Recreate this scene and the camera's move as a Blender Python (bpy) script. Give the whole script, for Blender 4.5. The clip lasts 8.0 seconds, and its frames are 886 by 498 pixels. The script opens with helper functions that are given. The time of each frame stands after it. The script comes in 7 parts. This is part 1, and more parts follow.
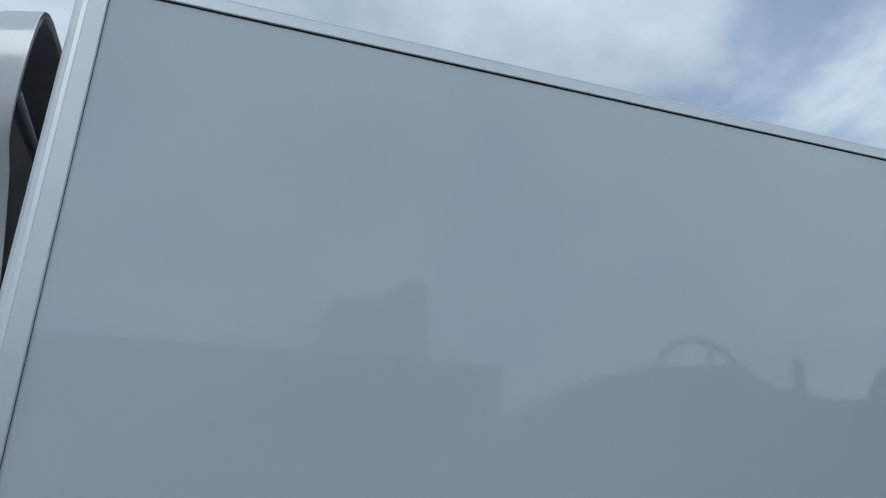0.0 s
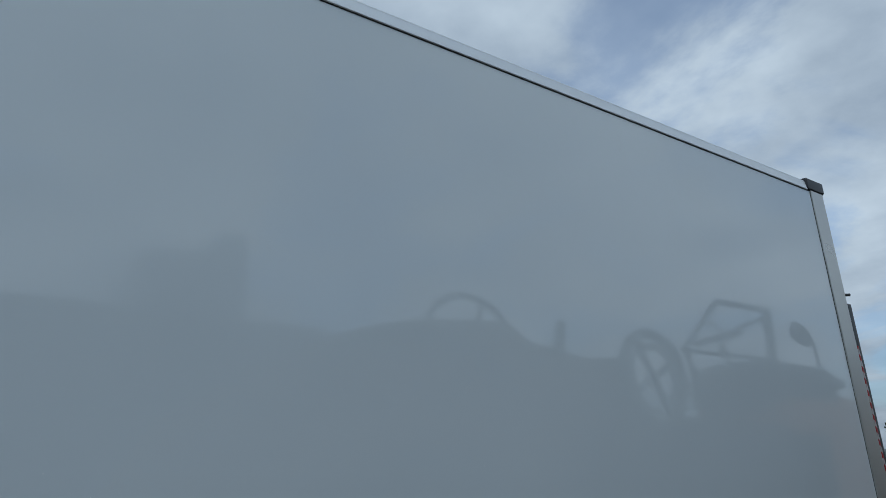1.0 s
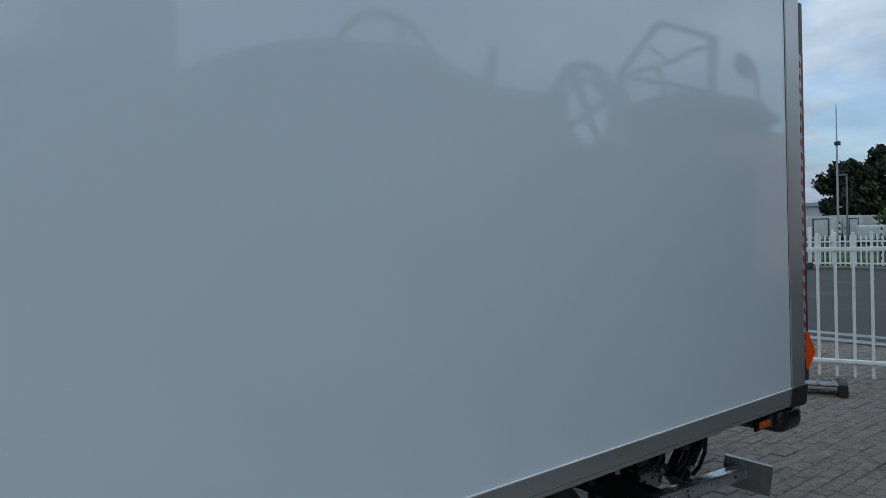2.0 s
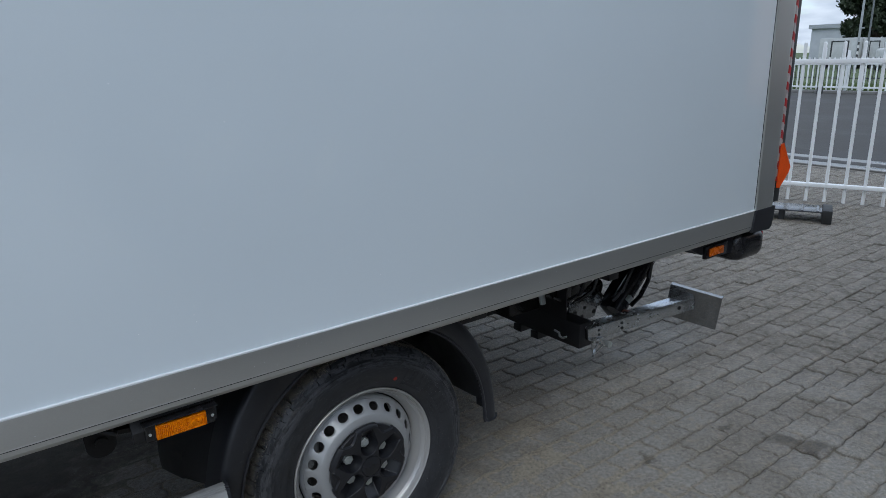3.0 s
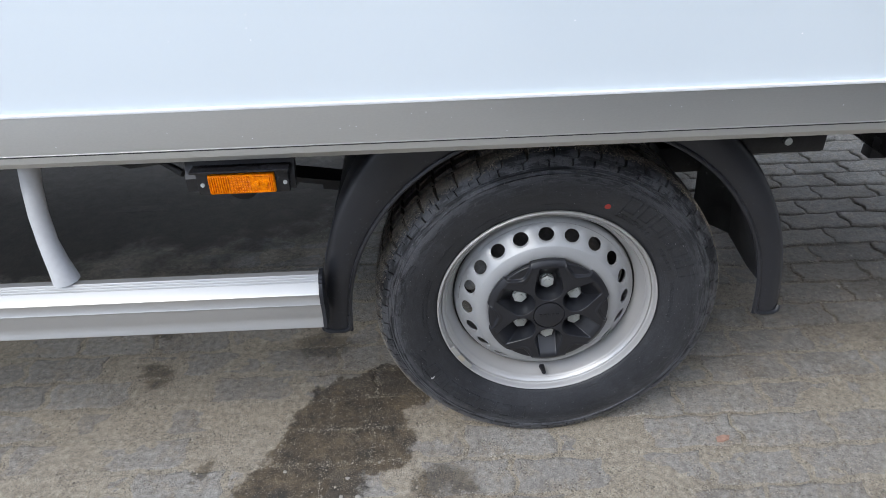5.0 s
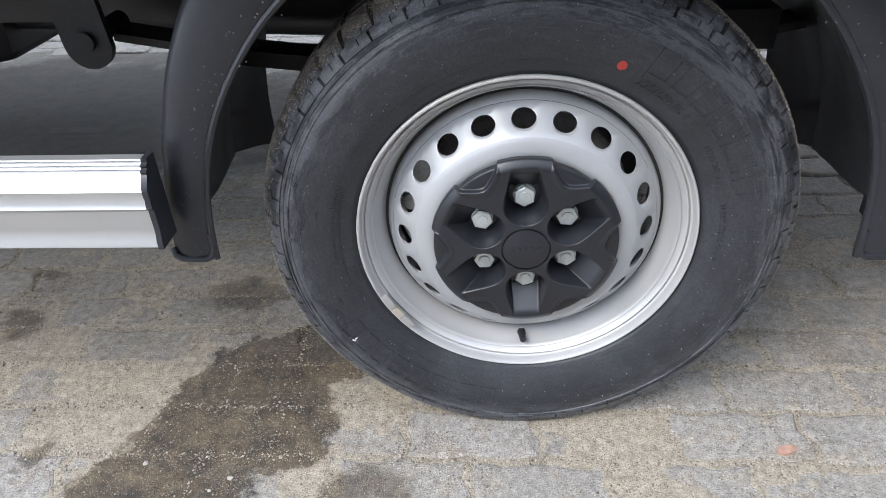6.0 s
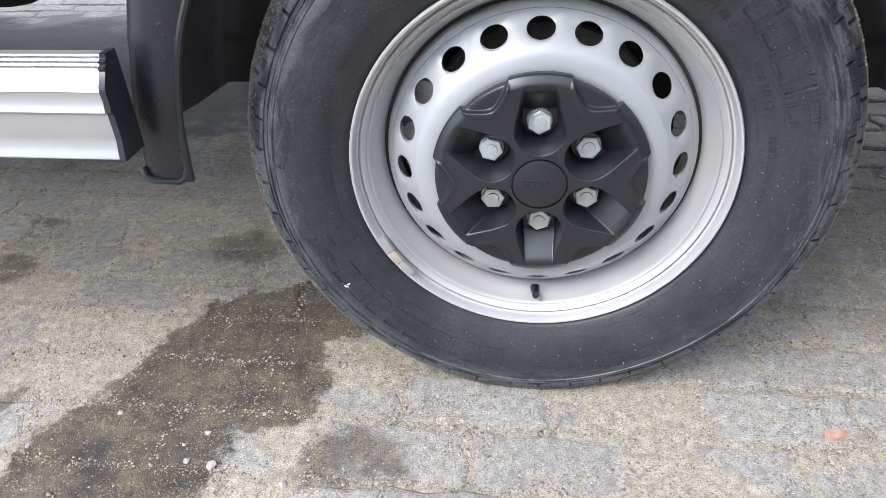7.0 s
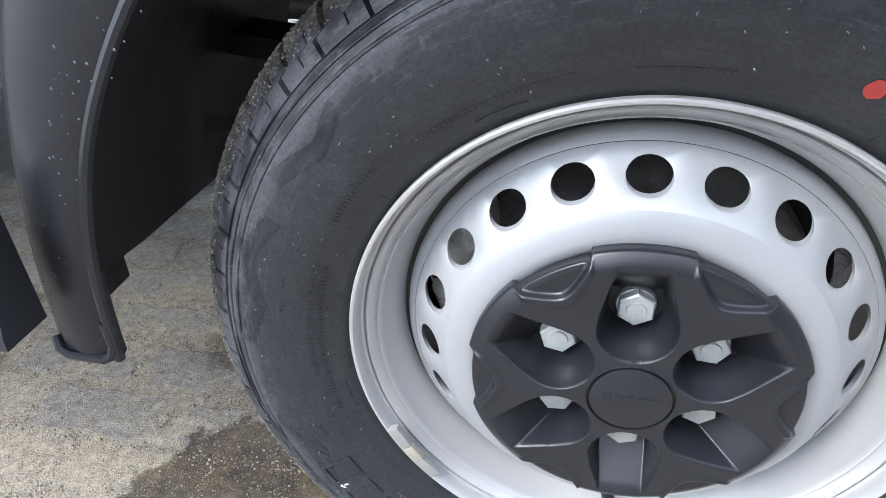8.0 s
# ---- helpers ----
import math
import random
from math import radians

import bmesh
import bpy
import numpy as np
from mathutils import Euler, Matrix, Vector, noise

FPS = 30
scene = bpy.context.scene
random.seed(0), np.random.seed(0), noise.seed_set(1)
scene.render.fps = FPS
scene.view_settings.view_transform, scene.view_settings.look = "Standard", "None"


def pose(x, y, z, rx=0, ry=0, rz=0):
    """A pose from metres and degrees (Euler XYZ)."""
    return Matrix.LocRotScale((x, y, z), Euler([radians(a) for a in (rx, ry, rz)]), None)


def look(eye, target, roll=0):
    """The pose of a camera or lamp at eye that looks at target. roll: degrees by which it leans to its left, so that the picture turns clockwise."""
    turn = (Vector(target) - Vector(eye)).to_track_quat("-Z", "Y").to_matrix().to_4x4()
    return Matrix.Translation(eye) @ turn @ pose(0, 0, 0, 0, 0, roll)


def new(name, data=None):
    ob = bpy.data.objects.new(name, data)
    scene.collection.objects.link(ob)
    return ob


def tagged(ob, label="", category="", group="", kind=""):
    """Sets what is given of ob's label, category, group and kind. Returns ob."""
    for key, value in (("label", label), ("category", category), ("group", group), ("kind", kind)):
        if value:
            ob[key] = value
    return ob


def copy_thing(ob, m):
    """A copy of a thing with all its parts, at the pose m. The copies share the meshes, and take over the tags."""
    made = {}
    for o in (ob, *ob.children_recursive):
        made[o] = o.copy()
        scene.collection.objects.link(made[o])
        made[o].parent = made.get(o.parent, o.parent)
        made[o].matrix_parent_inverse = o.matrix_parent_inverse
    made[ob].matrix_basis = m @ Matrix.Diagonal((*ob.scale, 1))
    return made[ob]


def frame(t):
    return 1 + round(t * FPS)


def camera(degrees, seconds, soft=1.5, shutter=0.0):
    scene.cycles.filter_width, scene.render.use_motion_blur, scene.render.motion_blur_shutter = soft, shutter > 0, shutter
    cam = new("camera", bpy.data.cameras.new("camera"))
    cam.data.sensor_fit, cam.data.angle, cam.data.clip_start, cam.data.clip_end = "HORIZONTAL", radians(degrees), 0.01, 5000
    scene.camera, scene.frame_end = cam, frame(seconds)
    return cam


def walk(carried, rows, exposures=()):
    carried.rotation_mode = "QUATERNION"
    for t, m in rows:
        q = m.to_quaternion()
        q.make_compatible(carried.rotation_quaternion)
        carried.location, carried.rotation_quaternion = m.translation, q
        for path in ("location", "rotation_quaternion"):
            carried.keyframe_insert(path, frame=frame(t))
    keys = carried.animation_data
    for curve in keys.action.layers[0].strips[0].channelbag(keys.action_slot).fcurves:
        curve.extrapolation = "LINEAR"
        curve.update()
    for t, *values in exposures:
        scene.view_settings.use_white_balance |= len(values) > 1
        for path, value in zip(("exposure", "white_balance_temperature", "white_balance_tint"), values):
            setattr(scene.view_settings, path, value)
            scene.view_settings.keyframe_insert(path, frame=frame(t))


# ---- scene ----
cam = camera(66.83, 8.0, soft=0.55)
PATH = [
    (0, (-2.5449, -1.7099, 1.8693), (-1.9236, 0.0326, 2.6293), -0.34),
    (0.3, (-2.3717, -1.7437, 1.8315), (-1.5178, -0.1020, 2.5904), -0.82),
    (0.6, (-2.1759, -1.7604, 1.8049), (-1.2168, -0.1749, 2.5573), -1.14),
    (0.8, (-2.0904, -1.7525, 1.7909), (-1.0807, -0.1935, 2.5325), -0.93),
    (1, (-1.9503, -1.7126, 1.7704), (-0.8905, -0.1508, 2.4318), -1.34),
    (1.2, (-1.8798, -1.6754, 1.7416), (-0.7624, -0.1061, 2.2791), -1.26),
    (1.5, (-1.7169, -1.5722, 1.6885), (-0.5348, 0.0097, 2.0052), -1.54),
    (2, (-1.4508, -1.4943, 1.5847), (-0.2338, 0.0924, 1.5492), -1.69),
    (2.2, (-1.3082, -1.4774, 1.5458), (-0.0950, 0.1041, 1.3818), -1.79),
    (3.3, (-0.7079, -1.2435, 1.3875), (0.3893, 0.2902, 0.7212), -1.58),
    (3.5, (-0.6596, -1.2002, 1.3528), (0.3510, 0.3562, 0.6072), -1.64),
    (4, (-0.5195, -1.1596, 1.2513), (0.1539, 0.4498, 0.2733), -2.58),
    (4.5, (-0.3202, -1.1108, 1.2121), (-0.0769, 0.5865, 0.1825), -2.83),
    (4.7, (-0.2677, -1.0513, 1.2030), (-0.1493, 0.6463, 0.1522), -2.61),
    (5.8, (-0.0906, -0.6206, 0.9089), (-0.1693, 1.0491, -0.1892), -2.00),
    (6, (-0.0612, -0.5933, 0.8219), (-0.1653, 1.0611, -0.2970), -2.22),
    (6.5, (-0.0241, -0.5664, 0.6958), (-0.1906, 1.0820, -0.4245), -2.29),
    (7, (-0.0257, -0.5465, 0.7031), (-0.2361, 1.0943, -0.4209), -2.12),
    (7.5, (-0.0306, -0.4738, 0.7392), (-0.2761, 1.1647, -0.3810), -1.80),
    (7.7, (-0.0300, -0.3997, 0.7476), (-0.3089, 1.2298, -0.3779), -1.95),
    (7.8, (-0.0404, -0.3536, 0.7335), (-0.3301, 1.2783, -0.3859), -1.76),
    (7.9, (-0.0457, -0.3023, 0.7185), (-0.3726, 1.3301, -0.3898), -1.74),
    (8, (-0.0531, -0.2464, 0.7036), (-0.4203, 1.3814, -0.3989), -2.07),
]
EXPOSURES = [(0.0, -0.50, 6110, 2), (0.5, -0.66, 6000, 1), (1.0, -0.74, 6000, 1), (1.5, -0.78, 5920, 0), (2.2, -0.28, 5950, 2), (3.3, 0.36, 6260, 8), (4.0, 0.77, 6390, 9), (4.7, 1.22, 6500, 10), (5.8, 1.92, 6500, 11), (6.0, 2.11, 6560, 11), (6.5, 2.37, 6580, 11), (7.0, 2.38, 6530, 12), (7.5, 2.34, 6450, 12), (8.0, 2.50, 6370, 10)]
walk(cam, [(t, look(eye, target, roll)) for t, eye, target, roll in PATH], EXPOSURES)

# ---- sky and sun ----
SUN_AZ, SUN_EL = radians(222), radians(46)
world = bpy.data.worlds.new("sky")
scene.world = world
world.use_nodes = True


def make_sky():
    nt = world.node_tree
    nt.nodes.clear()
    n, l = nt.nodes.new, nt.links.new
    out, bg = n("ShaderNodeOutputWorld"), n("ShaderNodeBackground")
    sky = n("ShaderNodeTexSky")
    sky.sky_type, sky.sun_disc = "NISHITA", False
    sky.sun_elevation, sky.sun_rotation = SUN_EL, SUN_AZ
    sky.air_density, sky.dust_density = 1.2, 0.6
    co, sep = n("ShaderNodeTexCoord"), n("ShaderNodeSeparateXYZ")
    l(co.outputs["Generated"], sep.inputs[0])
    up = n("ShaderNodeMath")
    up.operation = "ADD"
    up.inputs[1].default_value = 0.22
    l(sep.outputs["Z"], up.inputs[0])
    flat = n("ShaderNodeVectorMath")
    flat.operation = "DIVIDE"
    l(co.outputs["Generated"], flat.inputs[0])
    l(up.outputs[0], flat.inputs[1])
    big, fine = n("ShaderNodeTexNoise"), n("ShaderNodeTexNoise")
    big.inputs["Scale"].default_value, big.inputs["Detail"].default_value, big.inputs["Distortion"].default_value = 1.7, 9, 0.5
    big.inputs["Roughness"].default_value = 0.54
    fine.inputs["Scale"].default_value, fine.inputs["Detail"].default_value = 3.4, 8
    l(flat.outputs[0], big.inputs["Vector"])
    l(flat.outputs[0], fine.inputs["Vector"])
    cover = n("ShaderNodeMapRange")
    cover.interpolation_type = "SMOOTHSTEP"
    cover.inputs["From Min"].default_value, cover.inputs["From Max"].default_value = 0.38, 0.52
    l(big.outputs["Fac"], cover.inputs["Value"])
    tone = n("ShaderNodeValToRGB")
    tone.color_ramp.elements[0].position, tone.color_ramp.elements[0].color = 0.30, (5.4, 6.2, 7.7, 1)
    tone.color_ramp.elements[1].position, tone.color_ramp.elements[1].color = 0.70, (9.7, 10.5, 11.9, 1)
    l(fine.outputs["Fac"], tone.inputs["Fac"])
    cover.inputs["To Min"].default_value, cover.inputs["To Max"].default_value = 0.50, 1.0
    mix = n("ShaderNodeMix")
    mix.data_type = "RGBA"
    l(cover.outputs[0], mix.inputs[0])
    # clear sky between bright clouds
    clear = n("ShaderNodeVectorMath")
    clear.operation = "MULTIPLY"
    clear.inputs[1].default_value = (1.35, 1.55, 1.9)
    l(sky.outputs[0], clear.inputs[0])
    l(clear.outputs[0], mix.inputs[6])
    l(tone.outputs[0], mix.inputs[7])
    # an overcast sky dims towards the horizon
    low = n("ShaderNodeMapRange")
    low.interpolation_type = "SMOOTHSTEP"
    low.inputs["From Min"].default_value, low.inputs["From Max"].default_value = 0.0, 0.30
    low.inputs["To Min"].default_value, low.inputs["To Max"].default_value = 0.74, 1.0
    l(sep.outputs["Z"], low.inputs["Value"])
    dim = n("ShaderNodeVectorMath")
    dim.operation = "SCALE"
    l(mix.outputs[2], dim.inputs[0])
    l(low.outputs[0], dim.inputs["Scale"])
    l(dim.outputs[0], bg.inputs["Color"])
    bg.inputs["Strength"].default_value = 0.1
    l(bg.outputs[0], out.inputs[0])


make_sky()
sun = new("sun", bpy.data.lights.new("sun", "SUN"))
sun.data.energy, sun.data.angle, sun.data.color = 0.72, radians(20), (1.0, 0.97, 0.92)
sun_way = Vector((math.sin(SUN_AZ) * math.cos(SUN_EL), math.cos(SUN_AZ) * math.cos(SUN_EL), math.sin(SUN_EL)))
sun.matrix_world = look(sun_way * 30, (0, 0, 0))

# ---- materials ----
STAINS = [(-0.40, 0.27, 0.17, 0.085, 10), (-0.45, 0.13, 0.17, 0.12, 20), (-0.53, -0.03, 0.15, 0.13, 20), (-0.57, -0.19, 0.13, 0.15, 0),
          (-0.58, -0.40, 0.09, 0.15, 10), (-0.22, 0.0, 0.075, 0.045, 5), (-0.53, 0.47, 0.09, 0.05, 0), (-0.75, 0.04, 0.03, 0.025, 30),
          (-0.97, 0.54, 0.06, 0.03, 0), (-0.95, 0.37, 0.055, 0.045, 0), (1.60, -0.33, 0.15, 0.05, -60), (1.50, -0.08, 0.04, 0.03, 0), (1.06, -0.03, 0.05, 0.03, 10)]
MATS = {}


def nodes_of(name):
    m = bpy.data.materials.new(name)
    m.use_nodes = True
    nt = m.node_tree
    b = nt.nodes["Principled BSDF"]
    return m, nt, nt.nodes.new, nt.links.new, b


def noise_at(nt, vec, scale, detail=4, rough=0.55):
    t = nt.nodes.new("ShaderNodeTexNoise")
    t.inputs["Scale"].default_value, t.inputs["Detail"].default_value, t.inputs["Roughness"].default_value = scale, detail, rough
    nt.links.new(vec, t.inputs["Vector"])
    return t.outputs["Fac"]


def ranged(nt, val, a, b, c, d, smooth=False):
    r = nt.nodes.new("ShaderNodeMapRange")
    if smooth:
        r.interpolation_type = "SMOOTHSTEP"
    for k, v in zip(("From Min", "From Max", "To Min", "To Max"), (a, b, c, d)):
        r.inputs[k].default_value = v
    nt.links.new(val, r.inputs["Value"])
    return r.outputs[0]


def math2(nt, op, a, b):
    m = nt.nodes.new("ShaderNodeMath")
    m.operation = op
    for i, v in enumerate((a, b)):
        if isinstance(v, (int, float)):
            m.inputs[i].default_value = v
        else:
            nt.links.new(v, m.inputs[i])
    return m.outputs[0]


def mixed(nt, fac, a, b, blend="MIX"):
    m = nt.nodes.new("ShaderNodeMix")
    m.data_type, m.blend_type = "RGBA", blend
    for i, v in ((0, fac), (6, a), (7, b)):
        if isinstance(v, (int, float)):
            m.inputs[i].default_value = v
        elif isinstance(v, tuple):
            m.inputs[i].default_value = (*v, 1)
        else:
            nt.links.new(v, m.inputs[i])
    return m.outputs[2]


def bumped(nt, b, height, strength, distance):
    k = nt.nodes.new("ShaderNodeBump")
    k.inputs["Strength"].default_value, k.inputs["Distance"].default_value = strength, distance
    nt.links.new(height, k.inputs["Height"])
    nt.links.new(k.outputs[0], b.inputs["Normal"])


def surface(name, colour, rough=0.5, metal=0.0, vary=0.15, scale=8.0, grain=120.0, bump=0.0, distance=0.002, coat=0.0, dirt=None, dirt_at=(0.55, 0.75), spec=0.5, stretch=None):
    """A painted, plastic or metal surface with stains at one scale and grain at another."""
    if name in MATS:
        return MATS[name]
    m, nt, n, l, b = nodes_of(name)
    geo = n("ShaderNodeNewGeometry")
    vec = geo.outputs["Position"]
    if stretch:
        mp = n("ShaderNodeMapping")
        mp.inputs["Scale"].default_value = stretch
        l(vec, mp.inputs[0])
        vec = mp.outputs[0]
    wide, fine = noise_at(nt, vec, scale), noise_at(nt, vec, grain, 3)
    shade = math2(nt, "ADD", ranged(nt, wide, 0.3, 0.7, 1 - vary, 1 + vary), ranged(nt, fine, 0.3, 0.7, -vary * 0.5, vary * 0.5))
    col = mixed(nt, 1.0, colour, shade, "MULTIPLY")
    if dirt:
        patch = noise_at(nt, vec, scale * 2.3, 6, 0.65)
        col = mixed(nt, ranged(nt, patch, *dirt_at, 0.0, 0.8, True), col, dirt)
    l(col, b.inputs["Base Color"])
    l(ranged(nt, wide, 0.3, 0.7, max(0.02, rough - 0.08), min(1, rough + 0.08)), b.inputs["Roughness"])
    b.inputs["Metallic"].default_value = metal
    b.inputs["Specular IOR Level"].default_value = spec
    b.inputs["Coat Weight"].default_value = coat
    if bump:
        bumped(nt, b, fine, bump, distance)
    MATS[name] = m
    return m


def stain_mask(nt, vec):
    """Wet patches with ragged outlines lying on the ground, in metres of the plan."""
    n, l = nt.nodes.new, nt.links.new
    wob = n("ShaderNodeTexNoise")
    wob.inputs["Scale"].default_value, wob.inputs["Detail"].default_value = 9.0, 5
    l(vec, wob.inputs["Vector"])
    sub = n("ShaderNodeVectorMath")
    sub.operation = "SUBTRACT"
    l(wob.outputs["Color"], sub.inputs[0])
    sub.inputs[1].default_value = (0.5, 0.5, 0.5)
    sc = n("ShaderNodeVectorMath")
    sc.operation = "MULTIPLY"
    l(sub.outputs[0], sc.inputs[0])
    sc.inputs[1].default_value = (0.16, 0.16, 0)
    wob2 = n("ShaderNodeTexNoise")
    wob2.inputs["Scale"].default_value, wob2.inputs["Detail"].default_value, wob2.inputs["Roughness"].default_value = 48.0, 5, 0.75
    l(vec, wob2.inputs["Vector"])
    sub2 = n("ShaderNodeVectorMath")
    sub2.operation = "MULTIPLY_ADD"
    l(wob2.outputs["Color"], sub2.inputs[0])
    sub2.inputs[1].default_value = (0.075, 0.075, 0)
    sub2.inputs[2].default_value = (-0.0375, -0.0375, 0)
    fl = n("ShaderNodeVectorMath")
    fl.operation = "MULTIPLY"
    l(vec, fl.inputs[0])
    fl.inputs[1].default_value = (1, 1, 0)
    add = n("ShaderNodeVectorMath")
    add.operation = "ADD"
    l(fl.outputs[0], add.inputs[0])
    both = n("ShaderNodeVectorMath")
    both.operation = "ADD"
    l(sc.outputs[0], both.inputs[0])
    l(sub2.outputs[0], both.inputs[1])
    l(both.outputs[0], add.inputs[1])
    total = None
    for i, (x, y, rx, ry, turn) in enumerate(STAINS):
        mp = n("ShaderNodeMapping")
        mp.vector_type = "TEXTURE"
        mp.inputs["Location"].default_value = (x, y, 0)
        mp.inputs["Rotation"].default_value = (0, 0, radians(turn))
        mp.inputs["Scale"].default_value = (rx, ry, 1)
        l(add.outputs[0], mp.inputs[0])
        ln = n("ShaderNodeVectorMath")
        ln.operation = "LENGTH"
        l(mp.outputs[0], ln.inputs[0])
        v = ranged(nt, ln.outputs["Value"], 0.92, 1.04, 1, 0, True) if i < 5 else ranged(nt, ln.outputs["Value"], 0.50, 1.15, 0.80, 0, True)
        total = v if total is None else math2(nt, "MAXIMUM", total, v)
    return total


def earthy(name, kind):
    """Ground materials: concrete pavers, sand and soil between them, with the wet stains."""
    m, nt, n, l, b = nodes_of(name)
    vec = n("ShaderNodeNewGeometry").outputs["Position"]
    wide, mid, fine = noise_at(nt, vec, 2.2, 5), noise_at(nt, vec, 22, 6, 0.7), noise_at(nt, vec, 420, 3, 0.7)
    if kind == "paver":
        info = n("ShaderNodeObjectInfo").outputs["Random"]
        isl = n("ShaderNodeNewGeometry").outputs["Random Per Island"]
        rnd = math2(nt, "FRACT", math2(nt, "ADD", info, isl), 0)
        col = mixed(nt, rnd, (0.272, 0.254, 0.226), (0.325, 0.303, 0.268))
        col = mixed(nt, ranged(nt, mid, 0.48, 0.66, 0, 0.6, True), col, (0.35, 0.29, 0.215))
        col = mixed(nt, ranged(nt, wide, 0.4, 0.65, 0, 0.35, True), col, (0.26, 0.225, 0.18))
        # older, mossy and grimy blocks towards the gate
        sep = n("ShaderNodeSeparateXYZ")
        l(vec, sep.inputs[0])
        old = ranged(nt, math2(nt, "ADD", sep.outputs["X"], ranged(nt, wide, 0.3, 0.7, -0.8, 0.8)), 1.0, 2.8, 0, 1, True)
        grime = mixed(nt, ranged(nt, mid, 0.38, 0.62, 0, 1), (0.085, 0.073, 0.055), (0.225, 0.200, 0.166))
        col = mixed(nt, math2(nt, "MULTIPLY", old, ranged(nt, noise_at(nt, vec, 7, 5, 0.65), 0.35, 0.6, 0.35, 0.9)), col, grime)
    else:
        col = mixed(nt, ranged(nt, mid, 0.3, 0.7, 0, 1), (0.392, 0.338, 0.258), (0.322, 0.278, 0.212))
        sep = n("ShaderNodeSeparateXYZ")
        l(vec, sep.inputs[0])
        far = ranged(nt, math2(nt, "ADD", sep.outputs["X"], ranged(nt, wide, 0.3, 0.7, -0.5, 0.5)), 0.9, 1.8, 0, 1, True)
        # sand turns darker under the truck: moist soil plus shade put into the colour
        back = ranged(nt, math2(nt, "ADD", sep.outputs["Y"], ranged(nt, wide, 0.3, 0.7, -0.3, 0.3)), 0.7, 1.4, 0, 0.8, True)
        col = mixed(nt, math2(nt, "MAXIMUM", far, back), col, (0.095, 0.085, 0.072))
    # brown washed-in dirt
    col = mixed(nt, ranged(nt, noise_at(nt, vec, 4.5, 7, 0.7), 0.55, 0.70, 0, 0.42, True), col, (0.16, 0.134, 0.104))
    pit = noise_at(nt, vec, 75, 3, 0.8)
    col = mixed(nt, 1.0, col, ranged(nt, pit, 0.3, 0.7, 0.60, 1.36), "MULTIPLY")
    speck = ranged(nt, noise_at(nt, vec, 150, 2), 0.60, 0.66, 0, 0.6)
    col = mixed(nt, speck, col, (0.10, 0.09, 0.08))
    bright = ranged(nt, noise_at(nt, vec, 170, 2), 0.64, 0.71, 0, 0.35)
    col = mixed(nt, bright, col, (0.5, 0.47, 0.42))
    # single grains, dark and pale, with crisp edges
    wob = n("ShaderNodeTexNoise")
    wob.inputs["Scale"].default_value = 190
    l(vec, wob.inputs["Vector"])
    jag = n("ShaderNodeVectorMath")
    jag.operation = "MULTIPLY_ADD"
    l(wob.outputs["Color"], jag.inputs[0])
    jag.inputs[1].default_value = (0.009, 0.009, 0.0)
    l(vec, jag.inputs[2])
    where = ranged(nt, noise_at(nt, vec, 9, 5, 0.7), 0.38, 0.60, 0.25, 1.0, True)
    for size, dark, share in ((230, (0.085, 0.075, 0.062), 0.90), (420, (0.10, 0.088, 0.07), 0.78), (300, (0.20, 0.155, 0.095), 0.84), (340, (0.52, 0.47, 0.40), 0.90)):
        vo = n("ShaderNodeTexVoronoi")
        vo.inputs["Scale"].default_value = size
        l(jag.outputs[0], vo.inputs["Vector"])
        pick = n("ShaderNodeSeparateColor")
        l(vo.outputs["Color"], pick.inputs[0])
        dot = math2(nt, "MULTIPLY", math2(nt, "LESS_THAN", vo.outputs["Distance"], 0.42), math2(nt, "GREATER_THAN", pick.outputs[0], share))
        col = mixed(nt, math2(nt, "MULTIPLY", math2(nt, "MULTIPLY", dot, where), 0.75), col, dark)
    col = mixed(nt, 1.0, col, ranged(nt, fine, 0.25, 0.75, 0.66, 1.36), "MULTIPLY")
    # dark soil in mid-bay; its colour also holds the shade under the truck
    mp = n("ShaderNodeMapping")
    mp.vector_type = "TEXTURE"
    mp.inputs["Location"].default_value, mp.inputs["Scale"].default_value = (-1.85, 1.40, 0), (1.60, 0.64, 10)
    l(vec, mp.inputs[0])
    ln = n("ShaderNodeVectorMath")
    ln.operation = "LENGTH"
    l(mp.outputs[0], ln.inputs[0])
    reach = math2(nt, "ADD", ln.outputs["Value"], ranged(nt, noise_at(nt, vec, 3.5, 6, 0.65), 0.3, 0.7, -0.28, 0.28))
    soil_shade = ranged(nt, reach, 0.75, 1.1, 0.92, 0, True)
    col = mixed(nt, soil_shade, col, mixed(nt, ranged(nt, mid, 0.35, 0.65, 0, 1), (0.034, 0.028, 0.021), (0.060, 0.050, 0.038)))
    # brown soil patch, with the shade under the rear overhang put into its colour
    damp_shade = n("ShaderNodeMapping")
    damp_shade.vector_type = "TEXTURE"
    damp_shade.inputs["Location"].default_value, damp_shade.inputs["Scale"].default_value = (0.80, 0.97, 0), (0.78, 0.74, 10)
    l(vec, damp_shade.inputs[0])
    dl = n("ShaderNodeVectorMath")
    dl.operation = "LENGTH"
    l(damp_shade.outputs[0], dl.inputs[0])
    edge = math2(nt, "ADD", dl.outputs["Value"], ranged(nt, noise_at(nt, vec, 5.0, 6, 0.7), 0.3, 0.7, -0.35, 0.35))
    col = mixed(nt, ranged(nt, edge, 0.50, 1.10, 0.45, 0, True), col, mixed(nt, ranged(nt, mid, 0.35, 0.65, 0, 1), (0.060, 0.048, 0.035), (0.125, 0.105, 0.082)))
    wet = stain_mask(nt, vec)
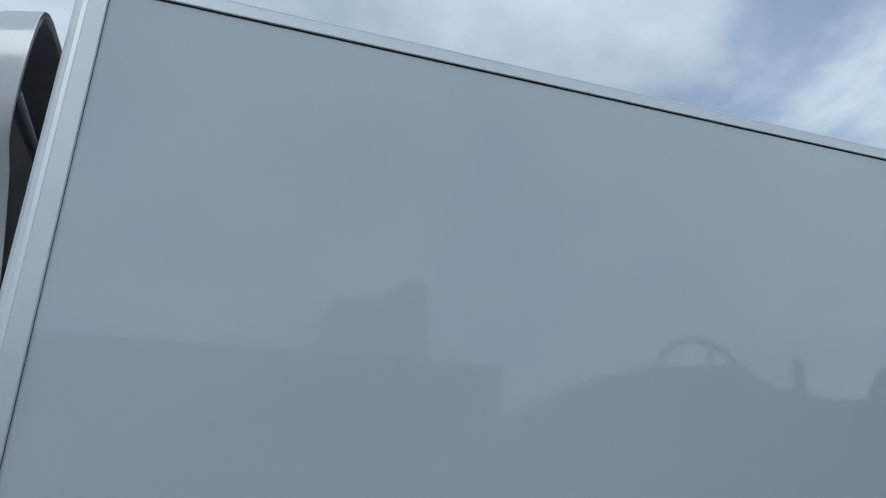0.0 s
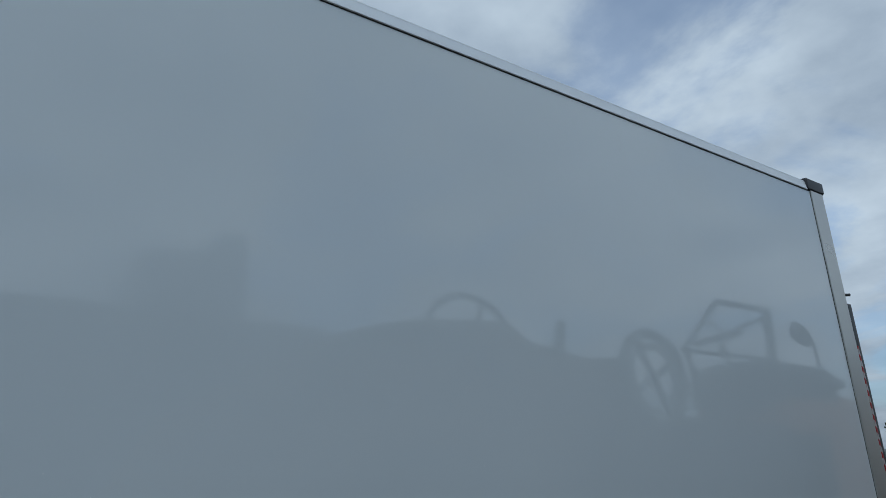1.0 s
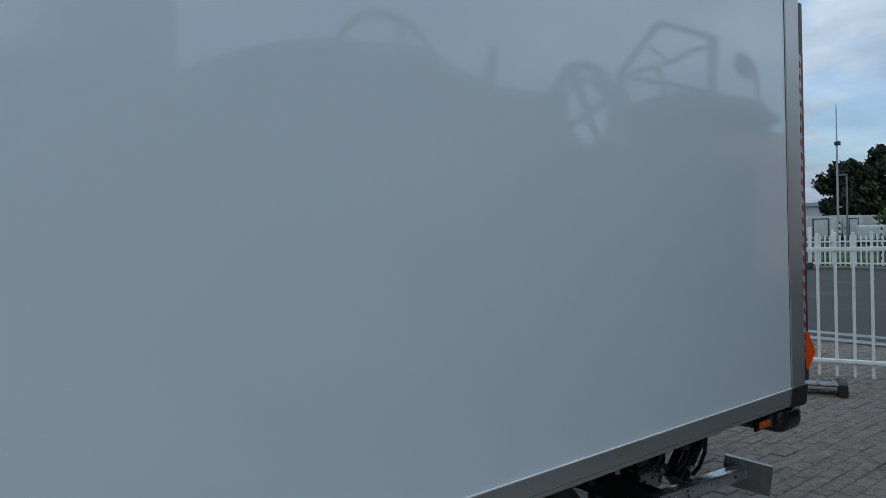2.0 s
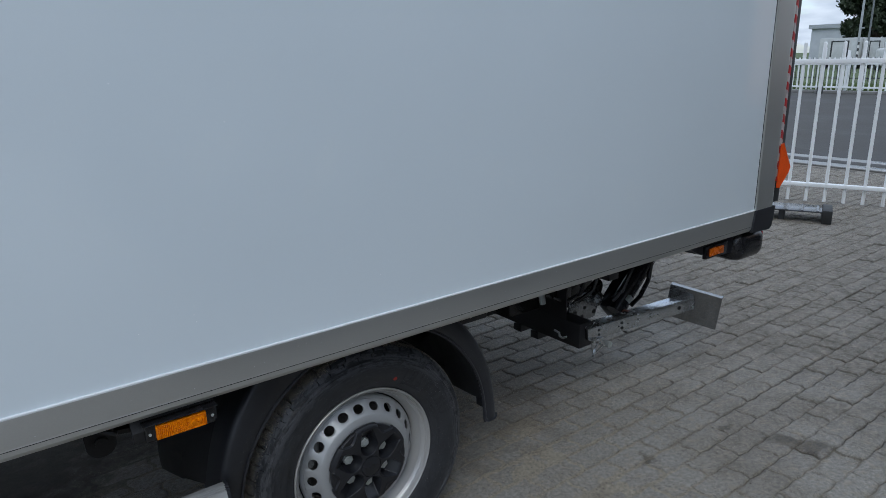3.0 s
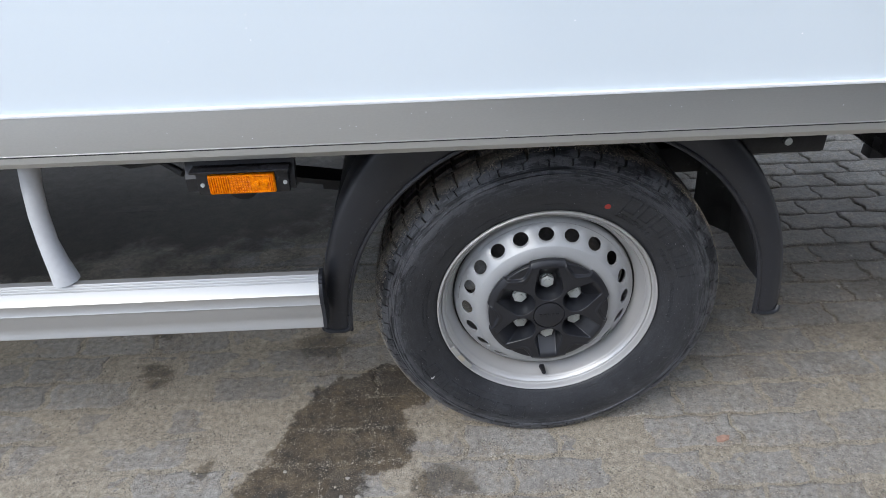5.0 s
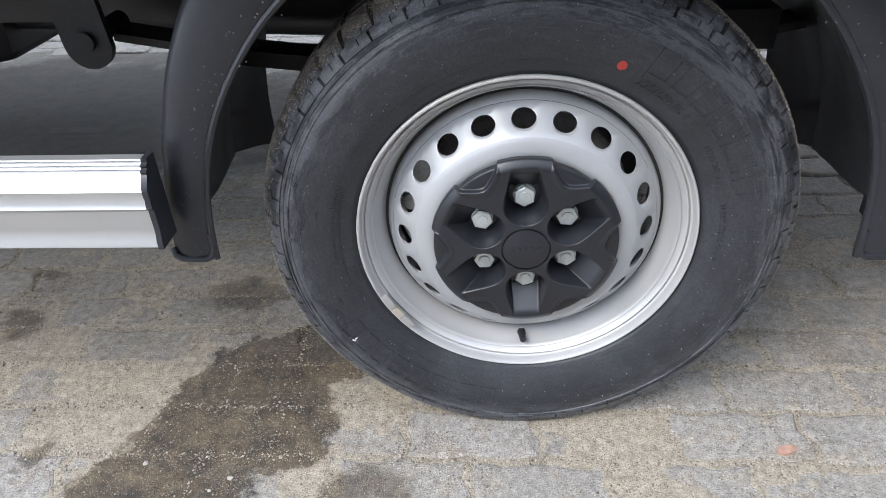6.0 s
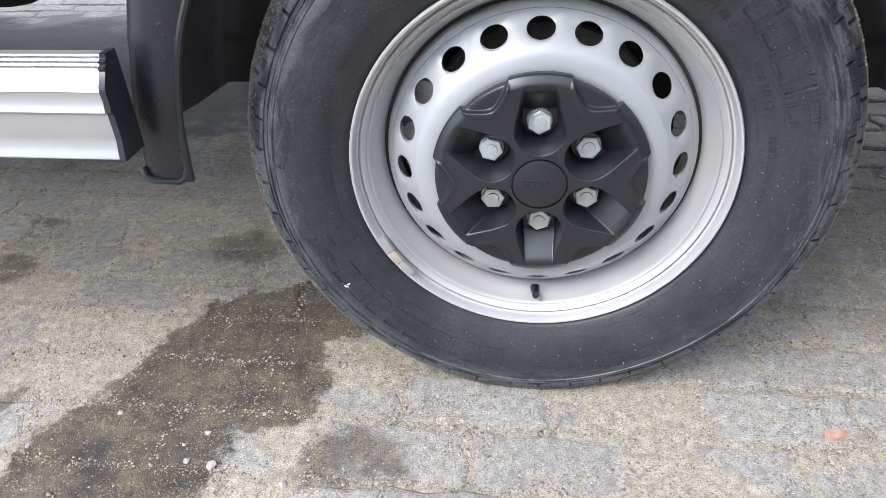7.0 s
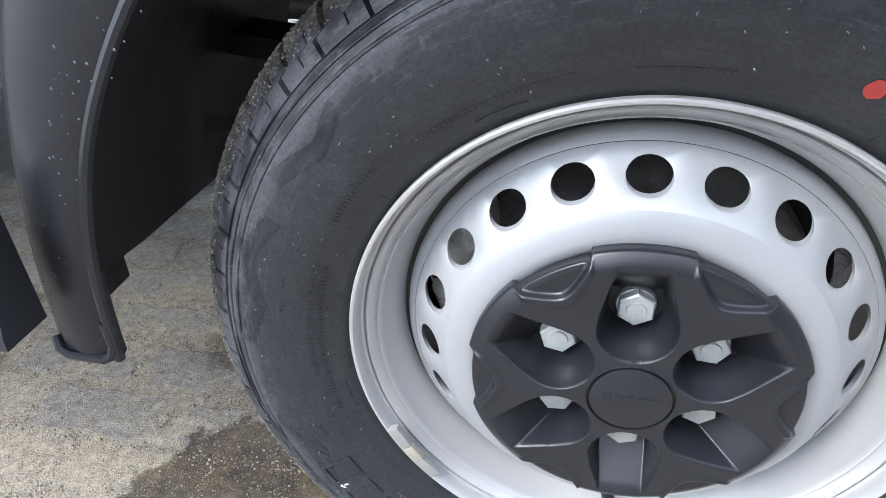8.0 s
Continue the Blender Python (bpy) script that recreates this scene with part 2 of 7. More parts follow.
    col = mixed(nt, wet, col, mixed(nt, 1.0, col, mixed(nt, ranged(nt, noise_at(nt, vec, 14, 6, 0.7), 0.40, 0.60, 0, 1), (0.13, 0.118, 0.105), (0.38, 0.325, 0.25)), "MULTIPLY"))
    # washed-out sand grains lie in drifts on the wet patches
    vo = n("ShaderNodeTexVoronoi")
    vo.inputs["Scale"].default_value = 330
    l(vec, vo.inputs["Vector"])
    pick = n("ShaderNodeSeparateColor")
    l(vo.outputs["Color"], pick.inputs[0])
    drift = ranged(nt, noise_at(nt, vec, 11, 6, 0.7), 0.42, 0.62, 0.95, 0.45)
    lone = math2(nt, "MULTIPLY", math2(nt, "LESS_THAN", vo.outputs["Distance"], 0.45), math2(nt, "GREATER_THAN", pick.outputs[0], drift))
    col = mixed(nt, math2(nt, "MULTIPLY", math2(nt, "MULTIPLY", lone, wet), 0.75), col, (0.235, 0.195, 0.135))
    l(col, b.inputs["Base Color"])
    l(ranged(nt, wet, 0, 1, 0.9, 0.62), b.inputs["Roughness"])
    bumped(nt, b, math2(nt, "ADD", fine, math2(nt, "MULTIPLY", mid, 1.5)), 0.8, 0.0036)
    MATS[name] = m
    return m


def tyre_rubber():
    m, nt, n, l, b = nodes_of("tyre_rubber")
    vec = n("ShaderNodeTexCoord").outputs["Object"]
    wide, fine, scuff = noise_at(nt, vec, 7, 5), noise_at(nt, vec, 240, 3), noise_at(nt, vec, 16, 7, 0.75)
    col = mixed(nt, ranged(nt, wide, 0.35, 0.7, 0, 1), (0.0165, 0.0178, 0.021), (0.0265, 0.0282, 0.0325))
    col = mixed(nt, ranged(nt, scuff, 0.52, 0.72, 0, 0.22, True), col, (0.075, 0.079, 0.09))
    # dried dust sits in the tread
    sep = n("ShaderNodeSeparateXYZ")
    l(vec, sep.inputs[0])
    flat = n("ShaderNodeVectorMath")
    flat.operation = "MULTIPLY"
    l(vec, flat.inputs[0])
    flat.inputs[1].default_value = (1, 0, 1)
    ln = n("ShaderNodeVectorMath")
    ln.operation = "LENGTH"
    l(flat.outputs[0], ln.inputs[0])
    # the shoulder is scuffed grey, in patches drawn out round the tyre
    turn = n("ShaderNodeMath")
    turn.operation = "ARCTAN2"
    l(sep.outputs["X"], turn.inputs[0])
    l(sep.outputs["Z"], turn.inputs[1])
    comb = n("ShaderNodeCombineXYZ")
    l(math2(nt, "MULTIPLY", turn.outputs[0], 5.5), comb.inputs[0])
    l(math2(nt, "MULTIPLY", ln.outputs["Value"], 75.0), comb.inputs[1])
    round_vec = comb.outputs[0]
    worn = math2(nt, "MULTIPLY", ranged(nt, ln.outputs["Value"], 0.280, 0.318, 0.06, 1, True), ranged(nt, noise_at(nt, round_vec, 1.0, 8, 0.72), 0.45, 0.53, 0, 0.55, True))
    col = mixed(nt, worn, col, (0.135, 0.14, 0.152))
    # fine scratches run round the outer flank, crossed by dusty smears
    streak = n("ShaderNodeCombineXYZ")
    l(math2(nt, "MULTIPLY", turn.outputs[0], 9.0), streak.inputs[0])
    l(math2(nt, "MULTIPLY", ln.outputs["Value"], 520.0), streak.inputs[1])
    outer = ranged(nt, ln.outputs["Value"], 0.255, 0.312, 0.12, 1, True)
    col = mixed(nt, math2(nt, "MULTIPLY", outer, ranged(nt, noise_at(nt, streak.outputs[0], 1.0, 4, 0.6), 0.56, 0.68, 0, 0.42, True)), col, (0.13, 0.135, 0.145))
    col = mixed(nt, math2(nt, "MULTIPLY", outer, ranged(nt, noise_at(nt, vec, 60, 6, 0.75), 0.56, 0.70, 0, 0.4, True)), col, (0.16, 0.155, 0.15))
    # more of it sticks to the side that turned up last
    side = math2(nt, "ADD", sep.outputs["Y"], ranged(nt, sep.outputs["X"], -0.16, -0.02, 0.012, 0, True))
    tread = math2(nt, "MULTIPLY", ranged(nt, side, 0.006, 0.018, 0, 1, True), ranged(nt, ln.outputs["Value"], 0.31, 0.325, 0, 1))
    grain = mixed(nt, ranged(nt, noise_at(nt, vec, 420, 2), 0.4, 0.6, 0, 1), (0.08, 0.068, 0.052), (0.27, 0.235, 0.185))
    col = mixed(nt, math2(nt, "MULTIPLY", tread, ranged(nt, noise_at(nt, vec, 45, 5, 0.7), 0.36, 0.55, 0.1, 0.95)), col, grain)
    col = mixed(nt, 1.0, col, ranged(nt, noise_at(nt, vec, 380, 3, 0.7), 0.3, 0.7, 0.66, 1.34), "MULTIPLY")
    l(col, b.inputs["Base Color"])
    l(ranged(nt, wide, 0.3, 0.7, 0.42, 0.6), b.inputs["Roughness"])
    # a dry film of dust scatters light at a glance
    b.inputs["Sheen Weight"].default_value, b.inputs["Sheen Roughness"].default_value = 0.04, 0.4
    b.inputs["Sheen Tint"].default_value = (0.80, 0.82, 0.88, 1)
    bumped(nt, b, math2(nt, "ADD", fine, math2(nt, "MULTIPLY", scuff, 2.0)), 0.35, 0.0012)
    MATS["tyre"] = m
    return m


def leaves(name, a, c):
    m, nt, n, l, b = nodes_of(name)
    isl = n("ShaderNodeNewGeometry").outputs["Random Per Island"]
    l(mixed(nt, isl, a, c), b.inputs["Base Color"])
    b.inputs["Roughness"].default_value = 0.65
    return m


def striped(name, a, c, pitch):
    m, nt, n, l, b = nodes_of(name)
    vec = n("ShaderNodeNewGeometry").outputs["Position"]
    sep = n("ShaderNodeSeparateXYZ")
    l(vec, sep.inputs[0])
    s = math2(nt, "ADD", sep.outputs["Z"], math2(nt, "MULTIPLY", sep.outputs["X"], 1.0))
    f = math2(nt, "FRACT", math2(nt, "DIVIDE", s, pitch), 0)
    col = mixed(nt, math2(nt, "GREATER_THAN", f, 0.5), a, c)
    l(mixed(nt, ranged(nt, noise_at(nt, vec, 30), 0.5, 0.7, 0, 0.4), col, (0.2, 0.18, 0.17)), b.inputs["Base Color"])
    b.inputs["Roughness"].default_value = 0.35
    return m


white_panel = surface("white_panel", (0.678, 0.744, 0.780), 0.09, vary=0.015, scale=1.2, grain=900, coat=1.0, dirt=(0.55, 0.56, 0.56), dirt_at=(0.66, 0.9))
white_paint = surface("white_paint", (0.75, 0.76, 0.77), 0.22, vary=0.03, scale=3, coat=0.4)
aluminium = surface("anodised_aluminium", (0.55, 0.55, 0.525), 0.33, 0.78, vary=0.05, scale=2.5, grain=700, bump=0.05, distance=0.0005, stretch=(0.3, 1, 1))
guard_alu = surface("guard_aluminium", (0.43, 0.426, 0.412), 0.36, 0.55, vary=0.03, scale=3, grain=600, stretch=(0.3, 1, 1))
bright_alu = surface("bright_aluminium", (0.86, 0.885, 0.89), 0.5, 0.55, vary=0.03, scale=3, grain=600, stretch=(0.3, 1, 1))
caliper_grey = surface("caliper_iron", (0.42, 0.415, 0.40), 0.4, 0.5, vary=0.3, scale=40, grain=200, bump=0.4)
pip_grey = surface("pale_rubber_pip", (0.22, 0.22, 0.22), 0.7)
black_plastic = surface("black_plastic", (0.017, 0.018, 0.022), 0.40, vary=0.25, scale=6, grain=500, bump=0.12, distance=0.0008)
liner_black = surface("liner_plastic", (0.010, 0.0105, 0.012), 0.5, vary=0.25, scale=7, grain=400, bump=0.1, distance=0.0008)
cap_plastic = surface("cap_plastic", (0.0135, 0.0143, 0.0178), 0.36, vary=0.15, scale=14, grain=900, bump=0.15, distance=0.0004)
lamp_black = surface("gloss_black_lamp", (0.012, 0.012, 0.014), 0.22, vary=0.2, scale=10)
chassis_paint = surface("chassis_paint", (0.016, 0.016, 0.018), 0.45, vary=0.4, scale=6, grain=150, bump=0.2, dirt=(0.09, 0.08, 0.07), dirt_at=(0.62, 0.8))
rubber_seal = surface("rubber_seal", (0.015, 0.015, 0.015), 0.6)
brass = surface("brass_clip", (0.50, 0.46, 0.38), 0.4, 0.5)
wheel_paint = surface("silver_wheel_paint", (0.408, 0.418, 0.426), 0.44, 0.34, vary=0.05, scale=9, grain=900, coat=0.1, dirt=(0.50, 0.47, 0.42), dirt_at=(0.62, 0.9))
barrel_paint = surface("silver_barrel_paint", (0.50, 0.495, 0.486), 0.42, 0.38, vary=0.03, scale=9, grain=900, dirt=(0.45, 0.42, 0.37), dirt_at=(0.66, 0.95))
zinc_arm = surface("zinc_arm", (0.52, 0.54, 0.555), 0.24, 0.85, vary=0.1, scale=16, grain=70, bump=0.06)
rust_red = surface("rust_red", (0.13, 0.035, 0.02), 0.5)
zinc = surface("zinc_bolt", (0.57, 0.605, 0.60), 0.4, 0.6, vary=0.12, scale=60, grain=500, bump=0.1)
galvanised = surface("galvanised_steel", (0.27, 0.28, 0.29), 0.2, 0.92, vary=0.18, scale=14, grain=60, bump=0.05)
cast_iron = surface("cast_iron", (0.20, 0.19, 0.18), 0.6, 0.5, vary=0.3, scale=30, bump=0.3)
grey_arm = surface("grey_arm_paint", (0.55, 0.56, 0.57), 0.4, vary=0.06, scale=10)
red_dot = surface("red_paint_dot", (0.36, 0.04, 0.03), 0.6)
white_mark = surface("white_chalk", (0.75, 0.75, 0.73), 0.8)
orange_flag = surface("orange_flag", (0.80, 0.085, 0.006), 0.4, vary=0.12, scale=15)
trailer_white = surface("dirty_trailer_white", (0.48, 0.49, 0.49), 0.5, vary=0.12, scale=2)
white_gate = surface("white_gate_paint", (0.74, 0.75, 0.75), 0.35, vary=0.05, scale=4, dirt=(0.45, 0.42, 0.36), dirt_at=(0.64, 0.9))
asphalt = surface("asphalt", (0.040, 0.036, 0.032), 0.75, vary=0.25, scale=0.5, grain=60, bump=0.4, distance=0.004, dirt=(0.07, 0.066, 0.060), dirt_at=(0.5, 0.8))
wet_steel = surface("wet_black_steel", (0.05, 0.052, 0.056), 0.18, 0.3, vary=0.2, scale=8, grain=60, bump=0.1)
concrete = surface("pale_concrete", (0.17, 0.165, 0.155), 0.3, vary=0.15, scale=1.2, grain=80, bump=0.3)
yard_soil = surface("yard_soil", (0.20, 0.18, 0.155), 0.9, vary=0.3, scale=0.6, grain=40, bump=0.4, distance=0.004)
grass_mat = surface("grass", (0.07, 0.10, 0.03), 0.9, vary=0.4, scale=0.8, grain=20, bump=0.5, distance=0.02)
bark = surface("bark", (0.08, 0.06, 0.045), 0.9, vary=0.3, scale=5, bump=0.6)
leaf_dark = leaves("dark_leaves", (0.012, 0.022, 0.009), (0.030, 0.046, 0.018))
leaf_light = leaves("light_leaves", (0.06, 0.095, 0.025), (0.11, 0.15, 0.045))
pole_dark = surface("dark_grey_pole", (0.16, 0.17, 0.18), 0.45, 0.4)
pole_grey = surface("grey_pole", (0.36, 0.38, 0.40), 0.45, 0.4)
dark_metal = surface("dark_iron", (0.03, 0.032, 0.035), 0.5)
tractor_body = surface("tractor_faded_body", (0.27, 0.22, 0.18), 0.6, vary=0.25, scale=3)
tractor_red = surface("tractor_red_brown", (0.44, 0.23, 0.14), 0.5, vary=0.2, scale=3)
tractor_dark = surface("tractor_dark", (0.035, 0.037, 0.04), 0.55, vary=0.2, scale=3)
pale_cladding = surface("pale_cladding", (0.42, 0.44, 0.47), 0.6, vary=0.1, scale=0.8)
warehouse_wall = surface("warehouse_cladding", (0.13, 0.14, 0.15), 0.6, vary=0.15, scale=0.4)
brick_red = surface("broken_brick", (0.40, 0.24, 0.175), 0.9, vary=0.2, scale=60)
stone_pale = surface("pale_pebble", (0.33, 0.305, 0.26), 0.85, vary=0.2, scale=90)
grit_mat = leaves("grit", (0.075, 0.062, 0.045), (0.42, 0.37, 0.29))
tread_sand = leaves("tread_sand", (0.13, 0.11, 0.085), (0.46, 0.41, 0.33))
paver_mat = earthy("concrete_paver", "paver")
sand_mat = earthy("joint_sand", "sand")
rubber = tyre_rubber()
stripe_mat = striped("red_white_reflector", (0.40, 0.012, 0.016), (0.55, 0.50, 0.50), 0.062)
spot_mat = surface("pale_water_spot", (0.86, 0.88, 0.90), 0.15)
blackwhite = striped("black_white_band", (0.03, 0.03, 0.03), (0.75, 0.75, 0.72), 0.22)


def clear_amber():
    m, nt, n, l, b = nodes_of("amber_lens")
    vec = n("ShaderNodeNewGeometry").outputs["Position"]
    ch = n("ShaderNodeTexChecker")
    ch.inputs["Scale"].default_value = 320
    l(vec, ch.inputs["Vector"])
    l(mixed(nt, ranged(nt, noise_at(nt, vec, 170, 5, 0.7), 0.35, 0.65, 0, 1), (0.62, 0.115, 0.0), (0.95, 0.30, 0.001)), b.inputs["Base Color"])
    b.inputs["Roughness"].default_value, b.inputs["Coat Weight"].default_value = 0.2, 0.0
    b.inputs["Specular IOR Level"].default_value = 0.22
    bumped(nt, b, ch.outputs["Fac"], 0.5, 0.0015)
    return m


def lens_red():
    m, nt, n, l, b = nodes_of("red_lens")
    b.inputs["Base Color"].default_value = (0.42, 0.02, 0.015, 1)
    b.inputs["Roughness"].default_value, b.inputs["Coat Weight"].default_value = 0.15, 0.8
    return m


def window_glass():
    m, nt, n, l, b = nodes_of("dark_glass")
    b.inputs["Base Color"].default_value = (0.02, 0.025, 0.03, 1)
    b.inputs["Roughness"].default_value = 0.05
    return m


def droplet_water():
    m, nt, n, l, b = nodes_of("water_drop")
    b.inputs["Base Color"].default_value = (0.10, 0.105, 0.11, 1)
    b.inputs["Roughness"].default_value, b.inputs["IOR"].default_value = 0.08, 1.33
    return m


amber_dull = surface("dull_amber_lens", (0.50, 0.10, 0.004), 0.25, vary=0.25, scale=60)
amber, red_lens, dark_glass, water = clear_amber(), lens_red(), window_glass(), droplet_water()

# ---- mesh helpers ----


def part(name, bm, material, parent=None, label="", smooth=35, kind=""):
    """Links a bmesh as one mesh object, built in the parent's own coordinates."""
    me = bpy.data.meshes.new(name)
    bm.to_mesh(me)
    bm.free()
    me.materials.append(material)
    if smooth:
        for p in me.polygons:
            p.use_smooth = True
        me.set_sharp_from_angle(angle=radians(smooth))
    ob = new(name, me)
    if parent:
        ob.parent = parent
    return tagged(ob, label=label, kind=kind)


def raw(name, verts, faces, material, parent=None, label="", kind="", smooth=False):
    me = bpy.data.meshes.new(name)
    me.from_pydata(verts, [], faces)
    me.update()
    me.materials.append(material)
    if smooth:
        for p in me.polygons:
            p.use_smooth = True
    ob = new(name, me)
    if parent:
        ob.parent = parent
    return tagged(ob, label=label, kind=kind)


def thing(name, at, label, category, group="", kind=""):
    ob = new(name)
    ob.location = at
    return tagged(ob, label=label, category=category, group=group, kind=kind)


def shift(bm, off, verts=None):
    bmesh.ops.translate(bm, verts=verts or bm.verts[:], vec=off)


def box(bm, x0, x1, y0, y1, z0, z1, bevel=0.0, turn=None, seg=2):
    got = bmesh.ops.create_cube(bm, size=1.0)["verts"]
    m = Matrix.Diagonal((x1 - x0, y1 - y0, z1 - z0, 1))
    bmesh.ops.transform(bm, matrix=m, verts=got)
    if bevel:
        es = list({e for v in got for e in v.link_edges})
        got = bmesh.ops.bevel(bm, geom=es, offset=bevel, segments=seg, affect="EDGES", profile=0.6)["verts"]
    c = Vector(((x0 + x1) / 2, (y0 + y1) / 2, (z0 + z1) / 2))
    bmesh.ops.transform(bm, matrix=Matrix.Translation(c) @ (turn or Matrix.Identity(4)), verts=got)
    return bm


def rod(bm, a, b, r, r2=None, seg=16):
    a, b = Vector(a), Vector(b)
    got = bmesh.ops.create_cone(bm, cap_ends=True, segments=seg, radius1=r, radius2=r if r2 is None else r2, depth=(b - a).length)["verts"]
    m = Matrix.Translation((a + b) / 2) @ (b - a).to_track_quat("Z", "Y").to_matrix().to_4x4()
    bmesh.ops.transform(bm, matrix=m, verts=got)
    return bm


def sweep(bm, pts, r, seg=10, closed=False):
    """A round tube along points."""
    pts = [Vector(p) for p in pts]
    rings, side = [], None
    for i, p in enumerate(pts):
        a = pts[i - 1] if i or closed else p
        c = pts[(i + 1) % len(pts)] if i < len(pts) - 1 or closed else p
        d = (c - a).normalized()
        if side is None:
            side = d.orthogonal().normalized()
        side = (side - d * side.dot(d)).normalized()
        up = d.cross(side)
        rad = r[i] if isinstance(r, (list, tuple)) else r
        rings.append([bm.verts.new(p + rad * (math.cos(t) * side + math.sin(t) * up)) for t in (2 * math.pi * k / seg for k in range(seg))])
    n = len(rings)
    for i in range(n if closed else n - 1):
        q, w = rings[i], rings[(i + 1) % n]
        for k in range(seg):
            bm.faces.new((q[k], q[(k + 1) % seg], w[(k + 1) % seg], w[k]))
    if not closed:
        bm.faces.new(rings[0][::-1])
        bm.faces.new(rings[-1])
    bmesh.ops.recalc_face_normals(bm, faces=bm.faces[:])
    return bm


def extrude_along(bm, prof, axis, a, b):
    """A closed profile of two coordinates, run along x, y or z from a to b, with closed ends."""
    def at(u, v, s):
        return {"x": (s, u, v), "y": (u, s, v), "z": (u, v, s)}[axis]
    p, q = ([bm.verts.new(at(u, v, s)) for u, v in prof] for s in (a, b))
    n = len(prof)
    for i in range(n):
        bm.faces.new((p[i], p[(i + 1) % n], q[(i + 1) % n], q[i]))
    bm.faces.new(p[::-1])
    bm.faces.new(q)
    bmesh.ops.recalc_face_normals(bm, faces=bm.faces[:])
    return bm


def turned(bm, prof, seg=96, closed=False):
    """A profile of (radius, y) turned about the y axis."""
    rings = [[bm.verts.new((r * math.cos(2 * math.pi * k / seg), y, r * math.sin(2 * math.pi * k / seg))) for k in range(seg)] for r, y in prof]
    n = len(rings)
    for i in range(n if closed else n - 1):
        p, q = rings[i], rings[(i + 1) % n]
        for k in range(seg):
            bm.faces.new((p[k], p[(k + 1) % seg], q[(k + 1) % seg], q[k]))
    bmesh.ops.recalc_face_normals(bm, faces=bm.faces[:])
    return bm


def turned_at(bm, prof, angles):
    """A profile of (radius, y) set at the given angles about the y axis."""
    rings = [[bm.verts.new((r * math.cos(a), y, r * math.sin(a))) for a in angles] for r, y in prof]
    for p, q in zip(rings, rings[1:]):
        for k in range(len(angles)):
            j = (k + 1) % len(angles)
            bm.faces.new((p[k], p[j], q[j], q[k]))


def plate(bm, outline, m, thick):
    """A flat outline of two coordinates, thickened and set by a matrix (x, y of the outline are its own x and y)."""
    a = [bm.verts.new(m @ Vector((u, v, 0))) for u, v in outline]
    b = [bm.verts.new(m @ Vector((u, v, thick))) for u, v in outline]
    n = len(outline)
    for i in range(n):
        bm.faces.new((a[i], a[(i + 1) % n], b[(i + 1) % n], b[i]))
    bm.faces.new(a[::-1])
    bm.faces.new(b)
    bmesh.ops.recalc_face_normals(bm, faces=bm.faces[:])
    return bm


def B():
    return bmesh.new()


def ease(v):
    v = min(1, max(0, v))
    return v * v * (3 - 2 * v)


# ---- the setting: ground, road ----
FAR = 900.0


def make_ground():
    # one sheet to the horizon: bare soil in the yard, grass past the road
    xs, ys = [-FAR, -60, -20, -8, 9, 24.9, 40, 120, FAR], [-FAR, -120, -40, -10, 10, 40, 120, FAR]
    v = [(x, y, -0.016) for y in ys for x in xs]
    nx = len(xs)
    f = [(j * nx + i, j * nx + i + 1, (j + 1) * nx + i + 1, (j + 1) * nx + i) for j in range(len(ys) - 1) for i in range(nx - 1)]
    g = raw("ground", v, f, yard_soil, label="bare sandy soil of a vehicle yard with grass beyond", kind="structure")
    g.data.materials.append(grass_mat)
    for p in g.data.polygons:
        p.material_index = 1 if p.center.x > 25 else 0
    tagged(g, category="ground")
    bm = box(B(), 9.2, 24.6, -60, 80, -0.014, -0.004)
    r = part("road", bm, asphalt, None, "worn grey asphalt road behind the gate", kind="structure")
    tagged(r, category="road")
    for x0, x1 in ((8.35, 8.62), (8.64, 8.92), (8.94, 9.19)):
        bm = box(B(), x0, x1, -30, 50, -0.012, 0.004 + 0.004 * (x0 < 8.5), 0.004)
        tagged(part("kerb", bm, concrete if x0 != 8.64 else asphalt, None, "wet concrete strip along the road edge", kind="structure"), category="kerb")
    bm = box(B(), 24.62, 24.9, -60, 80, -0.012, 0.10, 0.02)
    tagged(part("kerb", bm, concrete, None, "raised concrete kerb on the far side of the road", kind="structure"), category="kerb")


make_ground()

# ---- the box truck ----
XF, XR, ZB, ZT = -2.930, 1.711, 0.831, 3.278
WIDE = 2.16
AXLE_Z, FLANGE_Y = 0.339, 0.142
truck = thing("box_truck", (-0.6, WIDE / 2, 0), "white box truck with plain glossy body and aluminium edge profiles, parked", "truck")
T = Vector(truck.location)


def tpart(name, bm, material, label="", smooth=35, parent=None):
    """A part of the truck, from a bmesh in world metres."""
    if parent is None:
        shift(bm, -T)
    return part(name, bm, material, parent or truck, label, smooth)


def mirrored(bm):
    """The same shape on the truck's other side."""
    bmesh.ops.transform(bm, matrix=Matrix.Translation((0, WIDE, 0)) @ Matrix.Diagonal((1, -1, 1, 1)), verts=bm.verts[:])
    bmesh.ops.reverse_faces(bm, faces=bm.faces[:])
    return bm


def rail_profile():
    return [(0.05, 0.834), (-0.002, 0.8345), (-0.005, 0.8315), (-0.0055, 0.828), (-0.0055, 0.769),
            (-0.0050, 0.760), (0.001, 0.751), (0.011, 0.7475), (0.022, 0.746), (0.05, 0.746)]


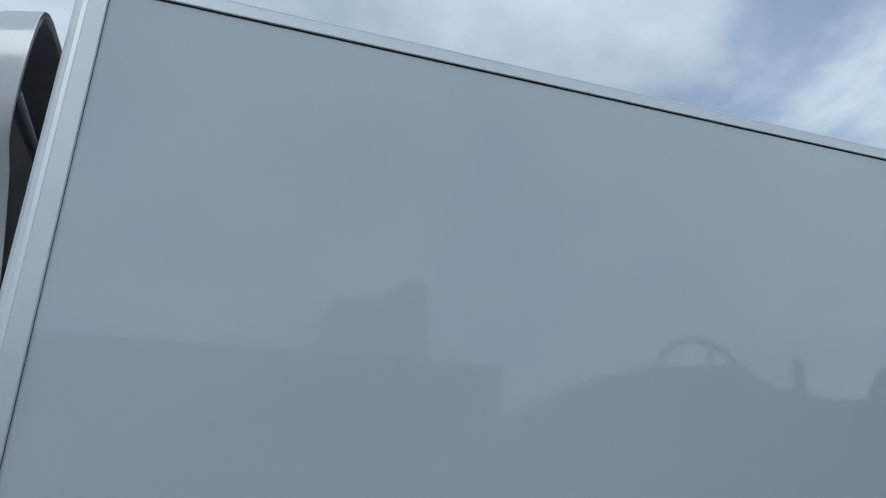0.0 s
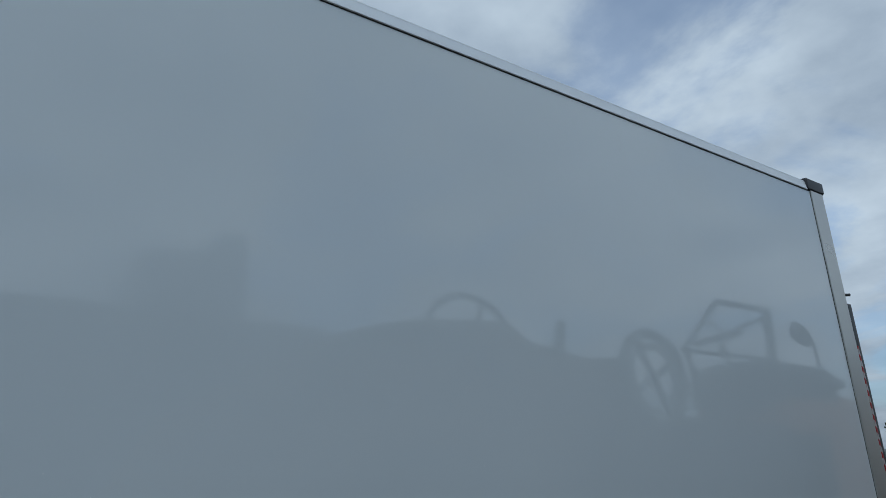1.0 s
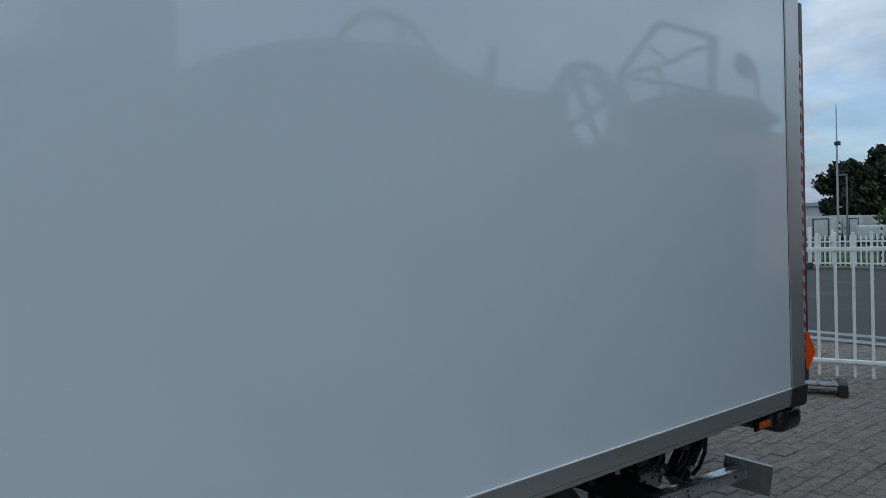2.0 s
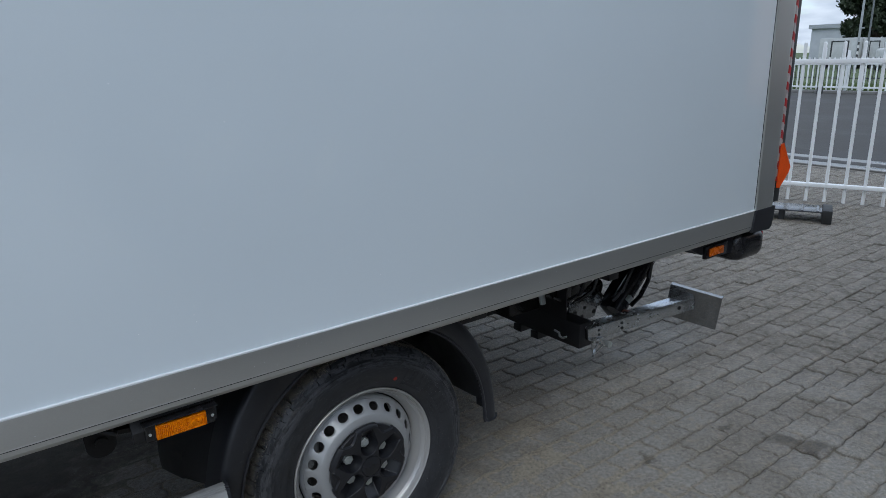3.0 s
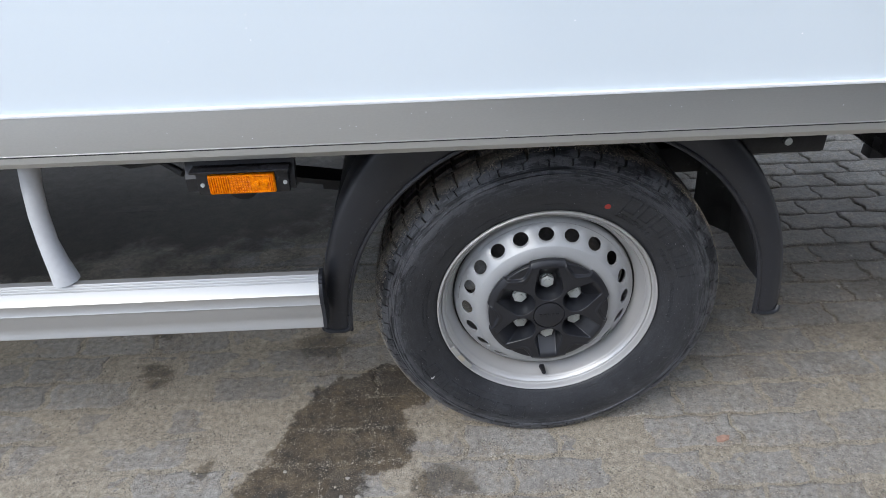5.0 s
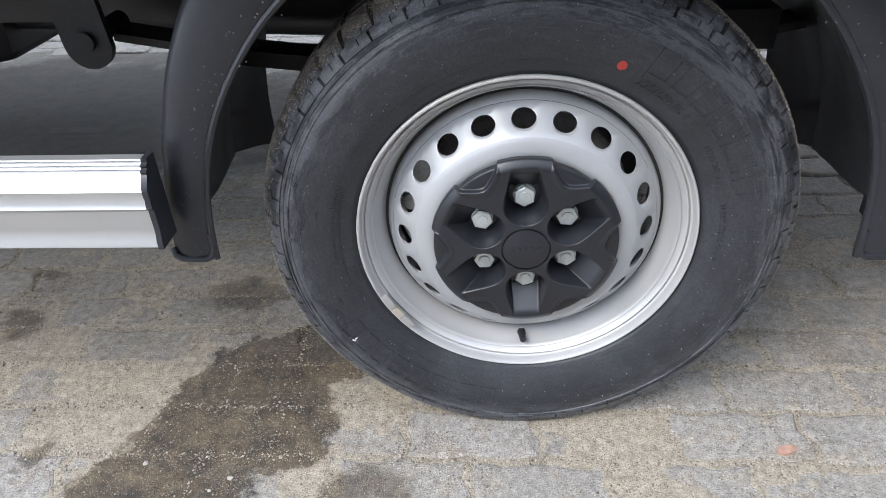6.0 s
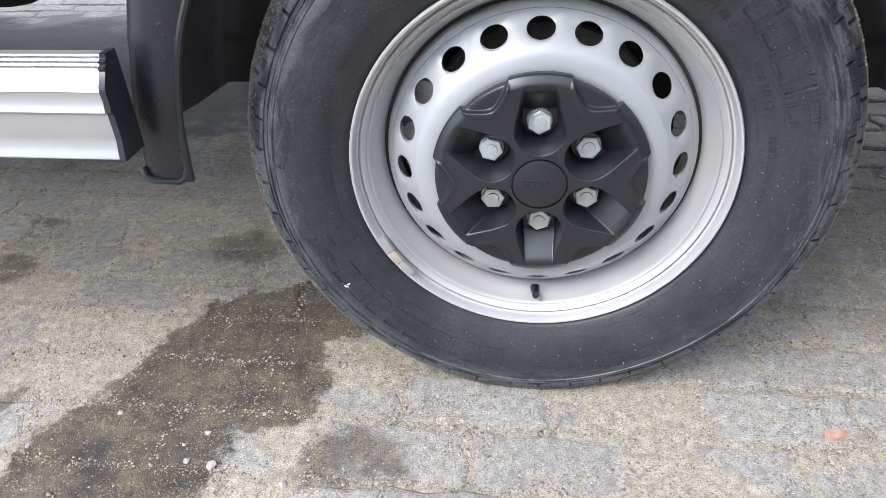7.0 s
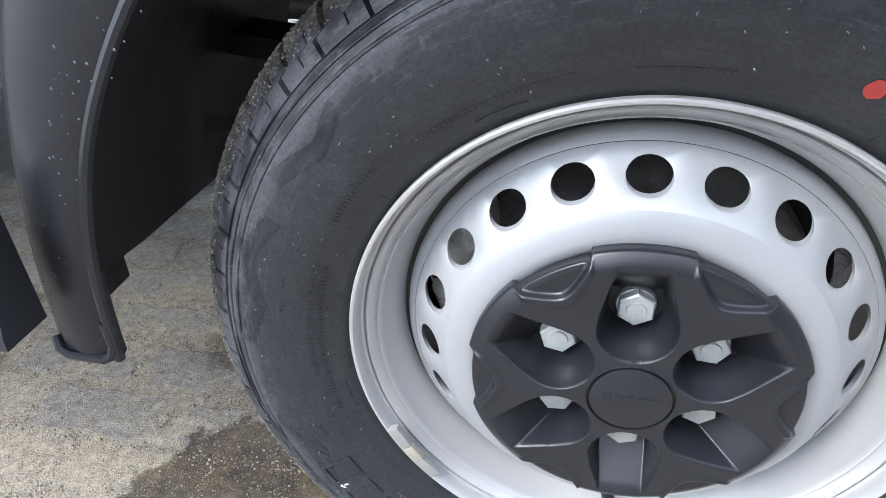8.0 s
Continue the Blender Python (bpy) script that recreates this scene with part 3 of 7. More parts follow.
def make_body():
    for side in (0, 1):
        flip = (lambda bm: bm) if side == 0 else mirrored
        bm = box(B(), XF - 0.05, XR + 0.05, 0.0, 0.05, ZB - 0.06, ZT + 0.04)
        tpart("side_panel", flip(bm), white_panel, "glossy white side panel", 0)
        tpart("bottom_rail", flip(extrude_along(B(), rail_profile(), "x", XF - 0.07, XR - 0.004)), aluminium, "grey aluminium rail", 14)
        # top lip of the rail, its highlight given as white paint
        bm = box(B(), XF - 0.06, XR + 0.0, -0.0064, 0.02, ZB - 0.0002, ZB + 0.0040, 0.0008)
        tpart("rail_lip", flip(bm), white_paint, "rail lip in white, standing in for its highlight")
        tpart("rail_bead", flip(box(B(), XF - 0.06, XR - 0.01, -0.0064, 0.0, 0.7718, 0.7732, 0.0005)), aluminium, "thin pale bead along the rail")
        tpart("rail_groove", flip(box(B(), XF - 0.06, XR - 0.01, -0.0060, 0.0, 0.7702, 0.7715)), rubber_seal, "fine dark groove under the bead", 0)
        top = [(0.05, ZT + 0.004), (-0.0050, ZT + 0.004), (-0.0070, ZT + 0.0055), (-0.0075, ZT + 0.008), (-0.001, ZT + 0.052), (-0.0015, ZT + 0.054), (0.0012, ZT + 0.0555), (0.001, ZT + 0.058), (0.009, ZT + 0.068), (0.016, ZT + 0.073), (0.026, ZT + 0.075), (0.05, ZT + 0.076)]
        tpart("top_rail", flip(extrude_along(B(), top, "x", XF - 0.085, XR - 0.03)), bright_alu, "pale aluminium roof rail", 12)
        tpart("seal", flip(box(B(), XF, XR - 0.02, -0.0025, 0.02, ZT + 0.0006, ZT + 0.0038)), rubber_seal, "black seal")
        # corner posts, turned in at their outer edge
        rear = [(XR, 0.04), (XR, -0.006), (XR + 0.003, -0.008), (XR + 0.120, -0.008), (XR + 0.132, -0.004), (XR + 0.138, 0.004), (XR + 0.140, 0.014), (XR + 0.140, 0.04)]
        tpart("rear_post", flip(extrude_along(B(), rear, "z", ZB, ZT + 0.004)), aluminium, "grey aluminium corner post", 12)
        tpart("seal", flip(box(B(), XR - 0.0016, XR, -0.002, 0.02, ZB + 0.01, ZT)), rubber_seal)
        front = [(XF, 0.04), (XF, -0.006), (XF - 0.002, -0.009), (XF - 0.0445, -0.011), (XF - 0.0455, -0.0085), (XF - 0.0470, -0.0085), (XF - 0.0480, -0.0100), (XF - 0.0600, -0.0070), (XF - 0.0620, -0.0040), (XF - 0.0750, 0.0060), (XF - 0.086, 0.020), (XF - 0.088, 0.030), (XF - 0.088, 0.04)]
        tpart("front_post", flip(extrude_along(B(), front, "z", ZB, ZT + 0.004)), bright_alu, "pale aluminium corner post", 12)
        tpart("seal", flip(box(B(), XF + 0.0012, XF + 0.0022, -0.0012, 0.02, ZB + 0.01, ZT)), rubber_seal)
        tpart("post_lip", flip(box(B(), XF + 0.0002, XF + 0.0012, -0.0050, 0.02, ZB + 0.01, ZT)), white_paint, "bright edge of the corner post")
        bm = box(B(), XR - 0.035, XR + 0.145, -0.014, 0.06, ZT + 0.004, ZT + 0.080, 0.018, seg=3)
        box(bm, XR + 0.13, XR + 0.152, -0.006, 0.03, ZT + 0.02, ZT + 0.04, 0.005)
        box(bm, XR + 0.13, XR + 0.150, -0.006, 0.03, ZT + 0.05, ZT + 0.068, 0.005)
        tpart("corner_cap", flip(bm), black_plastic, "black plastic corner cap")
        cap = [(XR - 0.006, 0.834), (XR - 0.022, 0.748), (XR + 0.11, 0.742), (XR + 0.128, 0.755), (XR + 0.142, 0.834)]
        bm = extrude_along(B(), cap, "y", -0.012, 0.09)
        tpart("corner_cap", flip(bm), black_plastic, "black plastic corner cap")
    bm = box(B(), XF - 0.07, XR + 0.11, 0.0505, WIDE - 0.0505, ZT + 0.03, ZT + 0.068)
    tpart("roof", bm, white_paint, "white roof")
    bm = box(B(), XF - 0.085, XF - 0.055, 0.041, WIDE - 0.041, ZB - 0.06, ZT + 0.029)
    tpart("front_wall", bm, white_paint, "white bulkhead")
    bm = box(B(), XF - 0.05, XR + 0.12, 0.0515, WIDE - 0.0515, ZB - 0.08, ZB - 0.03)
    tpart("floor", bm, chassis_paint, "dark underfloor")
    for k in range(9):
        x = XF + 0.35 + k * 0.5
        if abs(x) > 0.5:
            tpart("cross_member", box(B(), x, x + 0.05, 0.06, WIDE - 0.06, ZB - 0.135, ZB - 0.0805, 0.004), chassis_paint)
    # two back doors with hinges and bars behind the raised lift platform
    for y0, y1 in ((0.05, WIDE / 2 - 0.004), (WIDE / 2 + 0.004, WIDE - 0.05)):
        tpart("back_door", box(B(), XR + 0.122, XR + 0.152, y0, y1, ZB, ZT, 0.004), white_paint, "white back door")
        tpart("lock_bar", rod(B(), (XR + 0.157, (y0 + y1) / 2, ZB), (XR + 0.157, (y0 + y1) / 2, ZT), 0.006), galvanised)
    platform = tpart("lift_platform", box(B(), XR + 0.170, XR + 0.206, 0.03, WIDE - 0.03, 0.84, 2.66, 0.006), galvanised, "upright tail lift platform")
    for y0 in (0.012, WIDE - 0.03):
        tpart("platform_edge", box(B(), XR + 0.165, XR + 0.210, y0, y0 + 0.0175, 0.84, 2.655, 0.004), dark_metal, "", parent=platform).location = (0, 0, 0)
    for y0 in (0.0095, WIDE - 0.0095):
        ob = tpart("reflector_strip", box(B(), XR + 0.162, XR + 0.173, y0 - 0.004, y0 + 0.002, 0.93, 2.42), stripe_mat, "red and white reflective strip", parent=platform)
    for ob in platform.children:
        shift_mesh(ob, -T)
    bm = rod(B(), (XR + 0.145, 0.02, 2.70), (XR + 0.20, 0.005, 2.705), 0.008)
    tpart("door_hook", bm, dark_metal, "small dark hook")
    # orange warning flags at the platform's corners
    for y0, s in ((0.004, 1), (WIDE - 0.004, -1)):
        bm = plate(B(), [(0.0, -0.09), (0.0, 0.085), (0.015, 0.09), (0.076, -0.01), (0.070, -0.03), (0.017, -0.092)], Matrix.Translation((XR + 0.160, y0, 0.992)) @ pose(0, 0, 0, 90, 0, -6 * s), 0.004)
        tpart("warning_flag", bm, orange_flag, "orange plastic warning flag")


def shift_mesh(ob, off):
    ob.data.transform(Matrix.Translation(off))


make_body()


LAMP = Vector((0.007, -0.034, 0.0085))


def make_lamps():
    # amber side marker on its black base under the rail
    bm = box(B(), -0.586, -0.444, 0.043, 0.056, 0.681, 0.7225, 0.004)
    box(bm, -0.590, -0.440, 0.030, 0.056, 0.7228, 0.7262, 0.0012)
    shift(bm, LAMP)
    base = tpart("side_marker", bm, lamp_black, "amber side marker lamp on a black base")
    bm = box(B(), -0.566, -0.464, 0.035, 0.044, 0.685, 0.7175, 0.003)
    # upright flutes, a field of small studs, then a clear window with a reflector cup
    for k in range(9):
        box(bm, -0.5645 + 0.0036 * k, -0.5625 + 0.0036 * k, 0.0330, 0.0355, 0.687, 0.7155, 0.0006, seg=1)
    for k in range(8):
        for j in range(7):
            box(bm, -0.5305 + 0.0038 * k, -0.5282 + 0.0038 * k, 0.0332, 0.0355, 0.6875 + 0.0041 * j, 0.6902 + 0.0041 * j, 0.0006, seg=1)
    for x in (-0.4915, -0.4790):
        rod(bm, (x, 0.0355, 0.7015), (x, 0.0318, 0.7015), 0.0052, 0.0034, 16)
    for k in range(3):
        box(bm, -0.4722 + 0.0028 * k, -0.4708 + 0.0028 * k, 0.0330, 0.0355, 0.687, 0.716, 0.0004, seg=1)
    box(bm, -0.4985, -0.4675, 0.0336, 0.0355, 0.6868, 0.6886, 0.0004, seg=1)
    box(bm, -0.4985, -0.4675, 0.0336, 0.0355, 0.7140, 0.7158, 0.0004, seg=1)
    shift(bm, LAMP - T)
    part("lens", bm, amber, base, "amber ribbed lens")
    for x in (-0.577, -0.450):
        bm = rod(B(), (x, 0.0405, 0.699), (x, 0.045, 0.699), 0.0032, seg=12)
        shift(bm, LAMP - T)
        part("screw", bm, zinc, base)
    bm = extrude_along(B(), [(0.0222, 0.690), (0.026, 0.690), (0.050, 0.742), (0.075, 0.742), (0.075, 0.752), (0.046, 0.752), (0.0222, 0.712)], "x", -0.60, -0.43)
    tpart("lamp_bracket", bm, chassis_paint, "black folded lamp bracket", 20)
    # cable behind the lamp
    tpart("cable", sweep(B(), [(-0.62, 0.07, 0.70), (-0.66, 0.09, 0.715), (-0.72, 0.11, 0.70), (-0.80, 0.14, 0.715), (-0.95, 0.16, 0.72)], 0.006, 8), rubber_seal)
    # rear marker and lamp cluster on a black arm
    arm = tpart("lamp_arm", extrude_along(B(), [(1.335, 0.742), (1.70, 0.742), (1.70, 0.660), (1.60, 0.664), (1.44, 0.692)], "y", 0.047, 0.10), black_plastic, "black rear lamp arm", 20)
    bm = box(B(), 1.448, 1.600, 0.032, 0.046, 0.674, 0.724, 0.004)
    tpart("marker_base", bm, lamp_black)
    tpart("lens", box(B(), 1.468, 1.562, 0.024, 0.0315, 0.684, 0.715, 0.004), amber_dull, "amber lens")
    bm = box(B(), 1.655, 1.86, 0.012, 0.32, 0.618, 0.742, 0.055, seg=6)
    tail = tpart("rear_lamp", bm, lamp_black, "black rounded rear lamp cluster")
    bm = box(B(), 1.852, 1.876, 0.035, 0.30, 0.64, 0.722, 0.011, seg=4)
    shift(bm, -T)
    part("lens", bm, red_lens, tail, "dark red lens")
    tpart("rear_lamp", mirrored(box(B(), 1.655, 1.86, 0.012, 0.32, 0.618, 0.742, 0.055, seg=6)), lamp_black, "black rounded rear lamp cluster")


make_lamps()

GUARD_END = -0.4245


def guard_profile():
    """Side guard: a sloping grooved top, a cove, a flat sunk band and a second cove that flares at the foot."""
    top = [(0.060, 0.507), (0.0475, 0.507)]
    for k in range(3):
        for u, v in ((0.10, 0), (0.11, 0.0060), (0.24, 0.0060), (0.25, 0)):
            f = u + 0.27 * k
            top.append((0.0475 - 0.0090 * f + v * 0.85, 0.507 - 0.0150 * f - v * 0.52))
    return top + [(0.0385, 0.4920), (0.0300, 0.4785), (0.0283, 0.4765), (0.0296, 0.4752), (0.0303, 0.4690), (0.0295, 0.4630), (0.0272, 0.4575), (0.0264, 0.4560), (0.0288, 0.4548), (0.0302, 0.4520),
                  (0.0302, 0.4290), (0.0308, 0.4265), (0.0300, 0.4200), (0.0284, 0.4140), (0.0262, 0.4090), (0.0256, 0.4070), (0.0262, 0.4060), (0.060, 0.4060)]


def make_guard():
    for side in (0, 1):
        flip = (lambda bm: bm) if side == 0 else mirrored
        g = tpart("side_guard", flip(extrude_along(B(), guard_profile(), "x", -2.75, GUARD_END)), guard_alu, "ribbed pale aluminium side guard", 24)
        bm = extrude_along(B(), [(0.0255, 0.4045), (0.0258, 0.4140), (0.0278, 0.4200), (0.0290, 0.4265), (0.0290, 0.4540), (0.0262, 0.4572), (0.0280, 0.4660), (0.0272, 0.4740), (0.0276, 0.4800), (0.0370, 0.4935), (0.0362, 0.4965), (0.0412, 0.4990), (0.0402, 0.5020), (0.0452, 0.5045), (0.0450, 0.5085), (0.0640, 0.5085), (0.0640, 0.4045)], "x", GUARD_END + 0.0005, GUARD_END + 0.007)
        bm = flip(bm)
        shift(bm, -T)
        part("end_cap", bm, black_plastic, g, "black end cap")
        for x in (-0.862, -1.75, -2.55):
            # bent grey arm from the floor to the guard
            pts = [(x + 0.004, 0.064, 0.765), (x + 0.003, 0.064, 0.725), (x - 0.004, 0.064, 0.692), (x - 0.011, 0.063, 0.640), (x - 0.013, 0.062, 0.585), (x - 0.010, 0.061, 0.545), (x - 0.006, 0.060, 0.508)]
            bm = sweep(B(), pts, [0.017, 0.0165, 0.016, 0.016, 0.0165, 0.019, 0.023], 12)
            tpart("guard_arm", flip(bm), grey_arm, "grey bent guard arm")


make_guard()

# ---- wheel ----
HUB = Vector((0.0, FLANGE_Y, AXLE_Z))
TYRE_R, LUGS = 0.3485, 48


def tyre_outline():
    half = [(0.2130, 0.020, 0), (0.2160, 0.012, 0), (0.2190, 0.0062, 0), (0.224, 0.0025, 0), (0.2258, 0.0004, 0), (0.2270, -0.0008, 0), (0.2290, -0.0020, 0), (0.236, -0.0065, 0), (0.246, -0.0118, 0),
            (0.253, -0.0150, 0), (0.260, -0.0176, 0), (0.270, -0.0205, 0), (0.282, -0.0222, 0), (0.292, -0.0219, 0), (0.3000, -0.0203, 0), (0.3036, -0.0191, 0), (0.3044, -0.0200, 0), (0.3056, -0.0200, 0),
            (0.3064, -0.0178, 0), (0.3108, -0.0152, 0), (0.3116, -0.0160, 0), (0.3126, -0.0158, 0), (0.3134, -0.0136, 0), (0.3153, -0.0124, 0), (0.3160, -0.0111, 0), (0.3168, -0.0108, 0), (0.3176, -0.0122, 0.4), (0.3215, -0.0104, 1), (0.3255, -0.0080, 1), (0.3286, -0.0058, 1), (0.3300, -0.0048, 1), (0.3345, -0.0020, 1), (0.3390, 0.0035, 1), (0.3425, 0.0105, 1),
            (0.3445, 0.0200, 1), (0.3455, 0.0330, 1), (0.3455, 0.0412, 3), (0.3458, 0.0480, 3), (0.3462, 0.0492, 0.5), (0.3468, 0.0600, 0.5), (0.3470, 0.0690, 0.5), (0.3470, 0.0702, 3), (0.3472, 0.0770, 3), (0.3474, 0.0782, 0.5), (0.3478, 0.0900, 0.5)]
    return half + [(r, 0.18 - y, k) for r, y, k in half[-2::-1]]


def make_tyre(parent):
    prof = tyre_outline()
    rs, ys, ks = np.array(prof).T
    # one lug's steps round the tyre: a narrow open cut, then a fine sipe
    steps = np.array([0.0, 0.010, 0.078, 0.090, 0.20, 0.32, 0.44, 0.447, 0.470, 0.477, 0.62, 0.75, 0.88])
    n = LUGS * len(steps)
    lug, idx = np.repeat(np.arange(LUGS), len(steps)), np.tile(np.arange(len(steps)), LUGS)
    uneven = np.random.default_rng(4).uniform(-0.09, 0.09, LUGS)
    up = np.clip((rs - 0.3165) / 0.028, 0, 1)
    # the open cut widens towards the tread
    at = np.tile(steps, LUGS)[:, None] + np.isin(np.tile(np.arange(len(steps)), LUGS), (2, 3))[:, None] * (0.095 * up**3)[None]
    th = 2 * np.pi * (lug[:, None] + at + (uneven[lug] * np.tile(1 - steps, LUGS))[:, None]) / LUGS
    # each cut steps aside halfway down the shoulder and ends in a hook
    zig = 0.030 * np.clip((0.3300 - rs) / 0.0014, 0, 1) + 0.010 * np.clip((0.345 - rs) / 0.015, 0, 1)
    th = th + zig[None]
    idx = idx[:, None] + 0 * rs.astype(int)
    r = rs[None] + 0 * th
    shoulder = (ks == 1)[None]
    cut = ((idx == 1) | (idx == 2)) * ((ks == 1) * 0.011 + (ks == 0.5) * 0.007)[None] + ((idx == 7) | (idx == 8)) * shoulder * ((rs > 0.3240) & (rs < 0.336))[None] * 0.0045
    cut = cut + ((idx == 7) | (idx == 8)) * (ks == 0.5)[None] * 0.003 + (ks == 3)[None] * 0.008
    depth_dir = np.where(rs < 0.336, 0.5, 1.0)[None]
    y = ys[None] + 0 * r + np.where(ys < 0.09, 1, -1)[None] * cut * (1 - depth_dir)
    r = r - cut * depth_dir
    x, z = r * np.cos(th), r * np.sin(th)
    # the weight flattens the foot of the tyre and pushes its flank out
    low = np.clip((-z - 0.25) / 0.09, 0, 1)
    y = y + np.where(ys < 0.09, -1, 1)[None] * low**2 * 0.008 * (rs > 0.23)[None] * (rs < 0.335)[None]
    z = np.maximum(z, -AXLE_Z + 0.0006)
    v = np.stack([x, y, z], -1).reshape(-1, 3)
    m = len(prof)
    f = [(i * m + j, i * m + j + 1, ((i + 1) % n) * m + j + 1, ((i + 1) % n) * m + j) for i in range(n) for j in range(m - 1)]
    ob = raw("tyre", v.tolist(), f, rubber, parent, "black tyre with dusty tread", smooth=True)
    ob.data.set_sharp_from_angle(angle=radians(38))
    return ob


def flank_y(r):
    """The tyre's flank at a radius."""
    pts = [(p[0], p[1]) for p in tyre_outline()[:27]]
    return float(np.interp(r, [p[0] for p in pts], [p[1] for p in pts]))


def bend(ob_name, flat, r0, start, material, parent, label="", rise=0.0015):
    """Flat raised pieces (faces of (s, v) outlines) laid round the flank clockwise from an angle, tops outwards."""
    bm = B()
    for outline in flat:
        lows, tops = [], []
        for s, v in outline:
            a, r = radians(start) - s / r0, r0 + v
            y = flank_y(r)
            lows.append(bm.verts.new((r * math.cos(a), y + 0.001, r * math.sin(a))))
            tops.append(bm.verts.new((r * math.cos(a), y - rise, r * math.sin(a))))
        k = len(outline)
        for i in range(k):
            bm.faces.new((lows[i], lows[(i + 1) % k], tops[(i + 1) % k], tops[i]))
        bm.faces.new(tops)
    bmesh.ops.recalc_face_normals(bm, faces=bm.faces[:])
    return part(ob_name, bm, material, parent, label, 0, "stuff" if len(flat) > 4 else "")


def letters(ob_name, text, size, r0, start, material, parent, label, rise=0.0014):
    """Readable raised writing, bent round the flank."""
    cu = bpy.data.curves.new("writing", "FONT")
    cu.body, cu.size, cu.extrude, cu.resolution_u = text, size, 0.0006, 2
    tmp = bpy.data.objects.new("writing", cu)
    me = bpy.data.meshes.new_from_object(tmp)
    bpy.data.objects.remove(tmp)
    me.name = ob_name
    for v in me.vertices:
        s, t, d = v.co
        a, r = radians(start) - s / r0, r0 + t
        v.co = (r * math.cos(a), flank_y(r) - (rise if d > 0 else -0.0006), r * math.sin(a))
    me.materials.clear()
    me.materials.append(material)
    ob = new(ob_name, me)
    ob.parent = parent
    return tagged(ob, label=label)


def bar_row(widths, height, gap, stroke=0.0):
    """Plain bars in a row; with a stroke, each is an open frame of that thickness."""
    out, s = [], 0.0
    for w in widths:
        n = 4
        def strip(s0, s1, v0, v1):
            return [(s0 + (s1 - s0) * i / n, v0) for i in range(n + 1)] + [(s1 - (s1 - s0) * i / n, v1) for i in range(n + 1)]
        if stroke:
            out += [strip(s, s + w, 0, stroke), strip(s, s + w, height - stroke, height), strip(s, s + stroke, stroke, height - stroke), strip(s + w - stroke, s + w, stroke, height - stroke)]
        else:
            out.append(strip(s, s + w, 0, height))
        s += w + gap
    return out


def cap_height(r, a):
    """Outward height of the hub cap, by radius and angle (bolts every 60 degrees from the top)."""
    k = (math.degrees(a) - 92.4 + 30) % 60 - 30            # from the nearest bolt
    side = r * math.sin(radians(abs(k)))
    along = r * math.cos(radians(k))
    h = 0.0236 - 0.0034 * ease((r - 0.05) / 0.07)
    # sunk crescents at the rim between the bolts, behind a bowed ridge
    m = 30 - abs(k)
    bow = 0.0985 + 0.018 * (max(0, m) / 13.5) ** 1.7
    mid = ease((14.6 - m) / 1.8)
    h += mid * (0.0009 * ease((r - bow + 0.008) / 0.0035) - 0.0056 * ease((r - bow) / 0.0042))
    # chamfer towards the edge, widest on the tabs
    h -= (1 - mid) * 0.0062 * max(0, (r - 0.1115) / 0.0105) ** 1.4 + mid * 0.0015 * max(0, (r - 0.1145) / 0.0045)
    # pocket round the bolt: steep round wall towards the hub, a ramp running outwards
    ramp = min(1, max(0, (along - 0.0625) / 0.045))
    d = math.hypot(side, along - 0.0625) if along < 0.0625 else side
    inner, outer = 0.0190 - 0.0025 * ramp, 0.0272 - 0.0052 * ramp
    floor = -0.013 + 0.0345 * max(0, (along - 0.075) / 0.0345)
    if d > inner:
        floor += 0.0385 * ((d - inner) / (outer - inner)) ** 1.5
    h -= 0.0045 * ease((0.0318 - r) / 0.0012)
    # soft meeting of face and pocket
    e = max(0.0, 1 - abs(h - floor) / 0.0065)
    h = min(h, floor) - 0.25 * 0.0065 * e * e
    return h


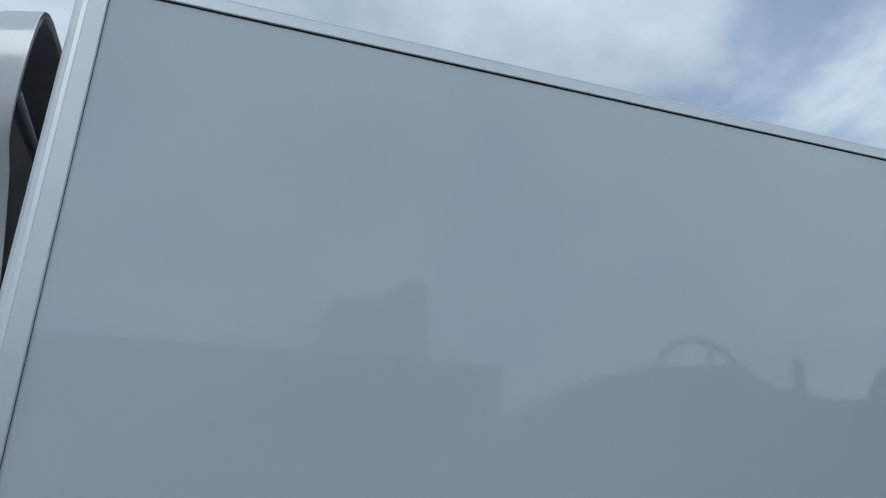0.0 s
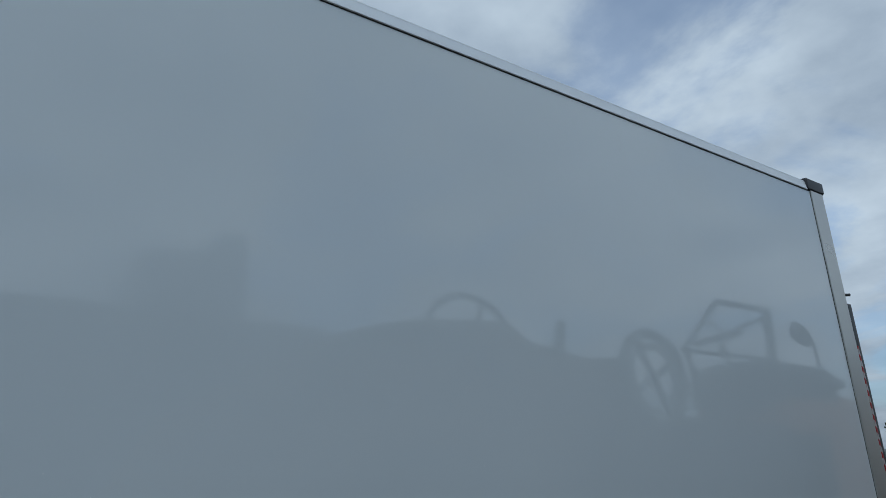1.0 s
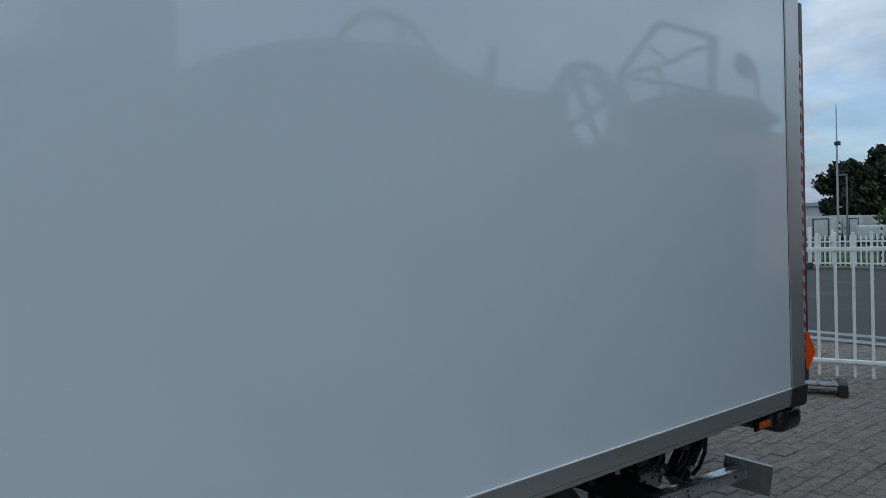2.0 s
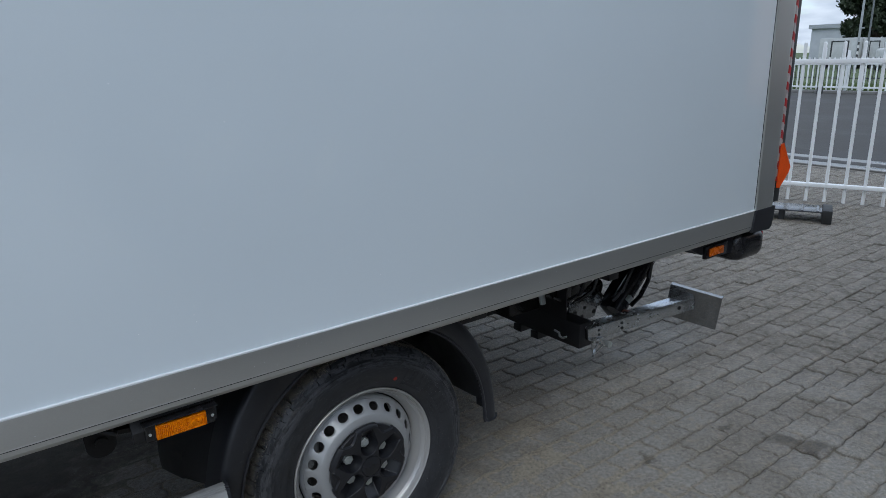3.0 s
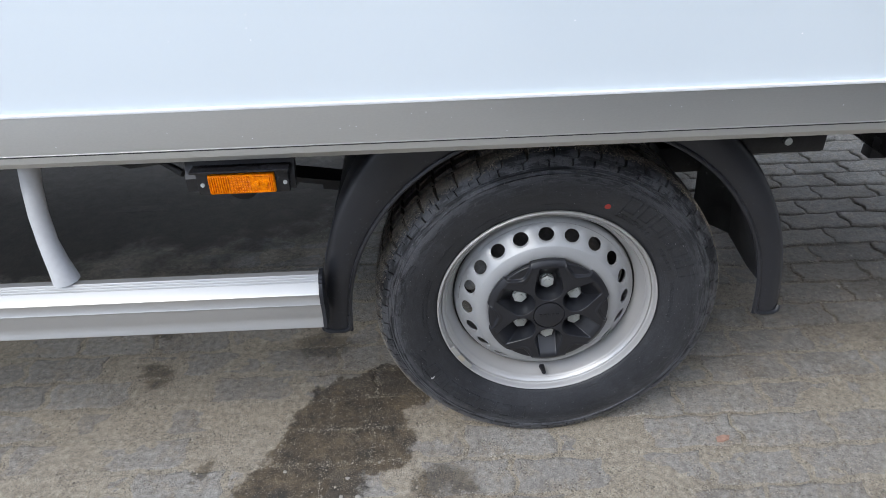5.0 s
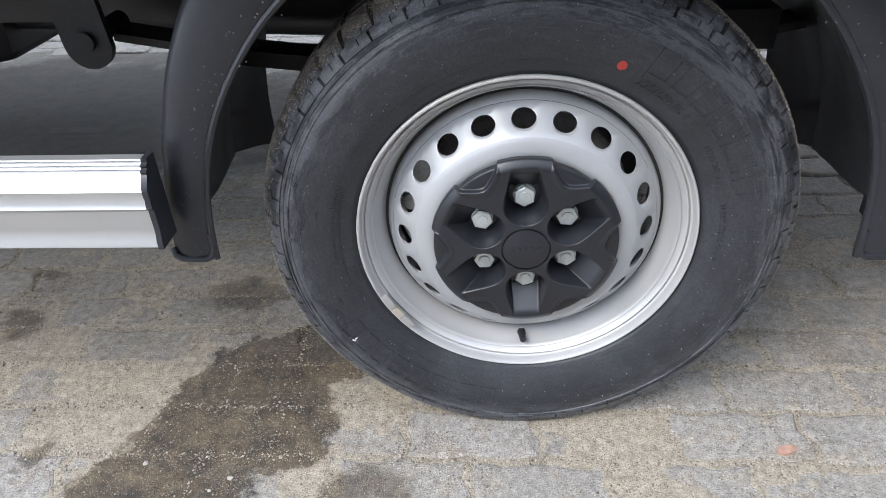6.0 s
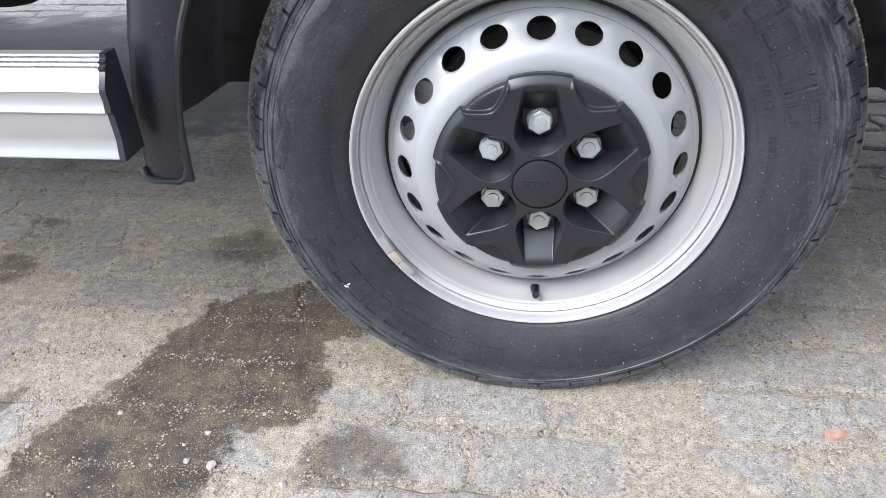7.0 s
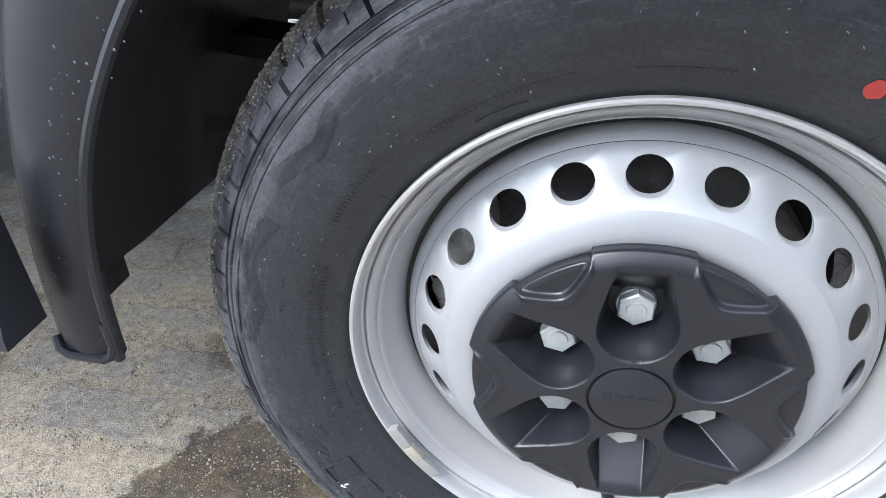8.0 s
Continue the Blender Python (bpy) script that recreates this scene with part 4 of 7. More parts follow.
def make_wheel():
    # the rim: rounded lip, tapered well, then the deep barrel
    rim = [(0.2125, 0.012), (0.2185, 0.008), (0.2207, 0.003), (0.2204, -0.0010), (0.2190, -0.0026), (0.2172, -0.0022), (0.2160, 0.0000), (0.2152, 0.0055), (0.2143, 0.0120), (0.2132, 0.0142), (0.2120, 0.0138), (0.2106, 0.0114), (0.2092, 0.0108), (0.2076, 0.0122), (0.2056, 0.0156), (0.2044, 0.0172), (0.2036, 0.0190), (0.2024, 0.0196), (0.2018, 0.0170), (0.2006, 0.0182), (0.1996, 0.0222), (0.1984, 0.0258),
           (0.1965, 0.0310), (0.1938, 0.0370), (0.1915, 0.0425), (0.1892, 0.0490), (0.1876, 0.0560), (0.1870, 0.064), (0.1865, 0.105), (0.188, 0.125), (0.205, 0.165), (0.2205, 0.178), (0.2205, 0.184), (0.200, 0.17), (0.184, 0.13)]
    wheel = part("wheel", turned(B(), rim, 192), barrel_paint, truck, "silver steel wheel", 34)
    wheel.location = HUB - T
    # domed disc with twenty round holes
    prof = [(0.1845, 0.075), (0.1844, 0.060), (0.1838, 0.0515), (0.1824, 0.0460), (0.1800, 0.0428), (0.1760, 0.0396), (0.1680, 0.0310), (0.1595, 0.0205), (0.1510, 0.0108), (0.1430, 0.0040), (0.1395, 0.0022), (0.136, 0.0010), (0.132, 0.0001), (0.128, -0.0005), (0.124, -0.0008), (0.118, -0.0004), (0.112, 0.004), (0.106, 0.012), (0.10, 0.0170), (0.03, 0.0180)]
    bm = B()
    hole_r, ring_r = 0.0153, 0.1592

    def dome(r):
        rr = [p[0] for p in prof][::-1]
        return float(np.interp(r, rr, [p[1] for p in prof][::-1]))
    step = 18
    arc = [radians(92.0 + kk * step + step / 2 * f) for kk in range(20) for f in (-1, -math.tan(radians(30)), -math.tan(radians(15)), 0, math.tan(radians(15)), math.tan(radians(30)))]
    for kk in range(20):
        mid = radians(92.0 + kk * step)
        # frame of one hole: a square patch of the ring with a round opening
        nseg = 24
        inner, outer = [], []
        for i in range(nseg):
            t = 2 * math.pi * i / nseg
            c, s = math.cos(t), math.sin(t)
            big = max(abs(c), abs(s))
            ro, ao = ring_r + 0.0165 * s / big, radians(step / 2) * c / big
            ri, ai = ring_r + hole_r * s * 0.66, hole_r * c / ring_r
            outer.append((ro, mid - ao))
            inner.append((ri, mid - ai))
        def vv(r, a, d=0.0):
            return bm.verts.new((r * math.cos(a), dome(r) + d, r * math.sin(a)))
        vo, vi, vb = [vv(*p) for p in outer], [vv(*p) for p in inner], [vv(r, a, 0.006) for r, a in inner]
        lip = [vv(ring_r + (r - ring_r) * 1.05, mid + (a - mid) * 1.05, -0.0006) for r, a in inner]
        for i in range(nseg):
            j = (i + 1) % nseg
            bm.faces.new((vo[i], vo[j], lip[j], lip[i]))
            bm.faces.new((lip[i], lip[j], vi[j], vi[i]))
            bm.faces.new((vi[i], vi[j], vb[j], vb[i]))
    # rings inside and outside of the holes
    for ps in ([p for p in prof if p[0] >= 0.1760], [p for p in prof if p[0] <= 0.1430]):
        turned_at(bm, ps, arc)
    bmesh.ops.remove_doubles(bm, verts=bm.verts[:], dist=0.00015)
    bmesh.ops.recalc_face_normals(bm, faces=bm.faces[:])
    part("wheel_disc", bm, wheel_paint, wheel, "silver domed disc with round holes", 40)
    # a black ring draws the shaded gap between disc and rim
    part("seam", turned(B(), [(0.1835, 0.0540), (0.1895, 0.0545)], 96), rubber_seal, wheel, "black ring standing in for the shade between disc and rim")
    # hub cap
    bm = B()
    na, nr = 720, 120
    rows = []
    for i in range(na):
        a = 2 * math.pi * i / na
        k = abs((math.degrees(a) - 92.4 + 30) % 60 - 30)
        edge = 0.1226 - 0.0046 * ease((k - 15.5) / 1.4)
        rows.append([bm.verts.new((edge * j / nr * math.cos(a), -cap_height(edge * j / nr, a), edge * j / nr * math.sin(a))) for j in range(1, nr + 1)]
                    + [bm.verts.new((edge * 1.005 * math.cos(a), -0.0115, edge * 1.005 * math.sin(a))), bm.verts.new((edge * 1.003 * math.cos(a), -0.0045, edge * 1.003 * math.sin(a))), bm.verts.new((edge * 0.975 * math.cos(a), -0.0025, edge * 0.975 * math.sin(a)))])
    mid = bm.verts.new((0, -cap_height(0.0, 0), 0))
    for i in range(na):
        p, q = rows[i], rows[(i + 1) % na]
        bm.faces.new((mid, p[0], q[0]))
        for j in range(len(p) - 1):
            bm.faces.new((p[j], p[j + 1], q[j + 1], q[j]))
    bmesh.ops.recalc_face_normals(bm, faces=bm.faces[:])
    cap = part("hub_cap", bm, cap_plastic, wheel, "black six-armed hub cap", 62)
    bm = turned(B(), [(0.0001, -0.0242), (0.0284, -0.0242), (0.0292, -0.0238), (0.0295, -0.0205), (0.0310, -0.0205), (0.0314, -0.0238), (0.0322, -0.0238), (0.0328, -0.0225)], 96)
    part("badge_plate", bm, cap_plastic, wheel, "round black badge plate", 40)
    bm = B()
    for k in range(5):
        box(bm, -0.0195 + k * 0.0082, -0.0140 + k * 0.0082, -0.0254, -0.0236, -0.0035, 0.0035, 0.0006)
    part("badge", bm, cap_plastic, wheel, "raised plain bars on the badge", 0)
    for k in range(6):
        a = radians(92.4 + 60 * k)
        c = Vector((0.0625 * math.cos(a), 0, 0.0625 * math.sin(a)))
        bm = B()
        got = bmesh.ops.create_cone(bm, cap_ends=True, segments=6, radius1=0.0142, radius2=0.0142, depth=0.020)["verts"]
        es = [e for e in bm.edges if abs(e.verts[0].co.z - e.verts[1].co.z) < 1e-5]
        bmesh.ops.bevel(bm, geom=es, offset=0.0010, segments=1, affect="EDGES")
        got = bmesh.ops.create_cone(bm, cap_ends=True, segments=24, radius1=0.0075, radius2=0.0068, depth=0.0018)["verts"]
        shift(bm, (0, 0, 0.0105), got)
        bmesh.ops.create_cone(bm, cap_ends=True, segments=24, radius1=0.0148, radius2=0.0140, depth=0.006)
        bmesh.ops.transform(bm, matrix=Matrix.Translation(c + Vector((0, 0.0115, 0))) @ pose(0, 0, 0, 90, 0, 0) @ pose(0, 0, 0, 0, 0, 17 * k), verts=bm.verts[:])
        part("wheel_bolt", bm, zinc, wheel, "zinc hexagonal bolt", 30)
    part("valve_hole", box(B(), -0.0015, 0.0100, 0.032, 0.046, -0.1960, -0.1900, 0.0028), rubber_seal, wheel, "dark valve notch")
    bm = sweep(B(), [(0.0035, 0.040, -0.1930), (0.004, 0.030, -0.1905), (0.0042, 0.022, -0.1885)], [0.0062, 0.0052, 0.0044], 12)
    rod(bm, (0.0042, 0.0225, -0.1887), (0.0046, 0.0140, -0.1860), 0.0049, 0.0044, 12)
    part("valve", bm, black_plastic, wheel, "black rubber valve")
    # clip-on balance weights on the rim lip
    for k, (a0, ln) in enumerate(((208.8, 0.024), (214.8, 0.018), (220.3, 0.022))):
        bm = box(B(), -ln / 2, ln / 2, -0.0030, 0.004, -0.0070, 0.0035, 0.0016)
        bmesh.ops.transform(bm, matrix=pose(0, 0, 0, 0, 90 - a0, 0) @ Matrix.Translation((0, -0.001, 0.214)), verts=bm.verts[:])
        part("balance_weight", bm, brass if k == 1 else guard_alu, wheel, "brass clip between the balance weights" if k == 1 else "clip-on grey balance weight")
    # stamped marks on the rim's flare
    rng = random.Random(8)
    for a0, count in ((-31, 4), (-40, 6), (-50, 7), (-61, 4), (-70, 4)):
        bm = B()
        for k in range(count):
            a = radians(a0 - 1.35 * k)
            got = bmesh.ops.create_cube(bm, size=1.0)["verts"]
            bmesh.ops.transform(bm, matrix=pose(0, 0, 0, 0, 90 - math.degrees(a), 0) @ Matrix.Translation((0, 0.0122, 0.2082)) @ pose(0, 0, 0, 38, 0, 0) @ Matrix.Diagonal((rng.uniform(0.0012, 0.0026), 0.0011, 0.0036, 1)), verts=got)
        part("rim_stamp", bm, wheel_paint, wheel, "small stamped marks", 0)
    bm = turned(B(), [(0.03, 0.095), (0.145, 0.095), (0.148, 0.098), (0.148, 0.118), (0.03, 0.118)], 64, True)
    part("brake_disc", bm, cast_iron, wheel, "dull iron brake disc")
    bm = box(B(), -0.168, -0.112, 0.054, 0.125, 0.022, 0.098, 0.018, seg=3)
    rod(bm, (-0.15, 0.048, 0.03), (-0.15, 0.07, 0.03), 0.012)
    rod(bm, (-0.135, 0.048, 0.08), (-0.135, 0.07, 0.08), 0.012)
    part("brake_caliper", bm, caliper_grey, wheel, "grey brake caliper")
    bm = turned(B(), [(0.02, 0.125), (0.171, 0.135), (0.172, 0.138), (0.02, 0.138)], 48, True)
    part("back_plate", bm, chassis_paint, wheel, "black brake back plate")
    tyre = make_tyre(wheel)
    rng = random.Random(12)
    bm = B()
    for _ in range(190):
        a, r = rng.uniform(0, 2 * math.pi), rng.uniform(0.236, 0.316)
        d = rng.uniform(0.0003, 0.0007)
        got = bmesh.ops.create_cone(bm, cap_ends=True, segments=5, radius1=d, radius2=d * 0.5, depth=0.0022)["verts"]
        bmesh.ops.transform(bm, matrix=Matrix.Translation((r * math.cos(a), flank_y(r) - 0.0008, r * math.sin(a))) @ pose(0, 0, 0, 90 + rng.uniform(-30, 30), 0, rng.uniform(-30, 30)), verts=got)
    # sand caked on the outer edge of the tread
    edge = [(y, r) for r, y, k in tyre_outline()[26:37]]
    sv, sf = [], []
    for _ in range(7600):
        a, y = radians(rng.uniform(-50, 230)), 0.005 + 0.032 * rng.random() ** 1.2
        if math.cos(a) < -0.3:
            y -= 0.010
        if noise.noise(Vector((math.cos(a) * 9, y * 60, math.sin(a) * 9))) < rng.uniform(-0.6, 0.15):
            continue
        r = float(np.interp(y, [p[0] for p in edge], [p[1] for p in edge])) - 0.0003
        d = rng.uniform(0.0006, 0.0016)
        c, u, w = Vector((r * math.cos(a), y, r * math.sin(a))), Vector((math.cos(a), 0, math.sin(a))), Vector((-math.sin(a), 0, math.cos(a)))
        i = len(sv)
        sv += [tuple(c + w * d), tuple(c + Vector((0, d, 0))), tuple(c - w * d), tuple(c - Vector((0, d, 0))), tuple(c + u * d * 1.1)]
        sf += [(i, i + 1, i + 4), (i + 1, i + 2, i + 4), (i + 2, i + 3, i + 4), (i + 3, i, i + 4)]
    raw("tread_sand", sv, sf, tread_sand, tyre, "pale sand stuck to the tread edge", "stuff")
    pips = part("rubber_pip", bm, pip_grey, tyre, "fine rubber pips and grit on the flank", 0, "stuff")
    letters("size_marking", "225/65R16 C", 0.0150, 0.2400, 62, rubber, wheel, "raised size marking on the flank", 0.0014)
    letters("load_marking", "112/110T LT", 0.0110, 0.2410, 34, rubber, wheel, "raised load marking on the flank", 0.0014)
    letters("type_marking", "TUBELESS RADIAL", 0.0110, 0.2410, 14, rubber, wheel, "raised type marking on the flank", 0.0014)
    # large brand lettering as plain raised outlines
    bend("flank_block", bar_row([0.024, 0.022, 0.008, 0.025, 0.024, 0.021, 0.022, 0.021, 0.024], 0.030, 0.007, 0.0028), 0.258, 262, rubber, wheel, "raised plain frames on the flank", 0.0021)
    bend("flank_block", bar_row([0.026, 0.024, 0.024, 0.026, 0.025, 0.008, 0.024], 0.034, 0.008, 0.0028), 0.256, 62, rubber, wheel, "raised plain frames on the flank", 0.0021)
    # small print as rows of fine bars
    fine = random.Random(77)
    for r0, start, count in ((0.2400, 196, 46), (0.2470, 186, 34), (0.2400, 128, 30), (0.2360, -18, 22), (0.2360, -46, 26), (0.2440, 250, 24), (0.2460, 150, 16), (0.2380, 96, 14)):
        bend("flank_bar", bar_row([fine.choice((0.0014, 0.0022, 0.0028)) for _ in range(count)], 0.0036, 0.0013), r0, start, rubber, wheel, "fine raised bars of small print", 0.0007)
    for a in (-3, 62, 142, 167, 197, 213, -40, -62):
        bend("flank_rib", [[(0, -0.010), (0.0011, -0.010), (0.0011, 0.018), (0, 0.018)]], 0.236, a, rubber, wheel, "", 0.0011)
    for a, r0, ln in ((24, 0.232, 0.05), (197, 0.231, 0.03), (-50, 0.232, 0.04), (120, 0.231, 0.035)):
        bend("flank_rib", bar_row([ln], 0.0010, 0.0), r0, a, rubber, wheel, "", 0.0009)
    # hatched crest bands on the flank
    rows_ = []
    for k in range(84):
        s, v = k * 0.0014, 0.014 * abs((k / 28) % 2 - 1)
        rows_.append([(s, v), (s + 0.0006, v), (s + 0.0006 + 0.003, v + 0.0125), (s + 0.003, v + 0.0125)])
    for r0, start, w, h in ((0.268, 170.5, 0.013, 0.030), (0.268, 165.5, 0.012, 0.032), (0.262, 201, 0.016, 0.020)):
        bend("flank_hatching", [[(k * 0.0015, 0), (k * 0.0015 + 0.0007, 0), (k * 0.0015 + 0.0007, h), (k * 0.0015, h)] for k in range(int(w / 0.0015))], r0, start, rubber, wheel, "fine raised hatching", 0.0008)
    bend("flank_hatching", rows_, 0.279, 178, rubber, wheel, "fine raised hatching", 0.0007)
    bend("flank_hatching", rows_[:50], 0.276, 148, rubber, wheel, "fine raised hatching", 0.0007)
    bend("flank_hatching", rows_[:50], 0.270, 212, rubber, wheel, "fine raised hatching", 0.0007)
    bm = B()
    bmesh.ops.create_circle(bm, cap_ends=True, segments=20, radius=0.0058)
    for q in bm.verts:
        wob = 1 + 0.14 * noise.noise(q.co * 300)
        x, z = 0.0955 + q.co.x * wob, 0.2350 + q.co.y * wob
        q.co = (x, flank_y(math.hypot(x, z)) - 0.0008, z)
    part("paint_dot", bm, red_dot, wheel, "red paint dot")
    bm = B()
    for dx, dz, w, h, tn in ((-0.003, 0, 0.006, 0.0022, 40), (0.003, 0.001, 0.005, 0.002, -35), (0.0, -0.003, 0.005, 0.002, 10)):
        got = bmesh.ops.create_grid(bm, x_segments=1, y_segments=1, size=0.5)["verts"]
        bmesh.ops.transform(bm, matrix=Matrix.Translation((-0.237 + dx, flank_y(0.281) - 0.0016, -0.152 + dz)) @ pose(0, 0, 0, 90, tn, 0) @ Matrix.Diagonal((w, h, 1, 1)), verts=got)
    part("chalk_mark", bm, white_mark, wheel, "small white mark", 0)
    return wheel


wheel = make_wheel()
copy_thing(wheel, Matrix.Translation(Vector((0, WIDE - FLANGE_Y, AXLE_Z)) - T) @ pose(0, 0, 0, 0, 0, 180))
for fx in (-4.1,):
    copy_thing(wheel, Matrix.Translation(Vector((fx, FLANGE_Y, AXLE_Z)) - T) @ pose(0, 0, 0, 0, 40, 0))
    copy_thing(wheel, Matrix.Translation(Vector((fx, WIDE - FLANGE_Y, AXLE_Z)) - T) @ pose(0, 0, 0, 0, 40, 180))


def make_fender(side):
    """Black wheel arch: a flat outer band, a beaded inner edge and a sheet running inwards."""
    flip = (lambda bm: bm) if side == 0 else mirrored
    top = 0.744

    def at(r, a, y):
        x, z = r * math.cos(radians(a)), AXLE_Z + r * math.sin(radians(a))
        return (x, y, min(z, top))

    inside = ((0, 0.3815), (8, 0.3835), (22, 0.3920), (30, 0.3965), (38, 0.4000), (48, 0.4055), (60, 0.4100), (70, 0.4120), (90, 0.4130))
    front = ((0, 0.4395), (8, 0.4415), (19, 0.4470), (27, 0.4570), (36, 0.4715), (44, 0.4840), (52, 0.4960), (65, 0.5100), (90, 0.5200))

    def radii(a):
        m = min(a, 180 - a)
        ri = float(np.interp(m, *zip(*inside)))
        return ri, float(np.interp(m, *zip(*front))) if a > 90 else 0.4332 + 0.056 * ease(m / 80)

    bm = B()
    angs = [2.4 + 175.2 * i / 72 for i in range(73)]
    rows = []
    for a in angs:
        ri, ro = radii(a)
        yo = 0.078
        rows.append([bm.verts.new(at(*p)) for p in ((ro, a, yo + 0.10), (ro, a, yo + 0.02), (ro - 0.003, a, yo + 0.006), (ro - 0.012, a, yo), ((ri + ro) / 2, a, yo - 0.003), (ri + 0.008, a, yo), (ri + 0.002, a, yo + 0.004), (ri + 0.004, a, yo + 0.012))])
    for p, q in zip(rows, rows[1:]):
        for k in range(len(p) - 1):
            try:
                bm.faces.new((p[k], p[k + 1], q[k + 1], q[k]))
            except ValueError:
                pass
    bmesh.ops.remove_doubles(bm, verts=bm.verts[:], dist=0.0002)
    for f in [f for f in bm.faces if f.calc_area() < 1e-8]:
        bm.faces.remove(f)
    bmesh.ops.recalc_face_normals(bm, faces=bm.faces[:])
    f = tpart("wheel_arch", flip(bm), black_plastic, "matt black plastic wheel arch with beaded edge", 50)
    bead = [at(radii(a)[0] + 0.003, a, 0.079) for a in angs if AXLE_Z + radii(a)[0] * math.sin(radians(a)) < top - 0.004 and a < 90]
    bead2 = [at(radii(a)[0] + 0.003, a, 0.079) for a in angs if AXLE_Z + radii(a)[0] * math.sin(radians(a)) < top - 0.004 and a > 90]
    for pts in (bead, bead2):
        bm = flip(sweep(B(), pts, 0.0042, 8))
        shift(bm, -T)
        part("edge_bead", bm, black_plastic, f)
    # liner: runs inwards from the band's edge and flares away from the tyre, cut off on a slant below
    deep = ((0.084, 0.002, 166.0), (0.15, 0.012, 168.6), (0.24, 0.032, 172.0), (0.335, 0.054, 175.5), (0.345, 0.060, 176.0), (0.46, 0.062, 181.5), (0.575, 0.064, 187.5))
    for front_side in (True, False):
        bm = B()
        cols = []
        for y, grow, last in deep:
            col = []
            for i in range(41):
                a = 91 + (last - 91) * i / 40
                ri = radii(min(a, 177.6))[0]
                x, yy, z = at(ri + grow, a, y)
                col.append(bm.verts.new((x if front_side else -x, yy, z)))
            cols.append(col)
        for p, q in zip(cols, cols[1:]):
            for k in range(40):
                bm.faces.new((p[k], p[k + 1], q[k + 1], q[k]))
        bmesh.ops.remove_doubles(bm, verts=bm.verts[:], dist=0.0002)
        bmesh.ops.solidify(bm, geom=bm.faces[:], thickness=0.003)
        bm = flip(bm)
        shift(bm, -T)
        part("liner", bm, liner_black, f, "black inner liner", 30)
    # thick rolled foot at each end
    for a in (2.4, 177.6):
        ri, ro = radii(a)
        s = 1 if a < 90 else -1
        pts = [(s * (ri + 0.003), 0.079, 0.392), (s * (ri + 0.002), 0.078, 0.370), (s * (ri + 0.006), 0.0775, 0.360), (s * (ri + 0.014), 0.077, 0.3555), (s * (ro - 0.014), 0.077, 0.3555), (s * (ro - 0.005), 0.079, 0.359), (s * (ro - 0.001), 0.084, 0.367)]
        bm = flip(sweep(B(), pts, 0.0046, 10))
        shift(bm, -T)
        part("rolled_foot", bm, black_plastic, f)


make_fender(0)
make_fender(1)


